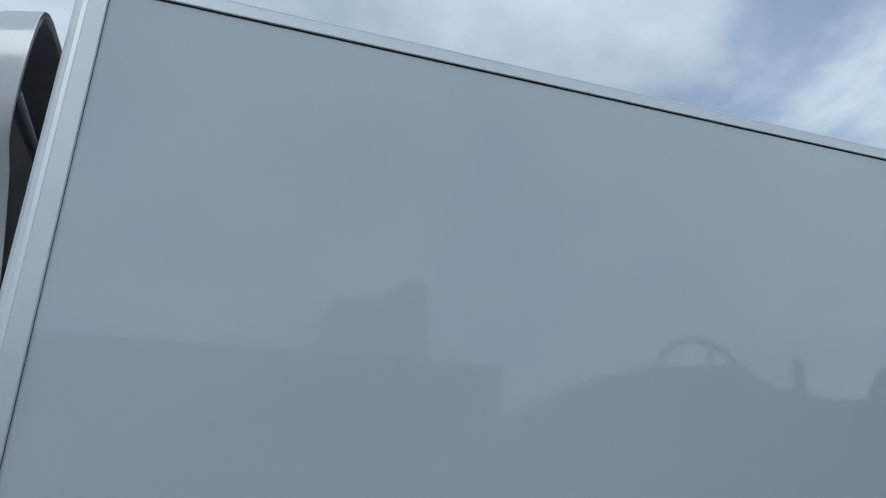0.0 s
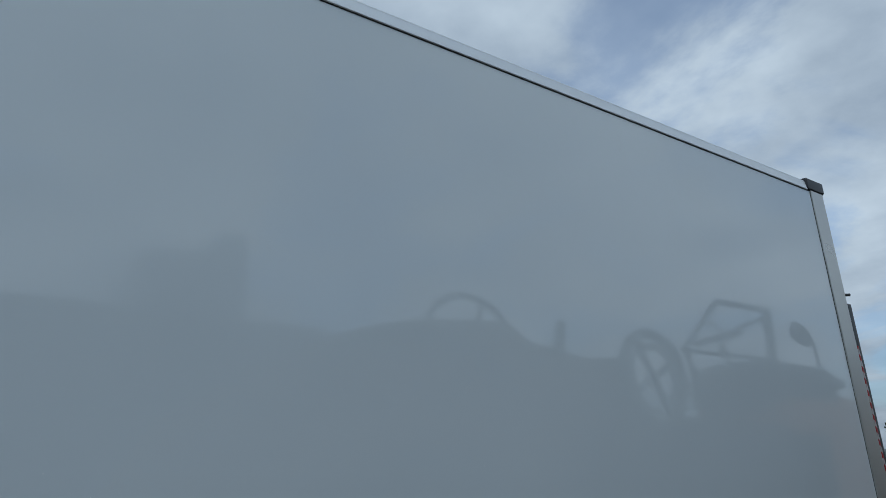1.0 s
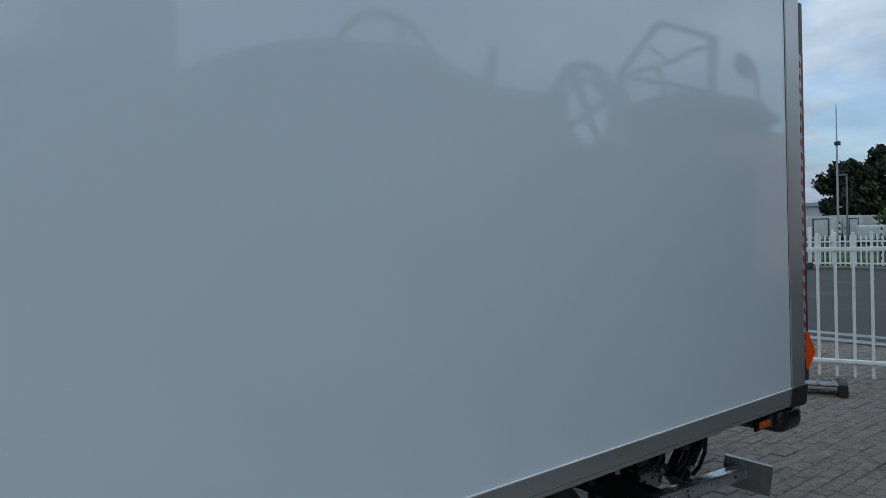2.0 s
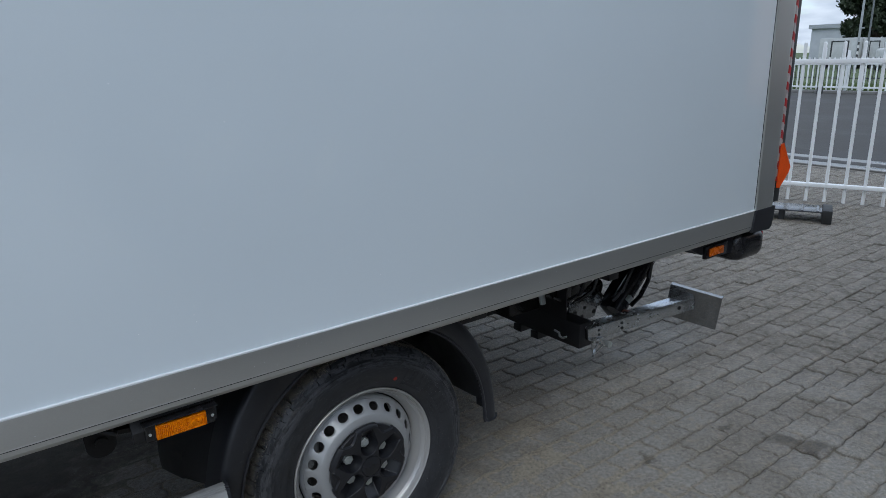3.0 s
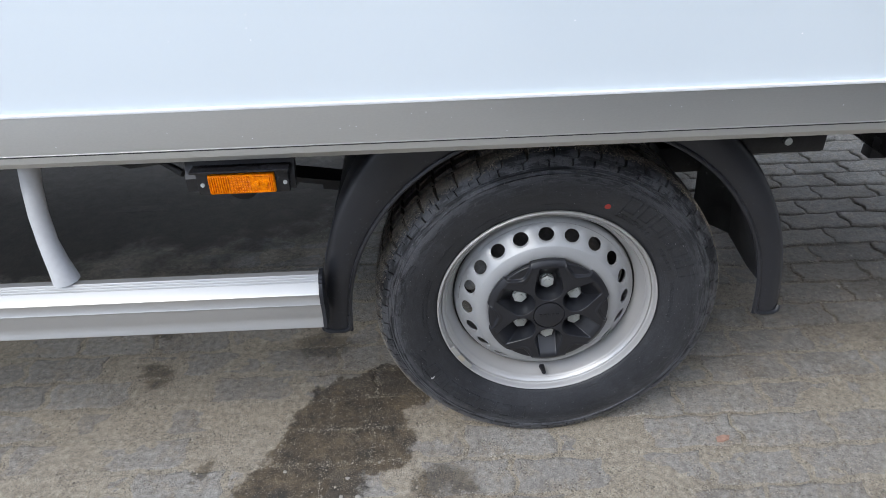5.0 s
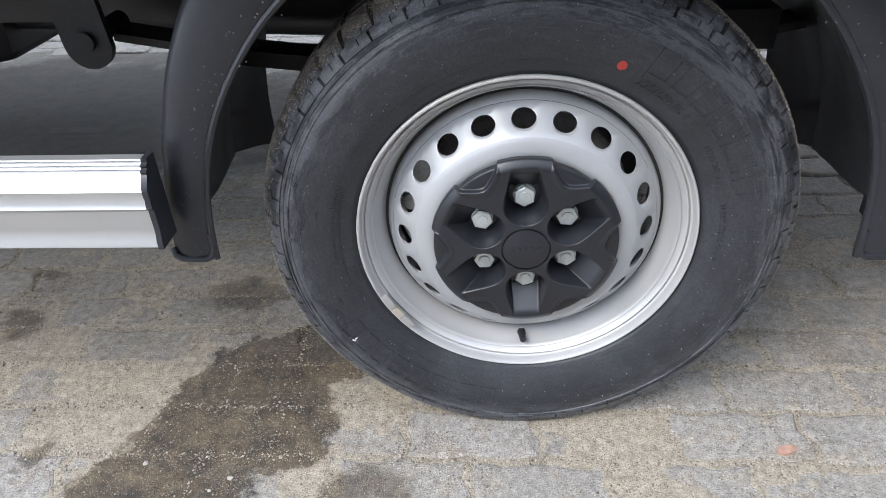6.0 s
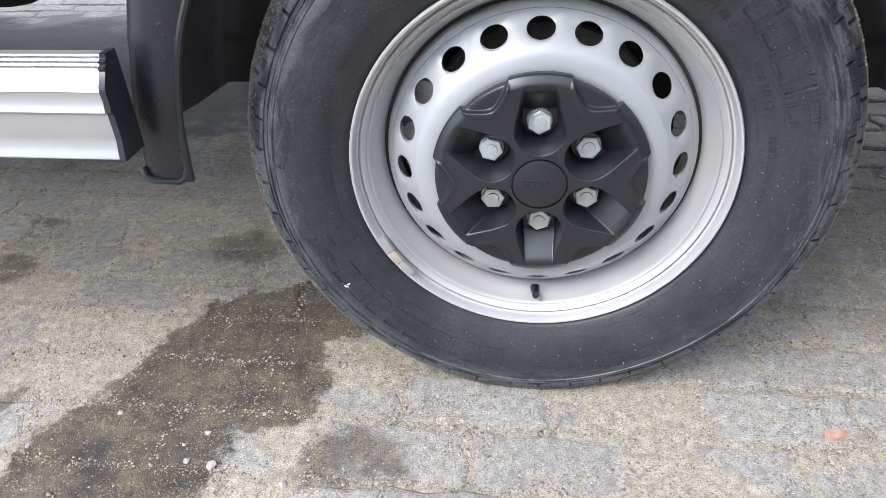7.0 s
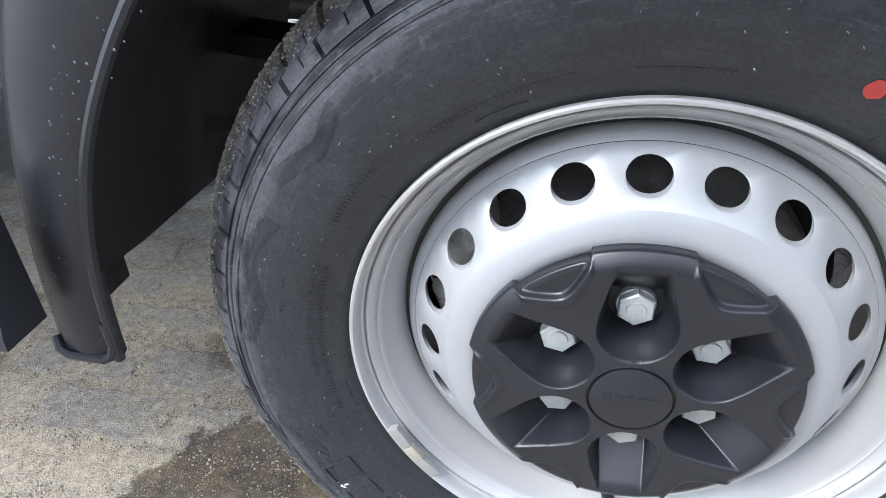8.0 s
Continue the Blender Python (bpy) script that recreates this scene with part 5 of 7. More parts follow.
def make_underside():
    for y in (0.66, WIDE - 0.66):
        s = 1 if y < 1 else -1
        prof = [(y - 0.035 * s, 0.56), (y + 0.035 * s, 0.56), (y + 0.035 * s, 0.566), (y - 0.029 * s, 0.566), (y - 0.029 * s, 0.714), (y + 0.035 * s, 0.714), (y + 0.035 * s, 0.72), (y - 0.035 * s, 0.72)]
        tpart("chassis_rail", extrude_along(B(), prof, "x", -4.9, 1.55), chassis_paint, "black chassis rail")
        # leaf spring with hanger plates
        yy = 0.43 if y < 1 else WIDE - 0.43
        for k in range(3):
            ln = 0.66 - 0.16 * k
            pts = [(-ln * 0.92 + 1.55 * ln * i / 12, yy, 0.487 - 0.014 * k + 0.05 * ((-1 + i / 6) ** 2) * (ln / 0.66) ** 2) for i in range(13)]
            bm = B()
            prev = None
            for p in pts:
                ring = [bm.verts.new((p[0], p[1] + dy, p[2] + dz)) for dy, dz in ((-0.03, -0.006), (0.03, -0.006), (0.03, 0.006), (-0.03, 0.006))]
                if prev:
                    for q in range(4):
                        bm.faces.new((prev[q], prev[(q + 1) % 4], ring[(q + 1) % 4], ring[q]))
                else:
                    bm.faces.new(ring[::-1])
                prev = ring
            bm.faces.new(prev)
            bmesh.ops.recalc_face_normals(bm, faces=bm.faces[:])
            tpart("leaf_spring", bm, chassis_paint, "black steel spring leaf")
        y0 = 0.355 if y < 1 else WIDE - 0.355
        bm = plate(B(), [(-0.042, 0.226), (0.034, 0.226), (0.028, 0.09), (0.033, 0.02)] + [(0.035 * math.cos(radians(-8 - 16.4 * i)), 0.035 * math.sin(radians(-8 - 16.4 * i))) for i in range(11)] + [(-0.039, 0.05), (-0.052, 0.12)], Matrix.Translation((-0.618, y0, 0.542)) @ pose(0, 0, 0, 90, 0, 0), 0.012)
        hang = tpart("spring_hanger", bm, chassis_paint, "black spring hanger bracket")
        bm = rod(B(), (-0.618, y0 - 0.020, 0.548), (-0.618, y0 + 0.10, 0.548), 0.0145, seg=24)
        shift(bm, -T)
        part("pin", bm, chassis_paint, hang)
        tpart("stay", rod(B(), (0.205, y0 + 0.15 * s, 0.73), (0.300, y0 + 0.14 * s, 0.47), 0.0075, seg=10), chassis_paint, "thin black stay rod")
        tpart("spring_seat", box(B(), -0.07, 0.07, yy - 0.045, yy + 0.045, 0.385, 0.450, 0.008), chassis_paint, "black spring seat")
        tpart("spring_clamp", box(B(), 0.27, 0.37, yy - 0.034, yy + 0.034, 0.500, 0.560, 0.006), chassis_paint, "black spring clamp")
        # black shield hung beside the chassis rail
        ys = sorted((y0 + 0.145 * s, y0 + 0.165 * s))
        tpart("chassis_shield", box(B(), -1.35, -0.22, ys[0], ys[1], 0.534, 0.748, 0.004), chassis_paint, "black sheet shield")
        tpart("damper", rod(B(), (-0.30, y0 + 0.12 * s, 0.62), (-0.58, y0 + 0.10 * s, 0.665), 0.012), chassis_paint)
    bm = rod(B(), (0, 0.22, AXLE_Z), (0, WIDE - 0.22, AXLE_Z), 0.05, seg=24)
    got = bmesh.ops.create_uvsphere(bm, u_segments=24, v_segments=14, radius=0.16)["verts"]
    bmesh.ops.transform(bm, matrix=Matrix.Translation((0, WIDE / 2, AXLE_Z)) @ Matrix.Diagonal((0.9, 1, 1, 1)), verts=got)
    tpart("rear_axle", bm, chassis_paint, "black rear axle")
    tpart("front_axle", rod(B(), (-4.1, 0.3, AXLE_Z), (-4.1, WIDE - 0.3, AXLE_Z), 0.05), chassis_paint)
    tpart("drive_shaft", rod(B(), (-0.15, WIDE / 2, 0.36), (-3.6, WIDE / 2, 0.50), 0.035), chassis_paint)
    tpart("exhaust_pipe", sweep(B(), [(-2.6, 1.4, 0.52), (-0.6, 1.42, 0.50), (-0.2, 1.42, 0.62), (0.3, 1.42, 0.62), (0.8, 1.45, 0.50), (1.35, 1.5, 0.45)], 0.035, 14), cast_iron)
    # bracket between chassis and body behind the arch
    bm = box(B(), 0.345, 0.530, 0.235, 0.30, 0.612, 0.654, 0.008)
    br = tpart("body_bracket", bm, chassis_paint, "black body bracket")
    bm = rod(B(), (0.452, 0.226, 0.640), (0.452, 0.236, 0.640), 0.0075, seg=8)
    shift(bm, -T)
    part("bolt", bm, zinc, br, "pale bolt head")


make_underside()


def make_lift():
    """Tail lift under the floor: black cross beam, galvanised bumper arm and end plate, arms and cylinders."""
    bm = box(B(), 1.10, 1.175, 0.335, WIDE - 0.335, 0.30, 0.405, 0.006)
    beam = tpart("lift_beam", bm, chassis_paint, "black notched cross beam")
    for y in (0.56, 0.665, 0.90, 1.25):
        bm = box(B(), 1.095, 1.165, y, y + 0.045, 0.268, 0.2995, 0.003)
        shift(bm, -T)
        part("beam_lug", bm, chassis_paint, beam)
    for side in (0, 1):
        flip = (lambda bm: bm) if side == 0 else mirrored
        # the arm, a punched box section that runs back to the end plate
        d = (Vector((1.645, 0.205, 0.412)) - Vector((1.165, 0.335, 0.362)))
        m = Matrix.Translation((1.165, 0.335, 0.362)) @ d.to_track_quat("X", "Z").to_matrix().to_4x4()
        bm = box(B(), -0.03, d.length, -0.030, 0.030, -0.028, 0.028, 0.004)
        bmesh.ops.transform(bm, matrix=m, verts=bm.verts[:])
        arm = tpart("bumper_arm", flip(bm), zinc_arm, "galvanised punched steel arm")
        bm = box(B(), -0.0312, -0.0300, -0.025, 0.025, -0.023, 0.023)
        bmesh.ops.transform(bm, matrix=m, verts=bm.verts[:])
        bm = flip(bm)
        shift(bm, -T)
        part("open_end", bm, rubber_seal, arm, "dark open tube end", 0)
        for k, (u, v, r) in enumerate(((0.02, 0.012, 0.006), (0.02, -0.012, 0.006), (0.13, 0.014, 0.008), (0.13, -0.014, 0.008), (0.115, 0.0, 0.004), (0.16, 0.0, 0.004), (0.21, 0.008, 0.004), (0.27, 0.0, 0.004), (0.27, 0.016, 0.004), (0.31, 0.0, 0.004), (0.42, 0.0, 0.010))):
            bm = rod(B(), (u, -0.0312, v * 0.8), (u, -0.026, v * 0.8), r * 0.85, seg=12)
            bmesh.ops.transform(bm, matrix=m, verts=bm.verts[:])
            bm = flip(bm)
            shift(bm, -T)
            part("punched_hole", bm, rubber_seal, arm)
        # gusset under the arm's open end, punched with two triangles
        ys = 0.303
        bm = B()
        for x0, z0, x1, z1, w in ((1.140, 0.336, 1.150, 0.272, 0.011), (1.146, 0.276, 1.205, 0.302, 0.010), (1.150, 0.284, 1.178, 0.334, 0.009), (1.176, 0.334, 1.205, 0.300, 0.009), (1.140, 0.334, 1.215, 0.338, 0.009)):
            d = Vector((x1 - x0, 0, z1 - z0))
            got = bmesh.ops.create_cube(bm, size=1.0)["verts"]
            bmesh.ops.transform(bm, matrix=Matrix.Translation(((x0 + x1) / 2, ys - 0.10 * (x0 + x1 - 2.28) , (z0 + z1) / 2)) @ d.to_track_quat("X", "Z").to_matrix().to_4x4() @ Matrix.Diagonal((d.length + w, 0.005, w, 1)), verts=got)
        tpart("lower_bracket", flip(bm), zinc_arm, "galvanised gusset with triangular cut-outs", 0)
        tpart("eye_bolt", flip(rod(B(), (1.23, 0.285, 0.30), (1.23, 0.35, 0.295), 0.014)), zinc)
        tpart("hook_pin", flip(sweep(B(), [(1.09, 0.46, 0.345), (1.085, 0.43, 0.345), (1.085, 0.425, 0.33), (1.085, 0.41, 0.328), (1.085, 0.39, 0.34)], 0.0045, 8)), zinc)
        # end plate with folded rims
        t = math.degrees(math.atan2(0.271, -0.082)) - 90
        m2 = Matrix.Translation((1.642, 0.185, 0.394)) @ pose(0, 0, 0, 0, 0, t) @ pose(0, 0, 0, 6.5, 0, 0)
        prof = [(-0.003, -0.072), (0.003, -0.072), (0.003, 0.066), (0.022, 0.070), (0.022, 0.074), (-0.003, 0.072)]
        bm = extrude_along(B(), prof, "y", -0.108, 0.108)
        bmesh.ops.transform(bm, matrix=m2, verts=bm.verts[:])
        tpart("end_plate", flip(bm), galvanised, "galvanised folded end plate")
        # bracket plate with holes
        outline = [(0.035 + 0.05 * math.cos(radians(t)), -0.005 + 0.05 * math.sin(radians(t))) for t in range(118, 290, 14)] + [(0.15, -0.05)] + [(0.160 + 0.036 * math.cos(radians(t)), 0.078 + 0.036 * math.sin(radians(t))) for t in range(-20, 125, 14)]
        bm = plate(B(), outline, Matrix.Translation((1.165, 0.452, 0.405)) @ pose(0, 0, 0, 90, 0, 0), 0.01)
        br = tpart("pivot_plate", flip(bm), galvanised, "galvanised pivot plate with holes")
        for x, z, r in ((1.19, 0.40, 0.010), (1.25, 0.41, 0.008), (1.285, 0.445, 0.014), (1.33, 0.48, 0.012), (1.235, 0.375, 0.007), (1.31, 0.38, 0.010)):
            bm = flip(rod(B(), (x, 0.440, z), (x, 0.445, z), r, seg=14))
            shift(bm, -T)
            part("plate_hole", bm, rubber_seal, br)
        # lift arm and cylinder rising to the floor
        lo, hi = Vector((1.38, 0.42, 0.36)), Vector((1.77, 0.42, 0.74))
        d = hi - lo
        bm = box(B(), 0, d.length, -0.03, 0.03, -0.062, 0.062, 0.012)
        bmesh.ops.transform(bm, matrix=Matrix.Translation(lo) @ d.to_track_quat("X", "Z").to_matrix().to_4x4(), verts=bm.verts[:])
        tpart("lift_arm", flip(bm), lamp_black, "black lift arm")
        bm = rod(B(), (1.345, 0.362, 0.395), (1.60, 0.362, 0.645), 0.036, seg=20)
        rod(bm, (1.60, 0.362, 0.645), (1.625, 0.362, 0.67), 0.041, seg=20)
        rod(bm, (1.37, 0.362, 0.42), (1.385, 0.362, 0.435), 0.041, seg=20)
        rod(bm, (1.62, 0.362, 0.665), (1.69, 0.362, 0.735), 0.018, seg=14)
        tpart("lift_cylinder", flip(bm), lamp_black, "black hydraulic cylinder")
        tpart("hydraulic_fitting", flip(box(B(), 1.375, 1.405, 0.318, 0.335, 0.435, 0.46, 0.003, pose(0, 0, 0, 0, -40, 0))), zinc, "small zinc hose fitting")
        tpart("hydraulic_fitting", flip(rod(B(), (1.36, 0.33, 0.395), (1.36, 0.30, 0.40), 0.014, seg=10)), rust_red, "rust-red painted fitting")
        tpart("hose", flip(sweep(B(), [(1.30, 0.34, 0.46), (1.345, 0.325, 0.50), (1.40, 0.32, 0.60), (1.45, 0.32, 0.655), (1.51, 0.325, 0.645), (1.535, 0.33, 0.58), (1.52, 0.33, 0.50), (1.47, 0.33, 0.44), (1.42, 0.335, 0.41)], 0.0095, 10)), lamp_black, "black hydraulic hose")
        for x, y, z, r in ((0.985, 0.475, 0.545, 0.045), (1.055, 0.47, 0.60, 0.035), (1.09, 0.46, 0.50, 0.022)):
            tpart("pump_motor", flip(rod(B(), (x, y, z), (x, y + 0.06, z), r, seg=18)), lamp_black, "black pump motor end")
        tpart("pump_fitting", flip(rod(B(), (1.02, 0.462, 0.475), (1.02, 0.475, 0.53), 0.013, seg=10)), zinc, "zinc hose fitting")
        tpart("hose", flip(sweep(B(), [(1.02, 0.465, 0.53), (1.01, 0.45, 0.60), (1.06, 0.44, 0.67), (1.16, 0.44, 0.69), (1.28, 0.42, 0.66), (1.36, 0.39, 0.70)], 0.009, 10)), lamp_black, "black hydraulic hose")
        tpart("bracket_plate", flip(box(B(), 0.98, 1.16, 0.62, 0.63, 0.41, 0.73, 0.003)), chassis_paint)
        # hub of the lift arm on the pivot plate, with its nut, and clips along the beam
        bm = rod(B(), (1.292, 0.440, 0.448), (1.292, 0.405, 0.448), 0.033, 0.030, 24)
        rod(bm, (1.292, 0.406, 0.448), (1.292, 0.396, 0.448), 0.015, seg=6)
        tpart("pivot_hub", flip(bm), zinc_arm, "zinc pivot hub with a nut")
        for k, (x, y, z) in enumerate(((1.065, 0.50, 0.565), (1.10, 0.455, 0.625), (1.175, 0.42, 0.60), (1.215, 0.43, 0.545), (1.14, 0.43, 0.455))):
            bm = box(B(), x - 0.014, x + 0.014, y - 0.006, y + 0.006, z - 0.009, z + 0.009, 0.003, pose(0, 0, 0, 0, 25 * k, 0))
            rod(bm, (x + 0.006, y - 0.012, z), (x + 0.006, y, z), 0.005, seg=8)
            tpart("hose_clip", flip(bm), zinc if k % 2 else galvanised, "small zinc hose clip")
        tpart("hose", flip(sweep(B(), [(1.06, 0.49, 0.50), (1.12, 0.43, 0.47), (1.17, 0.40, 0.50), (1.20, 0.40, 0.58), (1.17, 0.42, 0.66), (1.10, 0.45, 0.715)], 0.010, 10)), lamp_black, "black hydraulic hose")
        tpart("hose", flip(sweep(B(), [(1.20, 0.46, 0.43), (1.25, 0.40, 0.50), (1.27, 0.38, 0.60), (1.33, 0.37, 0.68), (1.42, 0.38, 0.73)], 0.008, 10)), lamp_black, "black hydraulic hose")
        bm = B()
        for x, z in ((1.02, 0.50), (1.08, 0.52), (1.06, 0.46), (1.11, 0.47)):
            rod(bm, (x, 0.60, z), (x, 0.62, z), 0.010, seg=8)
        tpart("bolt", flip(bm), zinc)
    # closing plate on the beam, with a row of bolts
    shut = tpart("beam_plate", box(B(), 1.098, 1.106, 0.41, WIDE - 0.41, 0.40, 0.735, 0.002), chassis_paint, "black upright plate on the beam")
    for k in range(5):
        bm = rod(B(), (1.0975, 0.46 + 0.09 * k, 0.70 - 0.05 * (k % 2)), (1.090, 0.46 + 0.09 * k, 0.70 - 0.05 * (k % 2)), 0.009, seg=6)
        shift(bm, -T)
        part("bolt", bm, galvanised, shut)
    # unseen block, added to keep light off the ground under the truck
    tpart("fuel_tank", box(B(), -2.6, -1.2, 0.98, 1.8, 0.30, 0.66, 0.06, seg=3), black_plastic, "added unseen black block that shades the ground under the truck")
    tpart("pump_tank", box(B(), 1.302, 1.46, 0.58, 1.5, 0.395, 0.735, 0.012), lamp_black, "black oil tank")
    tpart("pump_box", box(B(), 0.93, 1.30, 0.56, 1.6, 0.408, 0.735, 0.012), lamp_black, "black pump housing")


make_lift()


lining_grey = surface("dark_lining", (0.30, 0.315, 0.33), 0.6, vary=0.2, scale=3)


def make_cab():
    """The cab ahead of the box: rounded white body, windows, and the pale side fairing behind it."""
    prof = [(-3.12, 0.50), (-3.12, 2.10), (-3.25, 2.28), (-3.7, 2.34), (-4.15, 2.27), (-4.75, 1.55), (-5.25, 1.32), (-5.45, 1.05), (-5.48, 0.45), (-4.6, 0.42), (-4.48, 0.66), (-4.3, 0.78), (-3.9, 0.78), (-3.72, 0.66), (-3.62, 0.45)]
    bm = extrude_along(B(), prof, "y", 0.16, WIDE - 0.16)
    es = [e for e in bm.edges if len(e.link_faces) == 2 and any(len(f.verts) > 4 for f in e.link_faces)]
    bmesh.ops.bevel(bm, geom=es, offset=0.06, segments=3, affect="EDGES", profile=0.6)
    cab = tpart("cab", bm, white_paint, "white rounded cab", 40)
    for side in (0, 1):
        flip = (lambda bm: bm) if side == 0 else mirrored
        bm = plate(B(), [(-3.85, 1.42), (-3.85, 1.98), (-4.12, 2.02), (-4.58, 1.52), (-4.55, 1.40)], Matrix.Translation((0, 0.160, 0)) @ pose(0, 0, 0, 90, 0, 0), 0.006)
        bm = flip(bm)
        shift(bm, -T)
        part("side_window", bm, dark_glass, cab, "dark side window", 0)
        bm = flip(box(B(), -4.75, -4.55, -0.10, 0.12, 1.35, 1.75, 0.03))
        shift(bm, -T)
        part("mirror", bm, black_plastic, cab, "black wing mirror")
    bm = plate(B(), [(-0.85, 0.0), (0.85, 0.0), (0.78, 0.88), (-0.78, 0.88)], Matrix.Translation((-4.765, WIDE / 2, 1.58)) @ pose(0, 0, 0, 90, 0, -90) @ pose(0, 0, 0, -40, 0, 0), 0.008)
    shift(bm, -T)
    part("windscreen", bm, dark_glass, cab, "dark windscreen", 0)
    # roof fairing: a pale hood, open towards the box, its rear edge a bow from the near flank over the top
    bow = [(0.34, 2.05), (0.335, 2.30), (0.30, 2.50), (0.247, 2.592), (0.146, 2.746), (0.075, 2.806), (0.052, 2.870), (0.043, 2.944), (0.042, 3.03), (0.048, 3.116), (0.062, 3.180), (0.084, 3.222), (0.125, 3.248), (0.18, 3.262), (0.296, 3.270), (0.5, 3.272), (WIDE / 2, 3.272)]
    bow = bow + [(WIDE - y, z) for y, z in bow[-2::-1]]
    bm = B()
    for off in (0.0, 0.014):
        rows = []
        for i in range(13):
            w = i / 12
            sc, drop = 1 - 0.22 * w - 0.2 * w ** 3, 0.75 * w ** 1.8
            rows.append([bm.verts.new((-3.10 - 1.15 * w, WIDE / 2 + (y - WIDE / 2) * sc * (1 - off), max(2.02, z - drop * ease((z - 2.0) / 1.0)) - off)) for y, z in bow])
        for p, q in zip(rows, rows[1:]):
            for k in range(len(bow) - 1):
                bm.faces.new((p[k], p[k + 1], q[k + 1], q[k]))
    bmesh.ops.recalc_face_normals(bm, faces=bm.faces[:])
    f = tpart("roof_fairing", bm, white_paint, "pale curved roof fairing open at the back", 50)
    inner = [(y + (WIDE / 2 - y) * 0.02, z - (0.018 if z > 3.1 else -0.01)) for y, z in bow]
    bm = B()
    rows = [[bm.verts.new((x, WIDE / 2 + (y - WIDE / 2) * k, z - (1 - k) * 0.6)) for y, z in inner] for x, k in ((-3.104, 0.995), (-3.35, 0.94), (-3.6, 0.86))]
    for p, q in zip(rows, rows[1:]):
        for k in range(len(bow) - 1):
            bm.faces.new((p[k], p[k + 1], q[k + 1], q[k]))
    bm.faces.new(rows[-1])
    bmesh.ops.recalc_face_normals(bm, faces=bm.faces[:])
    shift(bm, -T)
    part("lining", bm, lining_grey, f, "dark inner lining", 50)
    for s in (0, 1):
        bm = rod(B(), (-3.118, 0.082, 2.948), (-3.20, 0.66, 3.085), 0.016)
        bm = bm if s == 0 else mirrored(bm)
        shift(bm, -T)
        part("stay", bm, pole_grey, f, "thin grey stay")


make_cab()

# ---- sliding gate and far fence ----


def make_gate():
    start, d = Vector((5.955, 1.53, 0)), Vector((0.36, -0.93, 0)).normalized()
    gate = thing("sliding_gate", start, "white tubular steel sliding gate across the yard exit", "gate")
    turn = math.degrees(math.atan2(d.y, d.x))
    gate.rotation_euler = (0, 0, radians(turn))
    L0, L1 = -4.5, 5.0
    part("bottom_rail", box(B(), L0, L1, -0.035, 0.035, 0.172, 0.206, 0.006), white_gate, gate, "white bottom rail")
    part("top_rail", box(B(), L0, L1, -0.025, 0.025, 1.318, 1.362, 0.006), white_gate, gate, "white top rail")
    pitch = 0.1595
    bm = rod(B(), (0, 0, 0.03), (0, 0, 1.50), 0.0155, seg=14)
    got = bmesh.ops.create_uvsphere(bm, u_segments=14, v_segments=7, radius=0.0155)["verts"]
    shift(bm, (0, 0, 1.50), got)
    first = part("bar", bm, white_gate, gate, "round white bar")
    n = int((L1 - L0) / pitch)
    first.location = (-28 * pitch - 0.004, 0, 0)
    for k in range(1, n):
        o = new("bar", first.data)
        o.parent, o.location = gate, ((k - 28) * pitch - 0.004, 0, 0)
        tagged(o, label="round white bar")


make_gate()


def make_far_fence():
    fence = thing("boundary_fence", (25.2, 8, 0), "white boundary fence along the far side of the road", "fence")
    for z in (0.19, 0.99):
        part("rail", box(B(), -0.03, 0.03, -14, 14, z - 0.03, z + 0.03, 0.005), white_gate, fence, "white rail")
    bm = box(B(), -0.02, 0.02, -0.02, 0.02, 0.1, 1.22)
    bar = None
    for k in range(160):
        o = part("bar", bm, white_gate, fence) if bar is None else new("bar", bar.data)
        bar = bar or o
        o.parent, o.location = fence, (0, -14 + k * 0.175, 0)
    bm = box(B(), -0.04, 0.04, -0.04, 0.04, 0, 1.45, 0.01)
    post = None
    for k in range(10):
        o = part("post", bm, white_gate, fence) if post is None else new("post", post.data)
        post = post or o
        o.parent, o.location = fence, (0.06, -13.5 + k * 3, 0)
    # darker spear fence behind it
    spear = thing("spear_fence", (31, 11, 0), "dark iron spear-top fence in front of parked trailers", "fence")
    for z in (0.3, 0.92):
        part("rail", box(B(), -0.02, 0.02, -16, 16, z - 0.02, z + 0.02), dark_metal, spear)
    bm = rod(B(), (0, 0, -0.03), (0, 0, 1.02), 0.016, seg=6)
    rod(bm, (0, 0, 1.02), (0, 0, 1.19), 0.024, 0.001, 6)
    sp = None
    for k in range(180):
        o = part("spear", bm, dark_metal, spear) if sp is None else new("spear", sp.data)
        sp = sp or o
        o.parent, o.location = spear, (0, -16 + k * 0.178, 0)
    for x, y in ((27.0, 9.95), (26.6, 8.35)):
        p = thing("marker_post", (x, y, 0), "thin black and white banded post beside the fence", "post", "banded posts")
        part("post", rod(B(), (0, 0, 0), (0, 0, 1.75), 0.032, seg=12), blackwhite, p)
    p = thing("gate_post", (24.3, 9.9, 0), "white square gate post with a dark foot", "post")
    part("post", box(B(), -0.05, 0.05, -0.06, 0.06, 0.25, 1.55, 0.02), white_gate, p)
    part("foot", box(B(), -0.07, 0.07, -0.08, 0.08, 0.0, 0.25, 0.01), dark_metal, p)


make_far_fence()


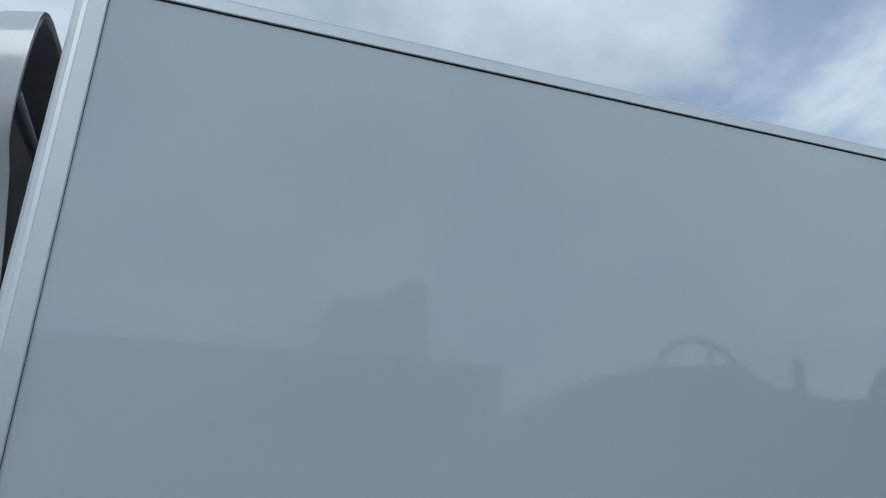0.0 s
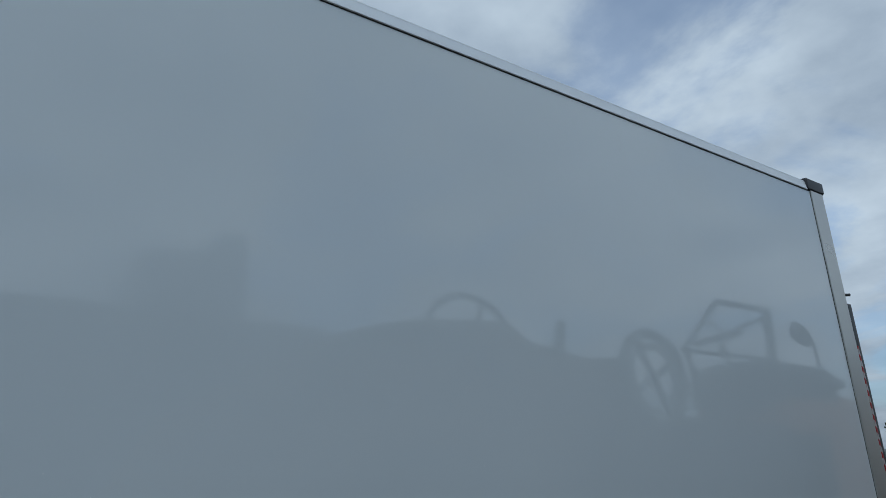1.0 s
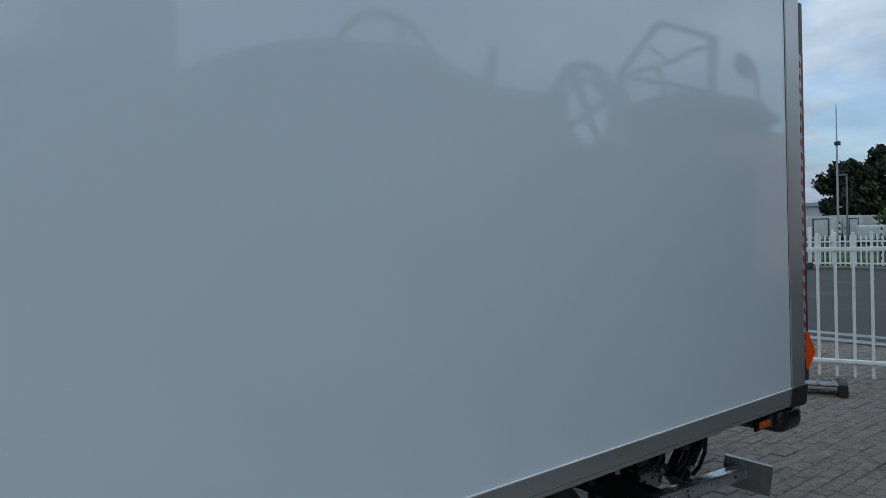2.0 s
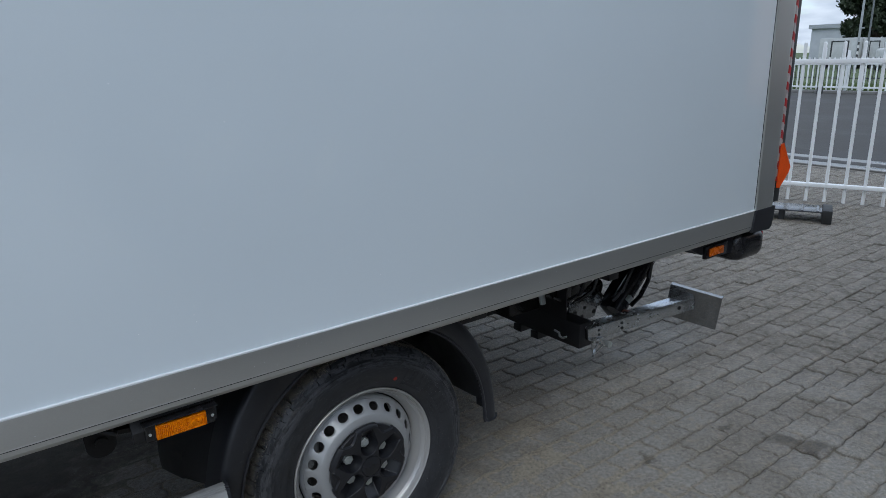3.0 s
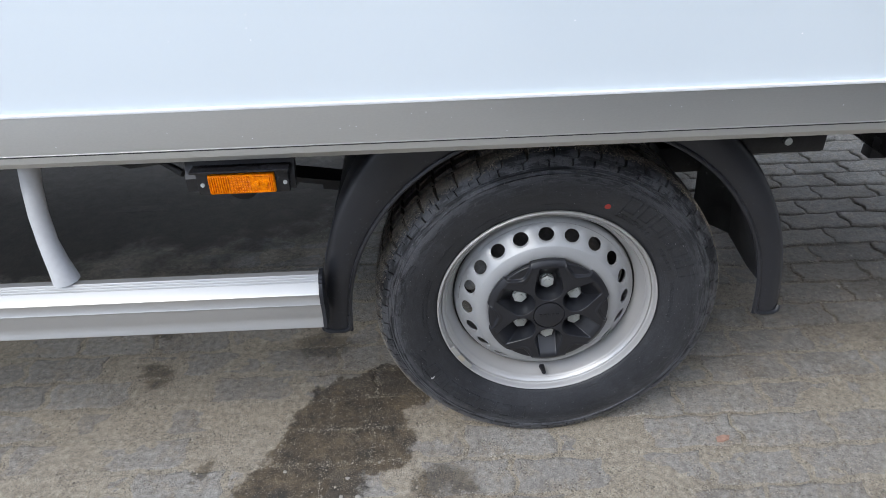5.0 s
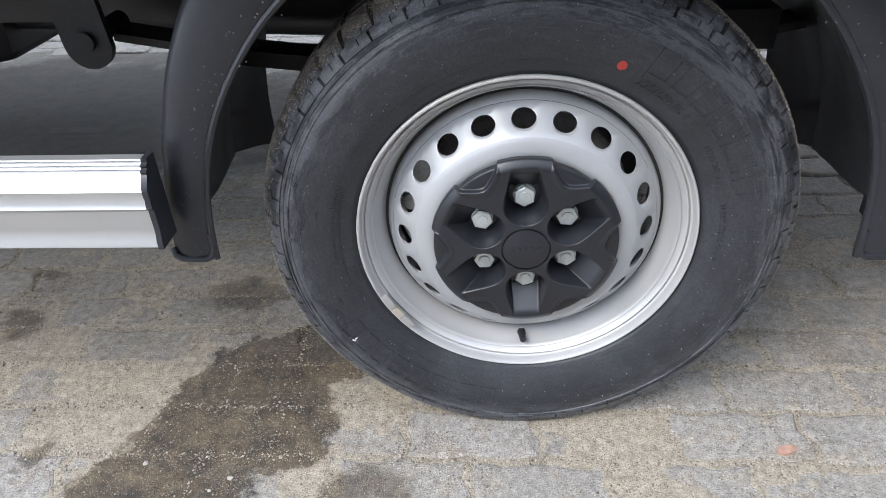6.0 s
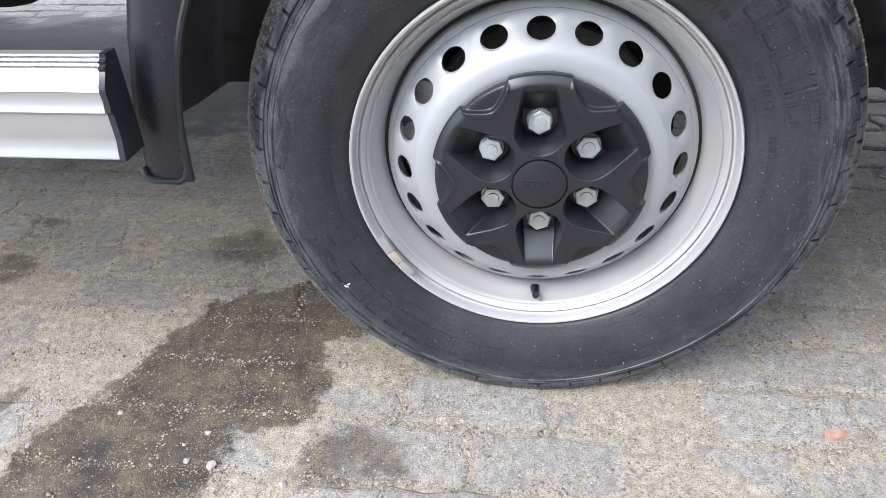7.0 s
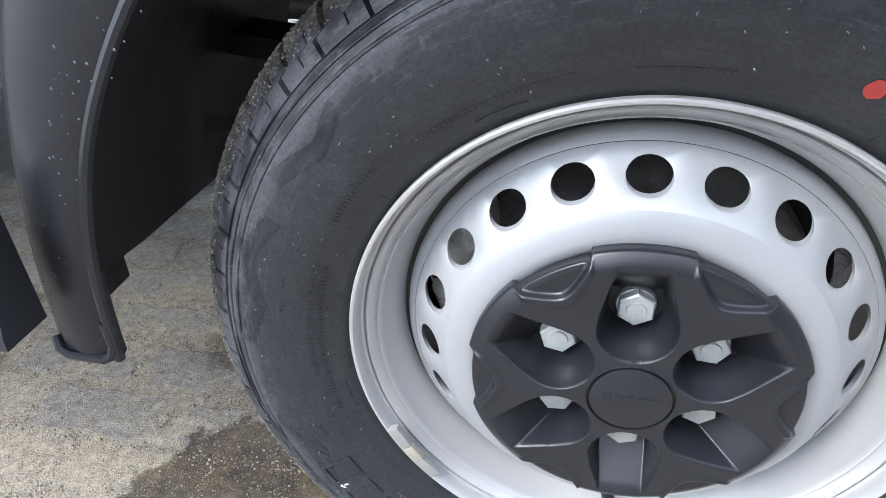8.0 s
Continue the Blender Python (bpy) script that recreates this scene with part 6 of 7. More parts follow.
def make_stopper():
    """Low black steel ramp lying on the pavers near the gate."""
    ob = thing("ground_ramp", (5.32, 1.19, 0), "low black steel ramp with a wet grey top on pavers", "ramp")
    ob.rotation_euler = (0, 0, radians(24))
    deck = part("deck", box(B(), -0.15, 0.15, 0.0, 0.95, 0.092, 0.104, 0.003), wet_steel, ob, "wet dark deck")
    for k in range(7):
        part("tread_bar", box(B(), -0.14, 0.14, 0.10 + 0.12 * k, 0.118 + 0.12 * k, 0.1042, 0.109, 0.001, seg=1), wet_steel, deck)
    part("end_block", box(B(), -0.155, 0.155, -0.005, 0.075, 0.0, 0.118, 0.012), rubber_seal, ob, "black end block")
    for y0 in (0.36, 0.66, 0.88):
        part("leg", box(B(), -0.10, 0.10, y0, y0 + 0.05, 0.0, 0.0915, 0.006), dark_metal, ob)


make_stopper()


def make_distance():
    mast = thing("camera_mast", (48.95, 18.87, 0), "tall grey mast with a small camera box, behind the fence", "mast")
    part("pole", rod(B(), (0, 0, 0), (0, 0, 6.9), 0.085, 0.06), pole_grey, mast)
    part("pole", rod(B(), (0, 0, 6.9), (0, 0, 10.0), 0.05, 0.03), pole_grey, mast)
    part("camera_box", box(B(), -0.12, 0.12, -0.22, 0.12, 7.15, 7.42, 0.03), dark_metal, mast, "dark camera box")
    part("bracket", box(B(), -0.05, 0.05, -0.26, 0.06, 2.80, 2.90, 0.02), pole_grey, mast)
    lamp = thing("street_lamp", (47.1, 17.55, 0), "grey street lamp with a short arm", "street lamp")
    part("pole", rod(B(), (0, 0, 0), (0, 0, 4.9), 0.07, 0.05), pole_dark, lamp)
    part("head", box(B(), -0.08, 0.08, -0.05, 0.50, 4.90, 4.99, 0.03), pole_dark, lamp)
    part("bracket", box(B(), -0.04, 0.04, -0.05, 0.22, 1.36, 1.46, 0.02), pole_dark, lamp)
    for x, y, w, h, d in ((60.0, 24.9, 2.9, 2.45, 7.0), (61.0, 22.6, 1.6, 2.4, 6.0)):
        c = thing("box_trailer", (x, y, 0), "white box trailer parked behind the fence", "trailer", "parked trailers")
        part("body", box(B(), 0, d, -w / 2, w / 2, 0.45, h, 0.04), trailer_white, c, "dirty white body")
        frame_bm = B()
        for y0, y1, z0, z1 in ((-w * 0.30, -w * 0.26, 0.6, h - 0.3), (w * 0.14, w * 0.18, 0.6, h - 0.3), (-w * 0.30, w * 0.18, h - 0.3, h - 0.22)):
            box(frame_bm, -0.03, -0.002, y0, y1, z0, z1, 0.008)
        part("door_frame", frame_bm, dark_metal, c, "dark door frame")
        for k in (-1, 1):
            part("wheel", rod(B(), (1.2, k * (w / 2 - 0.25), 0.45), (1.2, k * w / 2, 0.45), 0.45, seg=20), rubber_seal, c)
    house = thing("warehouse", (95, 38, 0), "low grey warehouse far behind the trailers", "building")
    part("wall", box(B(), 0, 30, -9, 5.5, 0, 4.3), warehouse_grey, house, "pale grey cladding")
    part("roof", box(B(), -0.3, 30.3, -9.3, 5.8, 4.3, 4.8), pole_grey, house)
    van = thing("van", (52.5, 18.6, 0), "small white van parked behind the fence", "van")
    part("body", box(B(), 0, 3.0, -0.55, 0.55, 0.35, 1.55, 0.22, seg=4), trailer_white, van)
    for sx in (0.6, 2.4):
        for sy in (-0.55, 0.41):
            part("wheel", rod(B(), (sx, sy, 0.3), (sx, sy + 0.14, 0.3), 0.3, seg=20), rubber_seal, van)


warehouse_grey = surface("pale_cladding", (0.22, 0.24, 0.26), 0.5, vary=0.08, scale=0.3)
make_distance()


def make_tree(at, height, spread, trunk_h, leaf, count, seed, label, size=0.25):
    rnd = random.Random(seed)
    tree = thing("tree", at, label, "tree", "trees behind the fence")
    bm = B()
    sweep(bm, [(0, 0, 0), (0.1, 0.05, trunk_h), (0.2, -0.1, height * 0.6)], [0.35, 0.28, 0.1], 10)
    for k in range(7):
        a = 2 * math.pi * k / 7 + rnd.random()
        e = (spread * 0.7 * math.cos(a), spread * 0.7 * math.sin(a), height * (0.5 + 0.3 * rnd.random()))
        sweep(bm, [(0.1, 0, trunk_h), (e[0] * 0.5, e[1] * 0.5, e[2] * 0.75), e], [0.16, 0.1, 0.03], 7)
    part("trunk", bm, bark, tree)
    # clumps set at uneven places in the crown, each a cloud of small leaves
    clumps = []
    for _ in range(46):
        u, a = rnd.random(), rnd.random() * 2 * math.pi
        z = trunk_h * 0.55 + (height - trunk_h * 0.55) * u
        w = spread * math.sin(math.pi * (0.12 + 0.80 * u)) ** 0.7
        q = w * (0.55 + 0.45 * rnd.random())
        clumps.append((q * math.cos(a), q * math.sin(a), z, spread * (0.16 + 0.16 * rnd.random())))
    verts, faces = [], []
    for k in range(count):
        cx, cy, cz, cr = clumps[k % len(clumps)]
        d = Vector((rnd.gauss(0, 1), rnd.gauss(0, 1), rnd.gauss(0, 0.8))).normalized() * cr * rnd.random() ** 0.4
        n = Vector((rnd.gauss(0, 1), rnd.gauss(0, 1), rnd.gauss(0.6, 1))).normalized()
        t = n.orthogonal().normalized()
        s = n.cross(t)
        h = size * (0.5 + rnd.random())
        c = Vector((cx, cy, cz)) + d
        i = len(verts)
        verts += [c + t * h, c + s * h * 0.45, c - t * h, c - s * h * 0.45]
        faces.append((i, i + 1, i + 2, i + 3))
    raw("crown", [tuple(v) for v in verts], faces, leaf, tree, "dense leafy crown")


make_tree((71, 26.2, 0), 7.6, 3.3, 2.6, leaf_dark, 12000, 3, "dark green broad-leaved tree behind the fence")
make_tree((73, 23.6, 0), 8.4, 3.6, 2.4, leaf_dark, 12000, 4, "dark green broad-leaved tree behind the fence")
make_tree((74, 19.8, 0), 7.9, 4.0, 2.4, leaf_dark, 12000, 5, "dark green broad-leaved tree behind the fence")
make_tree((60, 17.6, 0), 3.2, 2.4, 0.5, leaf_light, 5000, 6, "lighter green shrub behind the fence", 0.2)
make_tree((76, 14.5, 0), 8.0, 4.0, 2.4, leaf_dark, 12000, 7, "dark green broad-leaved tree behind the fence")


def make_grass():
    rnd = random.Random(11)
    v, f = [], []
    for _ in range(9000):
        x, y = 25.6 + 5 * rnd.random() ** 1.5, -4 + 22 * rnd.random()
        h, a = 0.08 + 0.16 * rnd.random(), rnd.random() * math.pi
        dx, dy = 0.03 * math.cos(a), 0.03 * math.sin(a)
        i = len(v)
        v += [(x - dx, y - dy, -0.02), (x + dx, y + dy, -0.02), (x + rnd.gauss(0, 0.04), y + rnd.gauss(0, 0.04), h)]
        f.append((i, i + 1, i + 2))
    tagged(raw("grass", v, f, leaf_light, label="rough grass verge along the far fence", kind="stuff"), category="grass")


make_grass()

# ---- behind the camera: tractors and a shed, seen as reflections in the panel ----


def big_wheel(parent, x, y, z, r, w, spokes=True):
    bm = B()
    n = 48
    prof = [(r * 0.62, -w / 2), (r * 0.9, -w / 2), (r, -w * 0.35), (r, w * 0.35), (r * 0.9, w / 2), (r * 0.62, w / 2)]
    turned(bm, prof, n, True)
    for k in range(22):
        a = 2 * math.pi * k / 22
        got = bmesh.ops.create_cube(bm, size=1.0)["verts"]
        bmesh.ops.transform(bm, matrix=pose(0, 0, 0, 0, -math.degrees(a), 0) @ Matrix.Translation((r, 0, 0)) @ pose(0, 0, 0, 25 if k % 2 else -25, 0, 0) @ Matrix.Diagonal((0.07, w * 0.9, 0.06, 1)), verts=got)
    shift(bm, (x, y, z))
    t = part("wheel", bm, rubber_seal, parent, "black ribbed tractor tyre")
    bm = turned(B(), [(r * 0.55, -0.05), (r * 0.62, -0.07), (r * 0.62, 0.07), (r * 0.55, 0.05)], n, True)
    for k in range(5):
        a = 2 * math.pi * k / 5
        rod(bm, (0, 0, 0), (r * 0.57 * math.cos(a), 0, r * 0.57 * math.sin(a)), 0.05, seg=8)
    rod(bm, (0, -0.1, 0), (0, 0.1, 0), r * 0.16)
    shift(bm, (x, y, z))
    part("rim", bm, tractor_dark, t)


def make_open_tractor():
    """Large tractor with an open frame over the seat."""
    o = Vector((4.0, -2.0, 0))
    t = thing("tractor", o, "large dusty tractor with an open roll frame and mirror", "tractor", "parked tractors")
    def p(name, bm, mat, label=""):
        shift(bm, -o)
        return part(name, bm, mat, t, label)
    # far rear wheel, hood, frame
    bm = B()
    for rad, tube in ((0.46, 0.055), (0.33, 0.03)):
        sweep(bm, [(3.66 + rad * math.cos(a), -2.8, 2.74 + rad * math.sin(a)) for a in (2 * math.pi * k / 40 for k in range(40))], tube, 10, True)
    for k in range(4):
        a = 0.5 + k * math.pi / 2
        rod(bm, (3.66, -2.8, 2.74), (3.66 + 0.46 * math.cos(a), -2.8, 2.74 + 0.46 * math.sin(a)), 0.035, seg=8)
    p("ring_wheel", bm, tractor_dark, "open spoked ring wheel")
    for x, y, r in ((3.0, -2.9, 0.95), (3.0, -1.45, 0.85), (5.0, -2.5, 0.62), (5.0, -1.45, 0.62)):
        big_wheel(t, x - o.x, y - o.y, r, r, 0.42)
    bm = box(B(), 3.45, 5.15, -2.25, -1.4, 1.0, 2.46, 0.18, seg=4)
    p("hood", bm, tractor_red, "red-brown hood")
    bm = box(B(), 3.30, 4.55, -2.2, -1.4, 2.30, 2.72, 0.2, seg=5)
    p("dashboard", bm, tractor_dark, "dark rounded dash")
    p("chassis", box(B(), 2.2, 4.2, -2.5, -1.4, 0.75, 2.2, 0.1), tractor_dark, "dark chassis")
    frame_pts = [(2.64, -1.65, 2.74), (3.07, -1.60, 3.17), (3.12, -1.60, 3.19), (3.90, -1.68, 3.24), (3.95, -1.68, 3.2), (3.92, -1.68, 2.72)]
    p("roll_frame", sweep(B(), frame_pts, 0.028, 10), tractor_dark, "dark tube frame")
    p("roll_frame", sweep(B(), [(2.64, -1.65, 2.74), (3.35, -1.66, 2.76), (3.95, -1.68, 2.76)], 0.022, 8), tractor_dark)
    p("roll_frame", sweep(B(), [(2.67, -1.65, 2.72), (2.80, -1.65, 2.40)], 0.026, 8), tractor_dark)
    p("post", rod(B(), (4.03, -1.70, 3.26), (3.98, -1.70, 2.60), 0.035), tractor_dark)
    p("roll_frame", sweep(B(), [(3.05, -1.66, 3.02), (3.3, -1.66, 2.92), (3.55, -1.66, 3.05), (3.9, -1.68, 3.14)], 0.016, 8), tractor_dark)
    bm = B()
    sweep(bm, [(3.27 + 0.2 * math.cos(a), -1.75 + 0.2 * math.sin(a), 2.92 + 0.06 * math.cos(a)) for a in (2 * math.pi * k / 28 for k in range(28))], 0.018, 8, True)
    rod(bm, (3.27, -1.75, 2.92), (3.42, -1.75, 2.62), 0.025)
    p("steering_wheel", bm, tractor_dark)
    bm = box(B(), 4.40, 4.68, -1.74, -1.66, 2.98, 3.16, 0.05, pose(0, 0, 0, 0, 20, 0), 4)
    m = p("mirror", bm, tractor_dark, "dark oval mirror")
    p("mirror_arm", sweep(B(), [(4.66, -1.7, 3.05), (4.76, -1.7, 3.0), (4.78, -1.7, 2.62)], 0.018, 8), tractor_dark)
    p("work_lamp", box(B(), 4.82, 5.02, -1.75, -1.6, 2.56, 2.66, 0.03), tractor_dark)


make_open_tractor()


def make_long_machine():
    """Second machine: long dark body, hoop and exhaust."""
    o = Vector((1.6, -3.4, 0))
    t = thing("tractor", o, "dark old tractor with a hoop over the seat and upright exhaust", "tractor", "parked tractors")
    def p(name, bm, mat, label=""):
        shift(bm, -o)
        return part(name, bm, mat, t, label)
    for x, y, r in ((0.9, -4.1, 1.0), (0.9, -2.75, 1.0), (3.0, -4.0, 0.7), (3.0, -2.9, 0.7)):
        big_wheel(t, x - o.x, y - o.y, r, r, 0.4)
    hood = [(-1.3, 1.6), (-0.93, 2.23), (-0.15, 2.70), (0.25, 2.90), (0.55, 3.00), (1.05, 3.10), (1.95, 3.18), (2.25, 2.98), (2.45, 3.02), (2.8, 2.92), (3.4, 2.95), (3.6, 2.7), (3.7, 1.4), (2.4, 1.0), (-0.9, 1.0)]
    bm = extrude_along(B(), hood, "y", -3.55, -2.95)
    bmesh.ops.bevel(bm, geom=bm.edges[:], offset=0.05, segments=2, affect="EDGES")
    p("body", bm, tractor_body, "long faded body")
    p("mudguard", sweep(B(), [(-0.15, -2.75, 2.3), (0.15, -2.75, 2.75), (0.6, -2.75, 2.92), (1.2, -2.75, 2.9), (1.7, -2.75, 2.6)], 0.06, 10), tractor_dark)
    hoop = [(1.05, -3.0, 3.05), (1.12, -3.0, 3.2), (1.28, -3.0, 3.32), (1.46, -3.0, 3.37), (1.66, -3.0, 3.34), (1.82, -3.0, 3.26), (1.95, -3.0, 3.1)]
    p("hoop", sweep(B(), hoop, 0.03, 10), tractor_dark)
    p("hoop", sweep(B(), [(1.66, -3.0, 3.34), (1.60, -3.0, 3.1)], 0.025, 8), tractor_dark)
    p("exhaust", rod(B(), (2.58, -3.0, 2.95), (2.62, -3.0, 3.25), 0.05), tractor_dark)


make_long_machine()


def make_shed():
    s = thing("shed", (-6, -36, 0), "long dark warehouse with a higher block, across the yard", "building")
    part("wall", box(B(), -30, 17.0, -10, 8, 0, 8.7), warehouse_wall, s, "dark cladding")
    part("roof", box(B(), -30.2, 17.2, -10.2, 8.2, 8.7, 9.0), dark_metal, s)
    part("tower", box(B(), 8.9, 13.4, -8, 7.5, 9.0, 12.0), pale_cladding, s, "higher block of pale cladding")
    part("stair_tower", box(B(), 12.0, 13.4, 2.0, 7.2, 12.0, 13.3), pale_cladding, s, "narrow stair tower")


make_shed()

# ---- pavers, joint sand and grit ----
PX, PY = 0.204, 0.0985


def paver_outline(grow=0.0):
    """An interlocking block: long sides in a shallow zigzag, short sides in an S."""
    a, hx, hy, w = 0.0035, PX / 2 - 0.002 + grow, PY / 2 - 0.002 + grow, 0.0075
    q = PX / 4
    return [(-hx, -hy + a), (-q, -hy - a), (0, -hy + a), (q, -hy - a), (hx, -hy + a), (hx + w, -hy * 0.35), (hx - w, hy * 0.35), (hx, hy + a), (q, hy - a), (0, hy + a), (-q, hy - a), (-hx, hy + a), (-hx - w, hy * 0.35), (-hx + w, -hy * 0.35)]


TOP, MID, RIM = paver_outline(-0.011), paver_outline(-0.005), paver_outline(0.0)


def paver_mesh():
    v = [(x, y, 0.0008) for x, y in TOP] + [(x, y, -0.0006) for x, y in MID] + [(x, y, -0.0050) for x, y in RIM] + [(x, y, -0.03) for x, y in RIM]
    n = len(TOP)
    f = [tuple(range(n))] + [(i, n + i, n + (i + 1) % n, (i + 1) % n) for i in range(n)] + [(k * n + i, k * n + n + i, k * n + n + (i + 1) % n, k * n + (i + 1) % n) for k in (1, 2) for i in range(n)]
    return v, f


def sand_height(x, y):
    """How high the sand lies between and over the pavers."""
    p = Vector((x, y, 0))
    cover = 0.6 * noise.noise(p * 3.1) + 0.45 * noise.noise(p * 9.0 + Vector((5, 1, 0)))
    near = ease((1.5 - x) / 0.9) * ease((x + 2.2) / 0.5) * ease((1.2 - y) / 0.7)
    heap = ease((-0.05 - x) / 0.4) * ease((0.5 - y) / 0.5)
    h = -0.0068 + 0.0057 * near + (0.0014 * heap + 0.0060 * cover) * near
    return h + 0.0010 * noise.noise(p * 45) + 0.0005 * noise.noise(p * 120)


def make_pavement():
    # the bed: fine near the truck's wheel, coarse elsewhere
    x0, x1, y0, y1, st = -1.7, 1.5, -0.7, 0.95, 0.009
    nx, ny = int((x1 - x0) / st), int((y1 - y0) / st)
    v = [(x0 + i * st, y0 + j * st, sand_height(x0 + i * st, y0 + j * st)) for j in range(ny) for i in range(nx)]
    f = [(j * nx + i, j * nx + i + 1, (j + 1) * nx + i + 1, (j + 1) * nx + i) for j in range(ny - 1) for i in range(nx - 1)]
    bed = raw("pavement", v, f, sand_mat, label="zigzag concrete block paving with sandy joints and wet stains", kind="structure", smooth=True)
    tagged(bed, category="pavement")
    st = 0.16
    xs, ys = np.arange(-6.0, 8.34, st), np.arange(-4.5, 6.5, st)
    v = [(float(x), float(y), -0.0085 + 0.0100 * ease(1.6 - 1.2 * math.hypot((x + 1.75) / 1.55, (y - 1.4) / 0.78)) + 0.002 * ease((2.0 - x) / 1.0)) for y in ys for x in xs]
    nx = len(xs)
    f = [(j * nx + i, j * nx + i + 1, (j + 1) * nx + i + 1, (j + 1) * nx + i) for j in range(len(ys) - 1) for i in range(nx - 1)]
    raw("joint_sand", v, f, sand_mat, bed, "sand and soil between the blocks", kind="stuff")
    rnd = random.Random(5)
    pv, pf = paver_mesh()
    me = bpy.data.meshes.new("paver")
    me.from_pydata(pv, [], pf)
    me.update()
    me.materials.append(paver_mat)
    spots = []
    for j in range(int(-4.4 / PY), int(6.4 / PY)):
        for i in range(int(-5.9 / PX), int(8.2 / PX)):
            x = i * PX + (PX / 2 if j % 2 else 0) + 0.03
            y = j * PY + 0.012
            if x > 8.2 or (x > 6.4 and (y < -0.4 or y > 5)):
                continue
            spots.append((x, y))
    near = sorted(spots, key=lambda s: math.hypot(s[0] * 0.8, (s[1] - 0.05) * 1.3))
    single, rest = near[:300], near[300:]
    for x, y in single:
        o = new("paver", me)
        o.parent = bed
        o.location = (x + rnd.gauss(0, 0.0012), y + rnd.gauss(0, 0.0012), rnd.gauss(-0.001, 0.0013))
        o.rotation_euler = (rnd.gauss(0, 0.011), rnd.gauss(0, 0.008), rnd.gauss(0, 0.009))
    base = np.array(pv)
    verts, faces, n = [], [], len(pv)
    for k, (x, y) in enumerate(rest):
        tx, ty, tz = rnd.gauss(0, 0.017), rnd.gauss(0, 0.012), rnd.gauss(0, 0.014)
        q = base.copy()
        q[:, 0], q[:, 1] = base[:, 0] - tz * base[:, 1], base[:, 1] + tz * base[:, 0]
        q[:, 2] += tx * q[:, 1] + ty * q[:, 0] + rnd.gauss(-0.001, 0.002)
        q[:, 0] += x + rnd.gauss(0, 0.0015)
        q[:, 1] += y + rnd.gauss(0, 0.0015)
        verts.append(q)
        faces += [tuple(i + k * n for i in t) for t in pf]
    raw("pavers", np.concatenate(verts).tolist(), faces, paver_mat, bed, "further paving blocks", kind="stuff")


make_pavement()


def make_grit():
    rnd = random.Random(9)
    v, f = [], []
    for g in range(100000):
        if g % 5 < 3:
            # along the joints
            j = rnd.randrange(-6, 9)
            x = rnd.uniform(-1.5, 1.4)
            if rnd.random() < 0.7:
                y = (j + 0.5) * PY + 0.012 + rnd.gauss(0, 0.0042)
            else:
                i = rnd.randrange(-7, 7)
                x = (i + 0.5) * PX + (PX / 2 if j % 2 else 0) + 0.03 + rnd.gauss(0, 0.0042)
                y = (j + rnd.uniform(-0.5, 0.5)) * PY + 0.012
        else:
            x, y = rnd.uniform(-1.5, 1.4), rnd.uniform(-0.65, 0.85)
            if noise.noise(Vector((x * 4, y * 4, 3))) + 0.5 * noise.noise(Vector((x * 13, y * 13, 7))) < rnd.uniform(-0.6, 0.3):
                continue
        if g % 7 == 0:
            # thinly strewn further along the truck
            x, y = rnd.uniform(1.2, 2.9), rnd.uniform(-0.65, 1.1)
        r = 0.0006 + 0.0014 * rnd.random() ** 2 + (0.0018 * rnd.random() if g % 23 == 0 else 0) + (0.0011 * rnd.random() if g % 6 == 1 else 0)
        z = max(0.0, sand_height(x, y)) + r * 0.3
        i = len(v)
        a = rnd.random() * 3
        c, s = math.cos(a) * r, math.sin(a) * r
        v += [(x + c, y + s, z), (x - s, y + c, z), (x - c, y - s, z), (x + s, y - c, z), (x, y, z + r * (0.6 + 0.6 * rnd.random()))]
        f += [(i, i + 1, i + 4), (i + 1, i + 2, i + 4), (i + 2, i + 3, i + 4), (i + 3, i, i + 4)]
    tagged(raw("grit", v, f, grit_mat, label="loose grit scattered over the paving", kind="stuff"), category="grit")


make_grit()


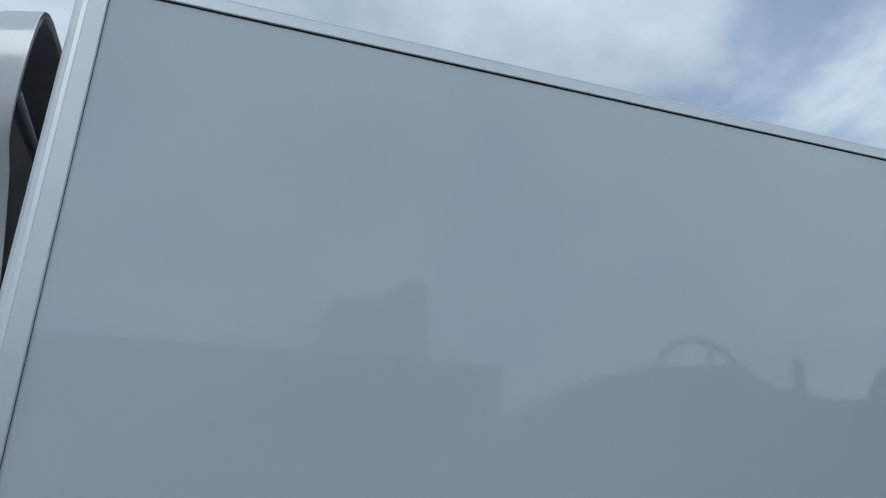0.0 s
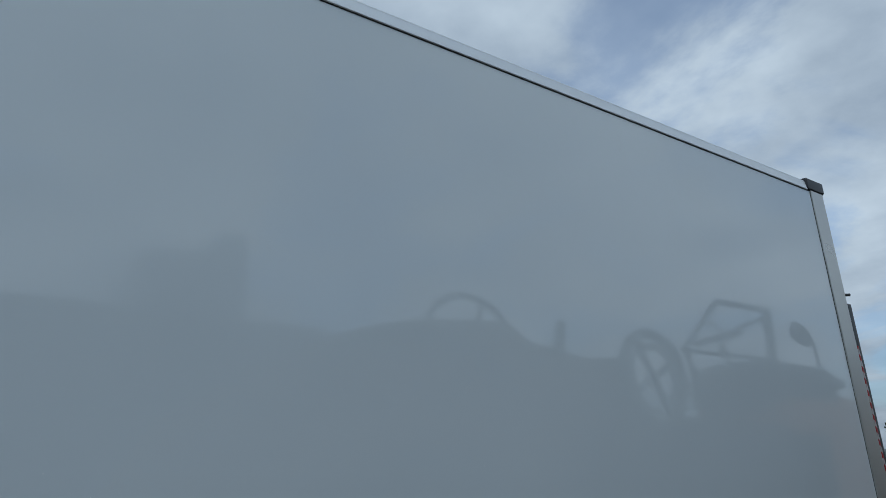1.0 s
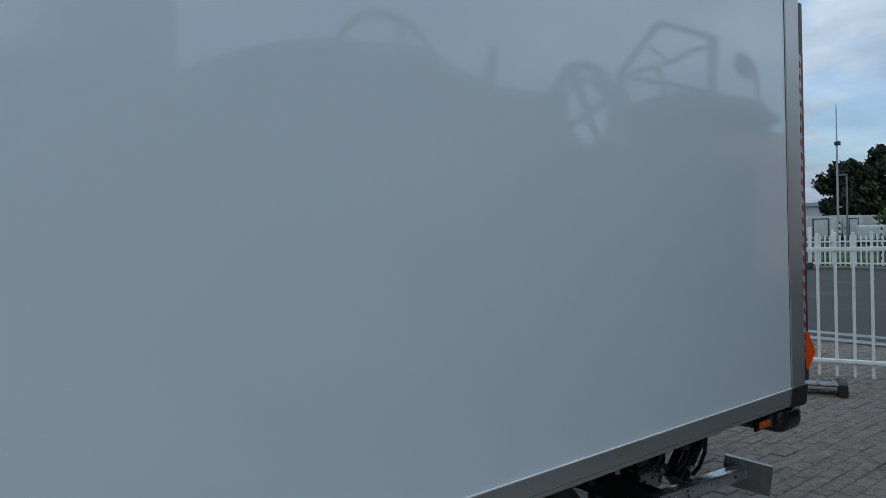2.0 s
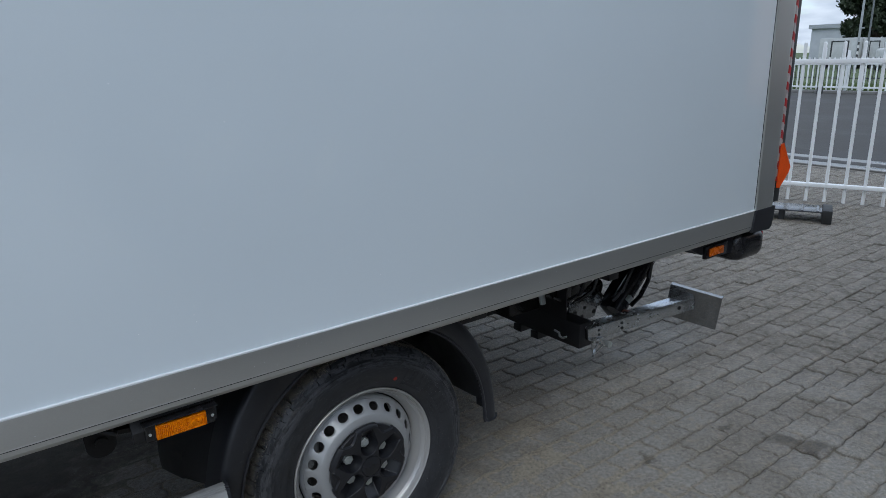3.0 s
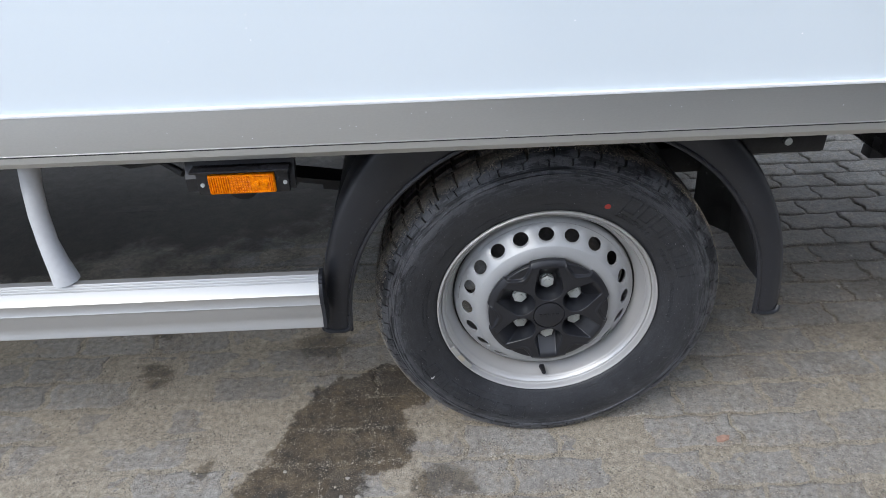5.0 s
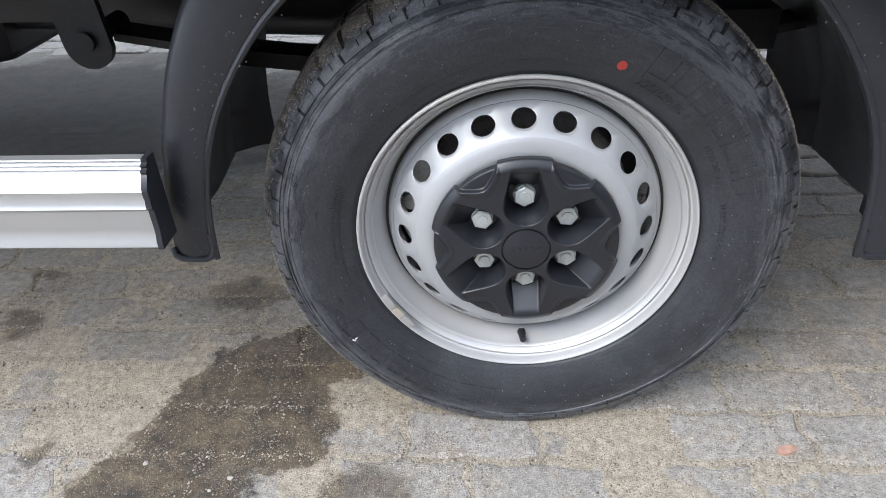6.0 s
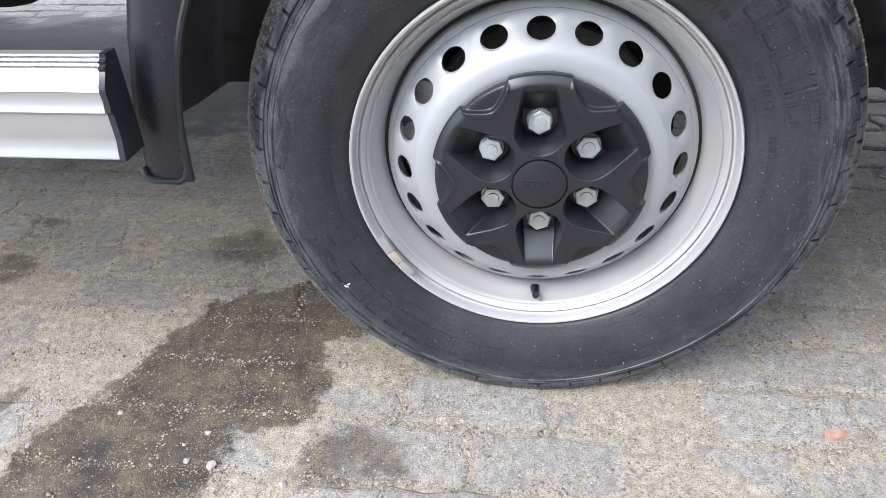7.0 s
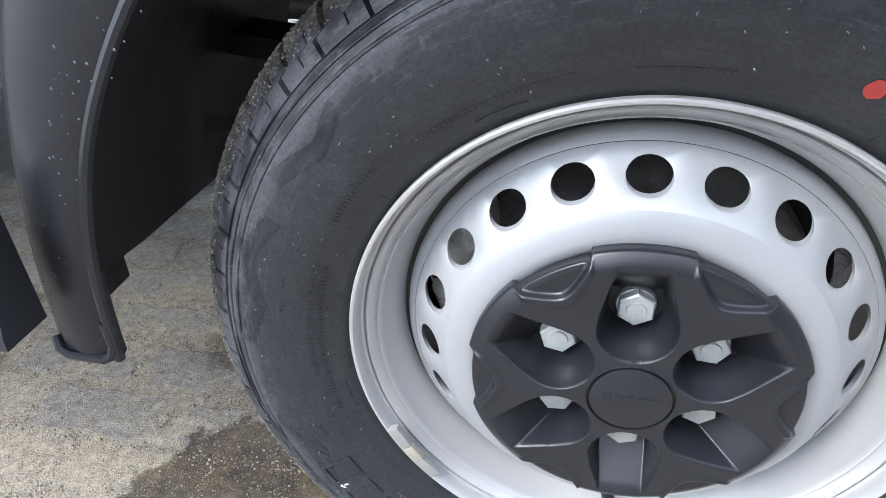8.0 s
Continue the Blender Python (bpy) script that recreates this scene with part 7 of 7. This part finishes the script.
def make_pebbles():
    rnd = random.Random(21)
    spots = [(-0.562, 0.044, 0.0065), (-0.425, 0.02, 0.007), (-0.40, -0.03, 0.011), (-0.435, -0.025, 0.008), (-0.30, -0.05, 0.009), (-0.66, -0.02, 0.006), (0.07, -0.03, 0.005), (-0.78, 0.06, 0.007),
             (1.33, 0.28, 0.009), (0.93, 0.62, 0.010), (1.02, 0.57, 0.010), (-0.68, 0.40, 0.006), (-0.36, 0.06, 0.005), (0.30, -0.09, 0.005)]
    for x, y, r in spots:
        bm = B()
        r *= 0.68
        bmesh.ops.create_icosphere(bm, subdivisions=1, radius=r)
        for q in bm.verts:
            q.co *= 1 + 0.5 * noise.noise(q.co / r * 0.8 + Vector((x * 50, y * 50, 0)))
            q.co.z *= 0.6
        ob = part("pebble", bm, stone_pale if r < 0.0095 or x < 0 else dark_metal, None, "small pale stone lying on the paving")
        ob.location, ob.rotation_euler = (x, y, max(0, sand_height(x, y)) + r * 0.3), (0, 0, rnd.random() * 6)
        tagged(ob, category="stone", group="loose stones")
    bm = plate(B(), [(-0.016, -0.004), (-0.006, -0.008), (0.012, -0.005), (0.018, 0.003), (0.004, 0.008), (-0.012, 0.006)], Matrix.Identity(4), 0.005)
    ob = part("brick_chip", bm, brick_red, None, "chip of orange-red brick on the paving", 0)
    ob.location = (0.394, 0.083, 0.0005)
    ob.rotation_euler = (0, 0, 0.2)
    tagged(ob, category="stone")


make_pebbles()


def make_droplets():
    """Rain drops standing on the wheel arch and rail."""
    rnd = random.Random(31)
    v, f = [], []

    def drop(c, nrm, r):
        n = Vector(nrm)
        t = n.orthogonal().normalized()
        s = n.cross(t)
        i = len(v)
        for k in range(6):
            a = k * math.pi / 3
            v.append(tuple(Vector(c) + r * (math.cos(a) * t + math.sin(a) * s)))
        v.append(tuple(Vector(c) + n * r * 0.6))
        for k in range(6):
            f.append((i + k, i + (k + 1) % 6, i + 6))
    for _ in range(150):
        drop((rnd.uniform(-2.2, 1.65), -0.0004, 0.86 + 1.3 * rnd.random() ** 1.5), (0, -1, 0), rnd.uniform(0.0006, 0.0014))
    for _ in range(50):
        drop((rnd.uniform(-1.2, 1.65), -0.0058, rnd.uniform(0.78, 0.825)), (0, -1, 0), rnd.uniform(0.0006, 0.0011))
    for _ in range(26):
        drop((rnd.uniform(-1.6, 1.5), 0.016, 0.7462), (0, 0, -1), rnd.uniform(0.0012, 0.0026))
    tagged(raw("water_spots", v, f, spot_mat, label="pale water spots on the white panel and rail", kind="stuff", smooth=True), category="water drops")
    v, f = [], []
    for _ in range(170):
        a = rnd.uniform(100, 178) if rnd.random() < 0.7 else rnd.uniform(2, 60)
        r = rnd.uniform(0.395, 0.43)
        x, z = r * math.cos(radians(a)), AXLE_Z + r * math.sin(radians(a))
        if z < 0.735:
            drop((x, 0.0755, z), (0, -1, 0), rnd.uniform(0.0005, 0.0012))
    tagged(raw("water_drops", v, f, water, label="scattered rain drops on the arch, rail and panel", kind="stuff", smooth=True), category="water drops")


make_droplets()
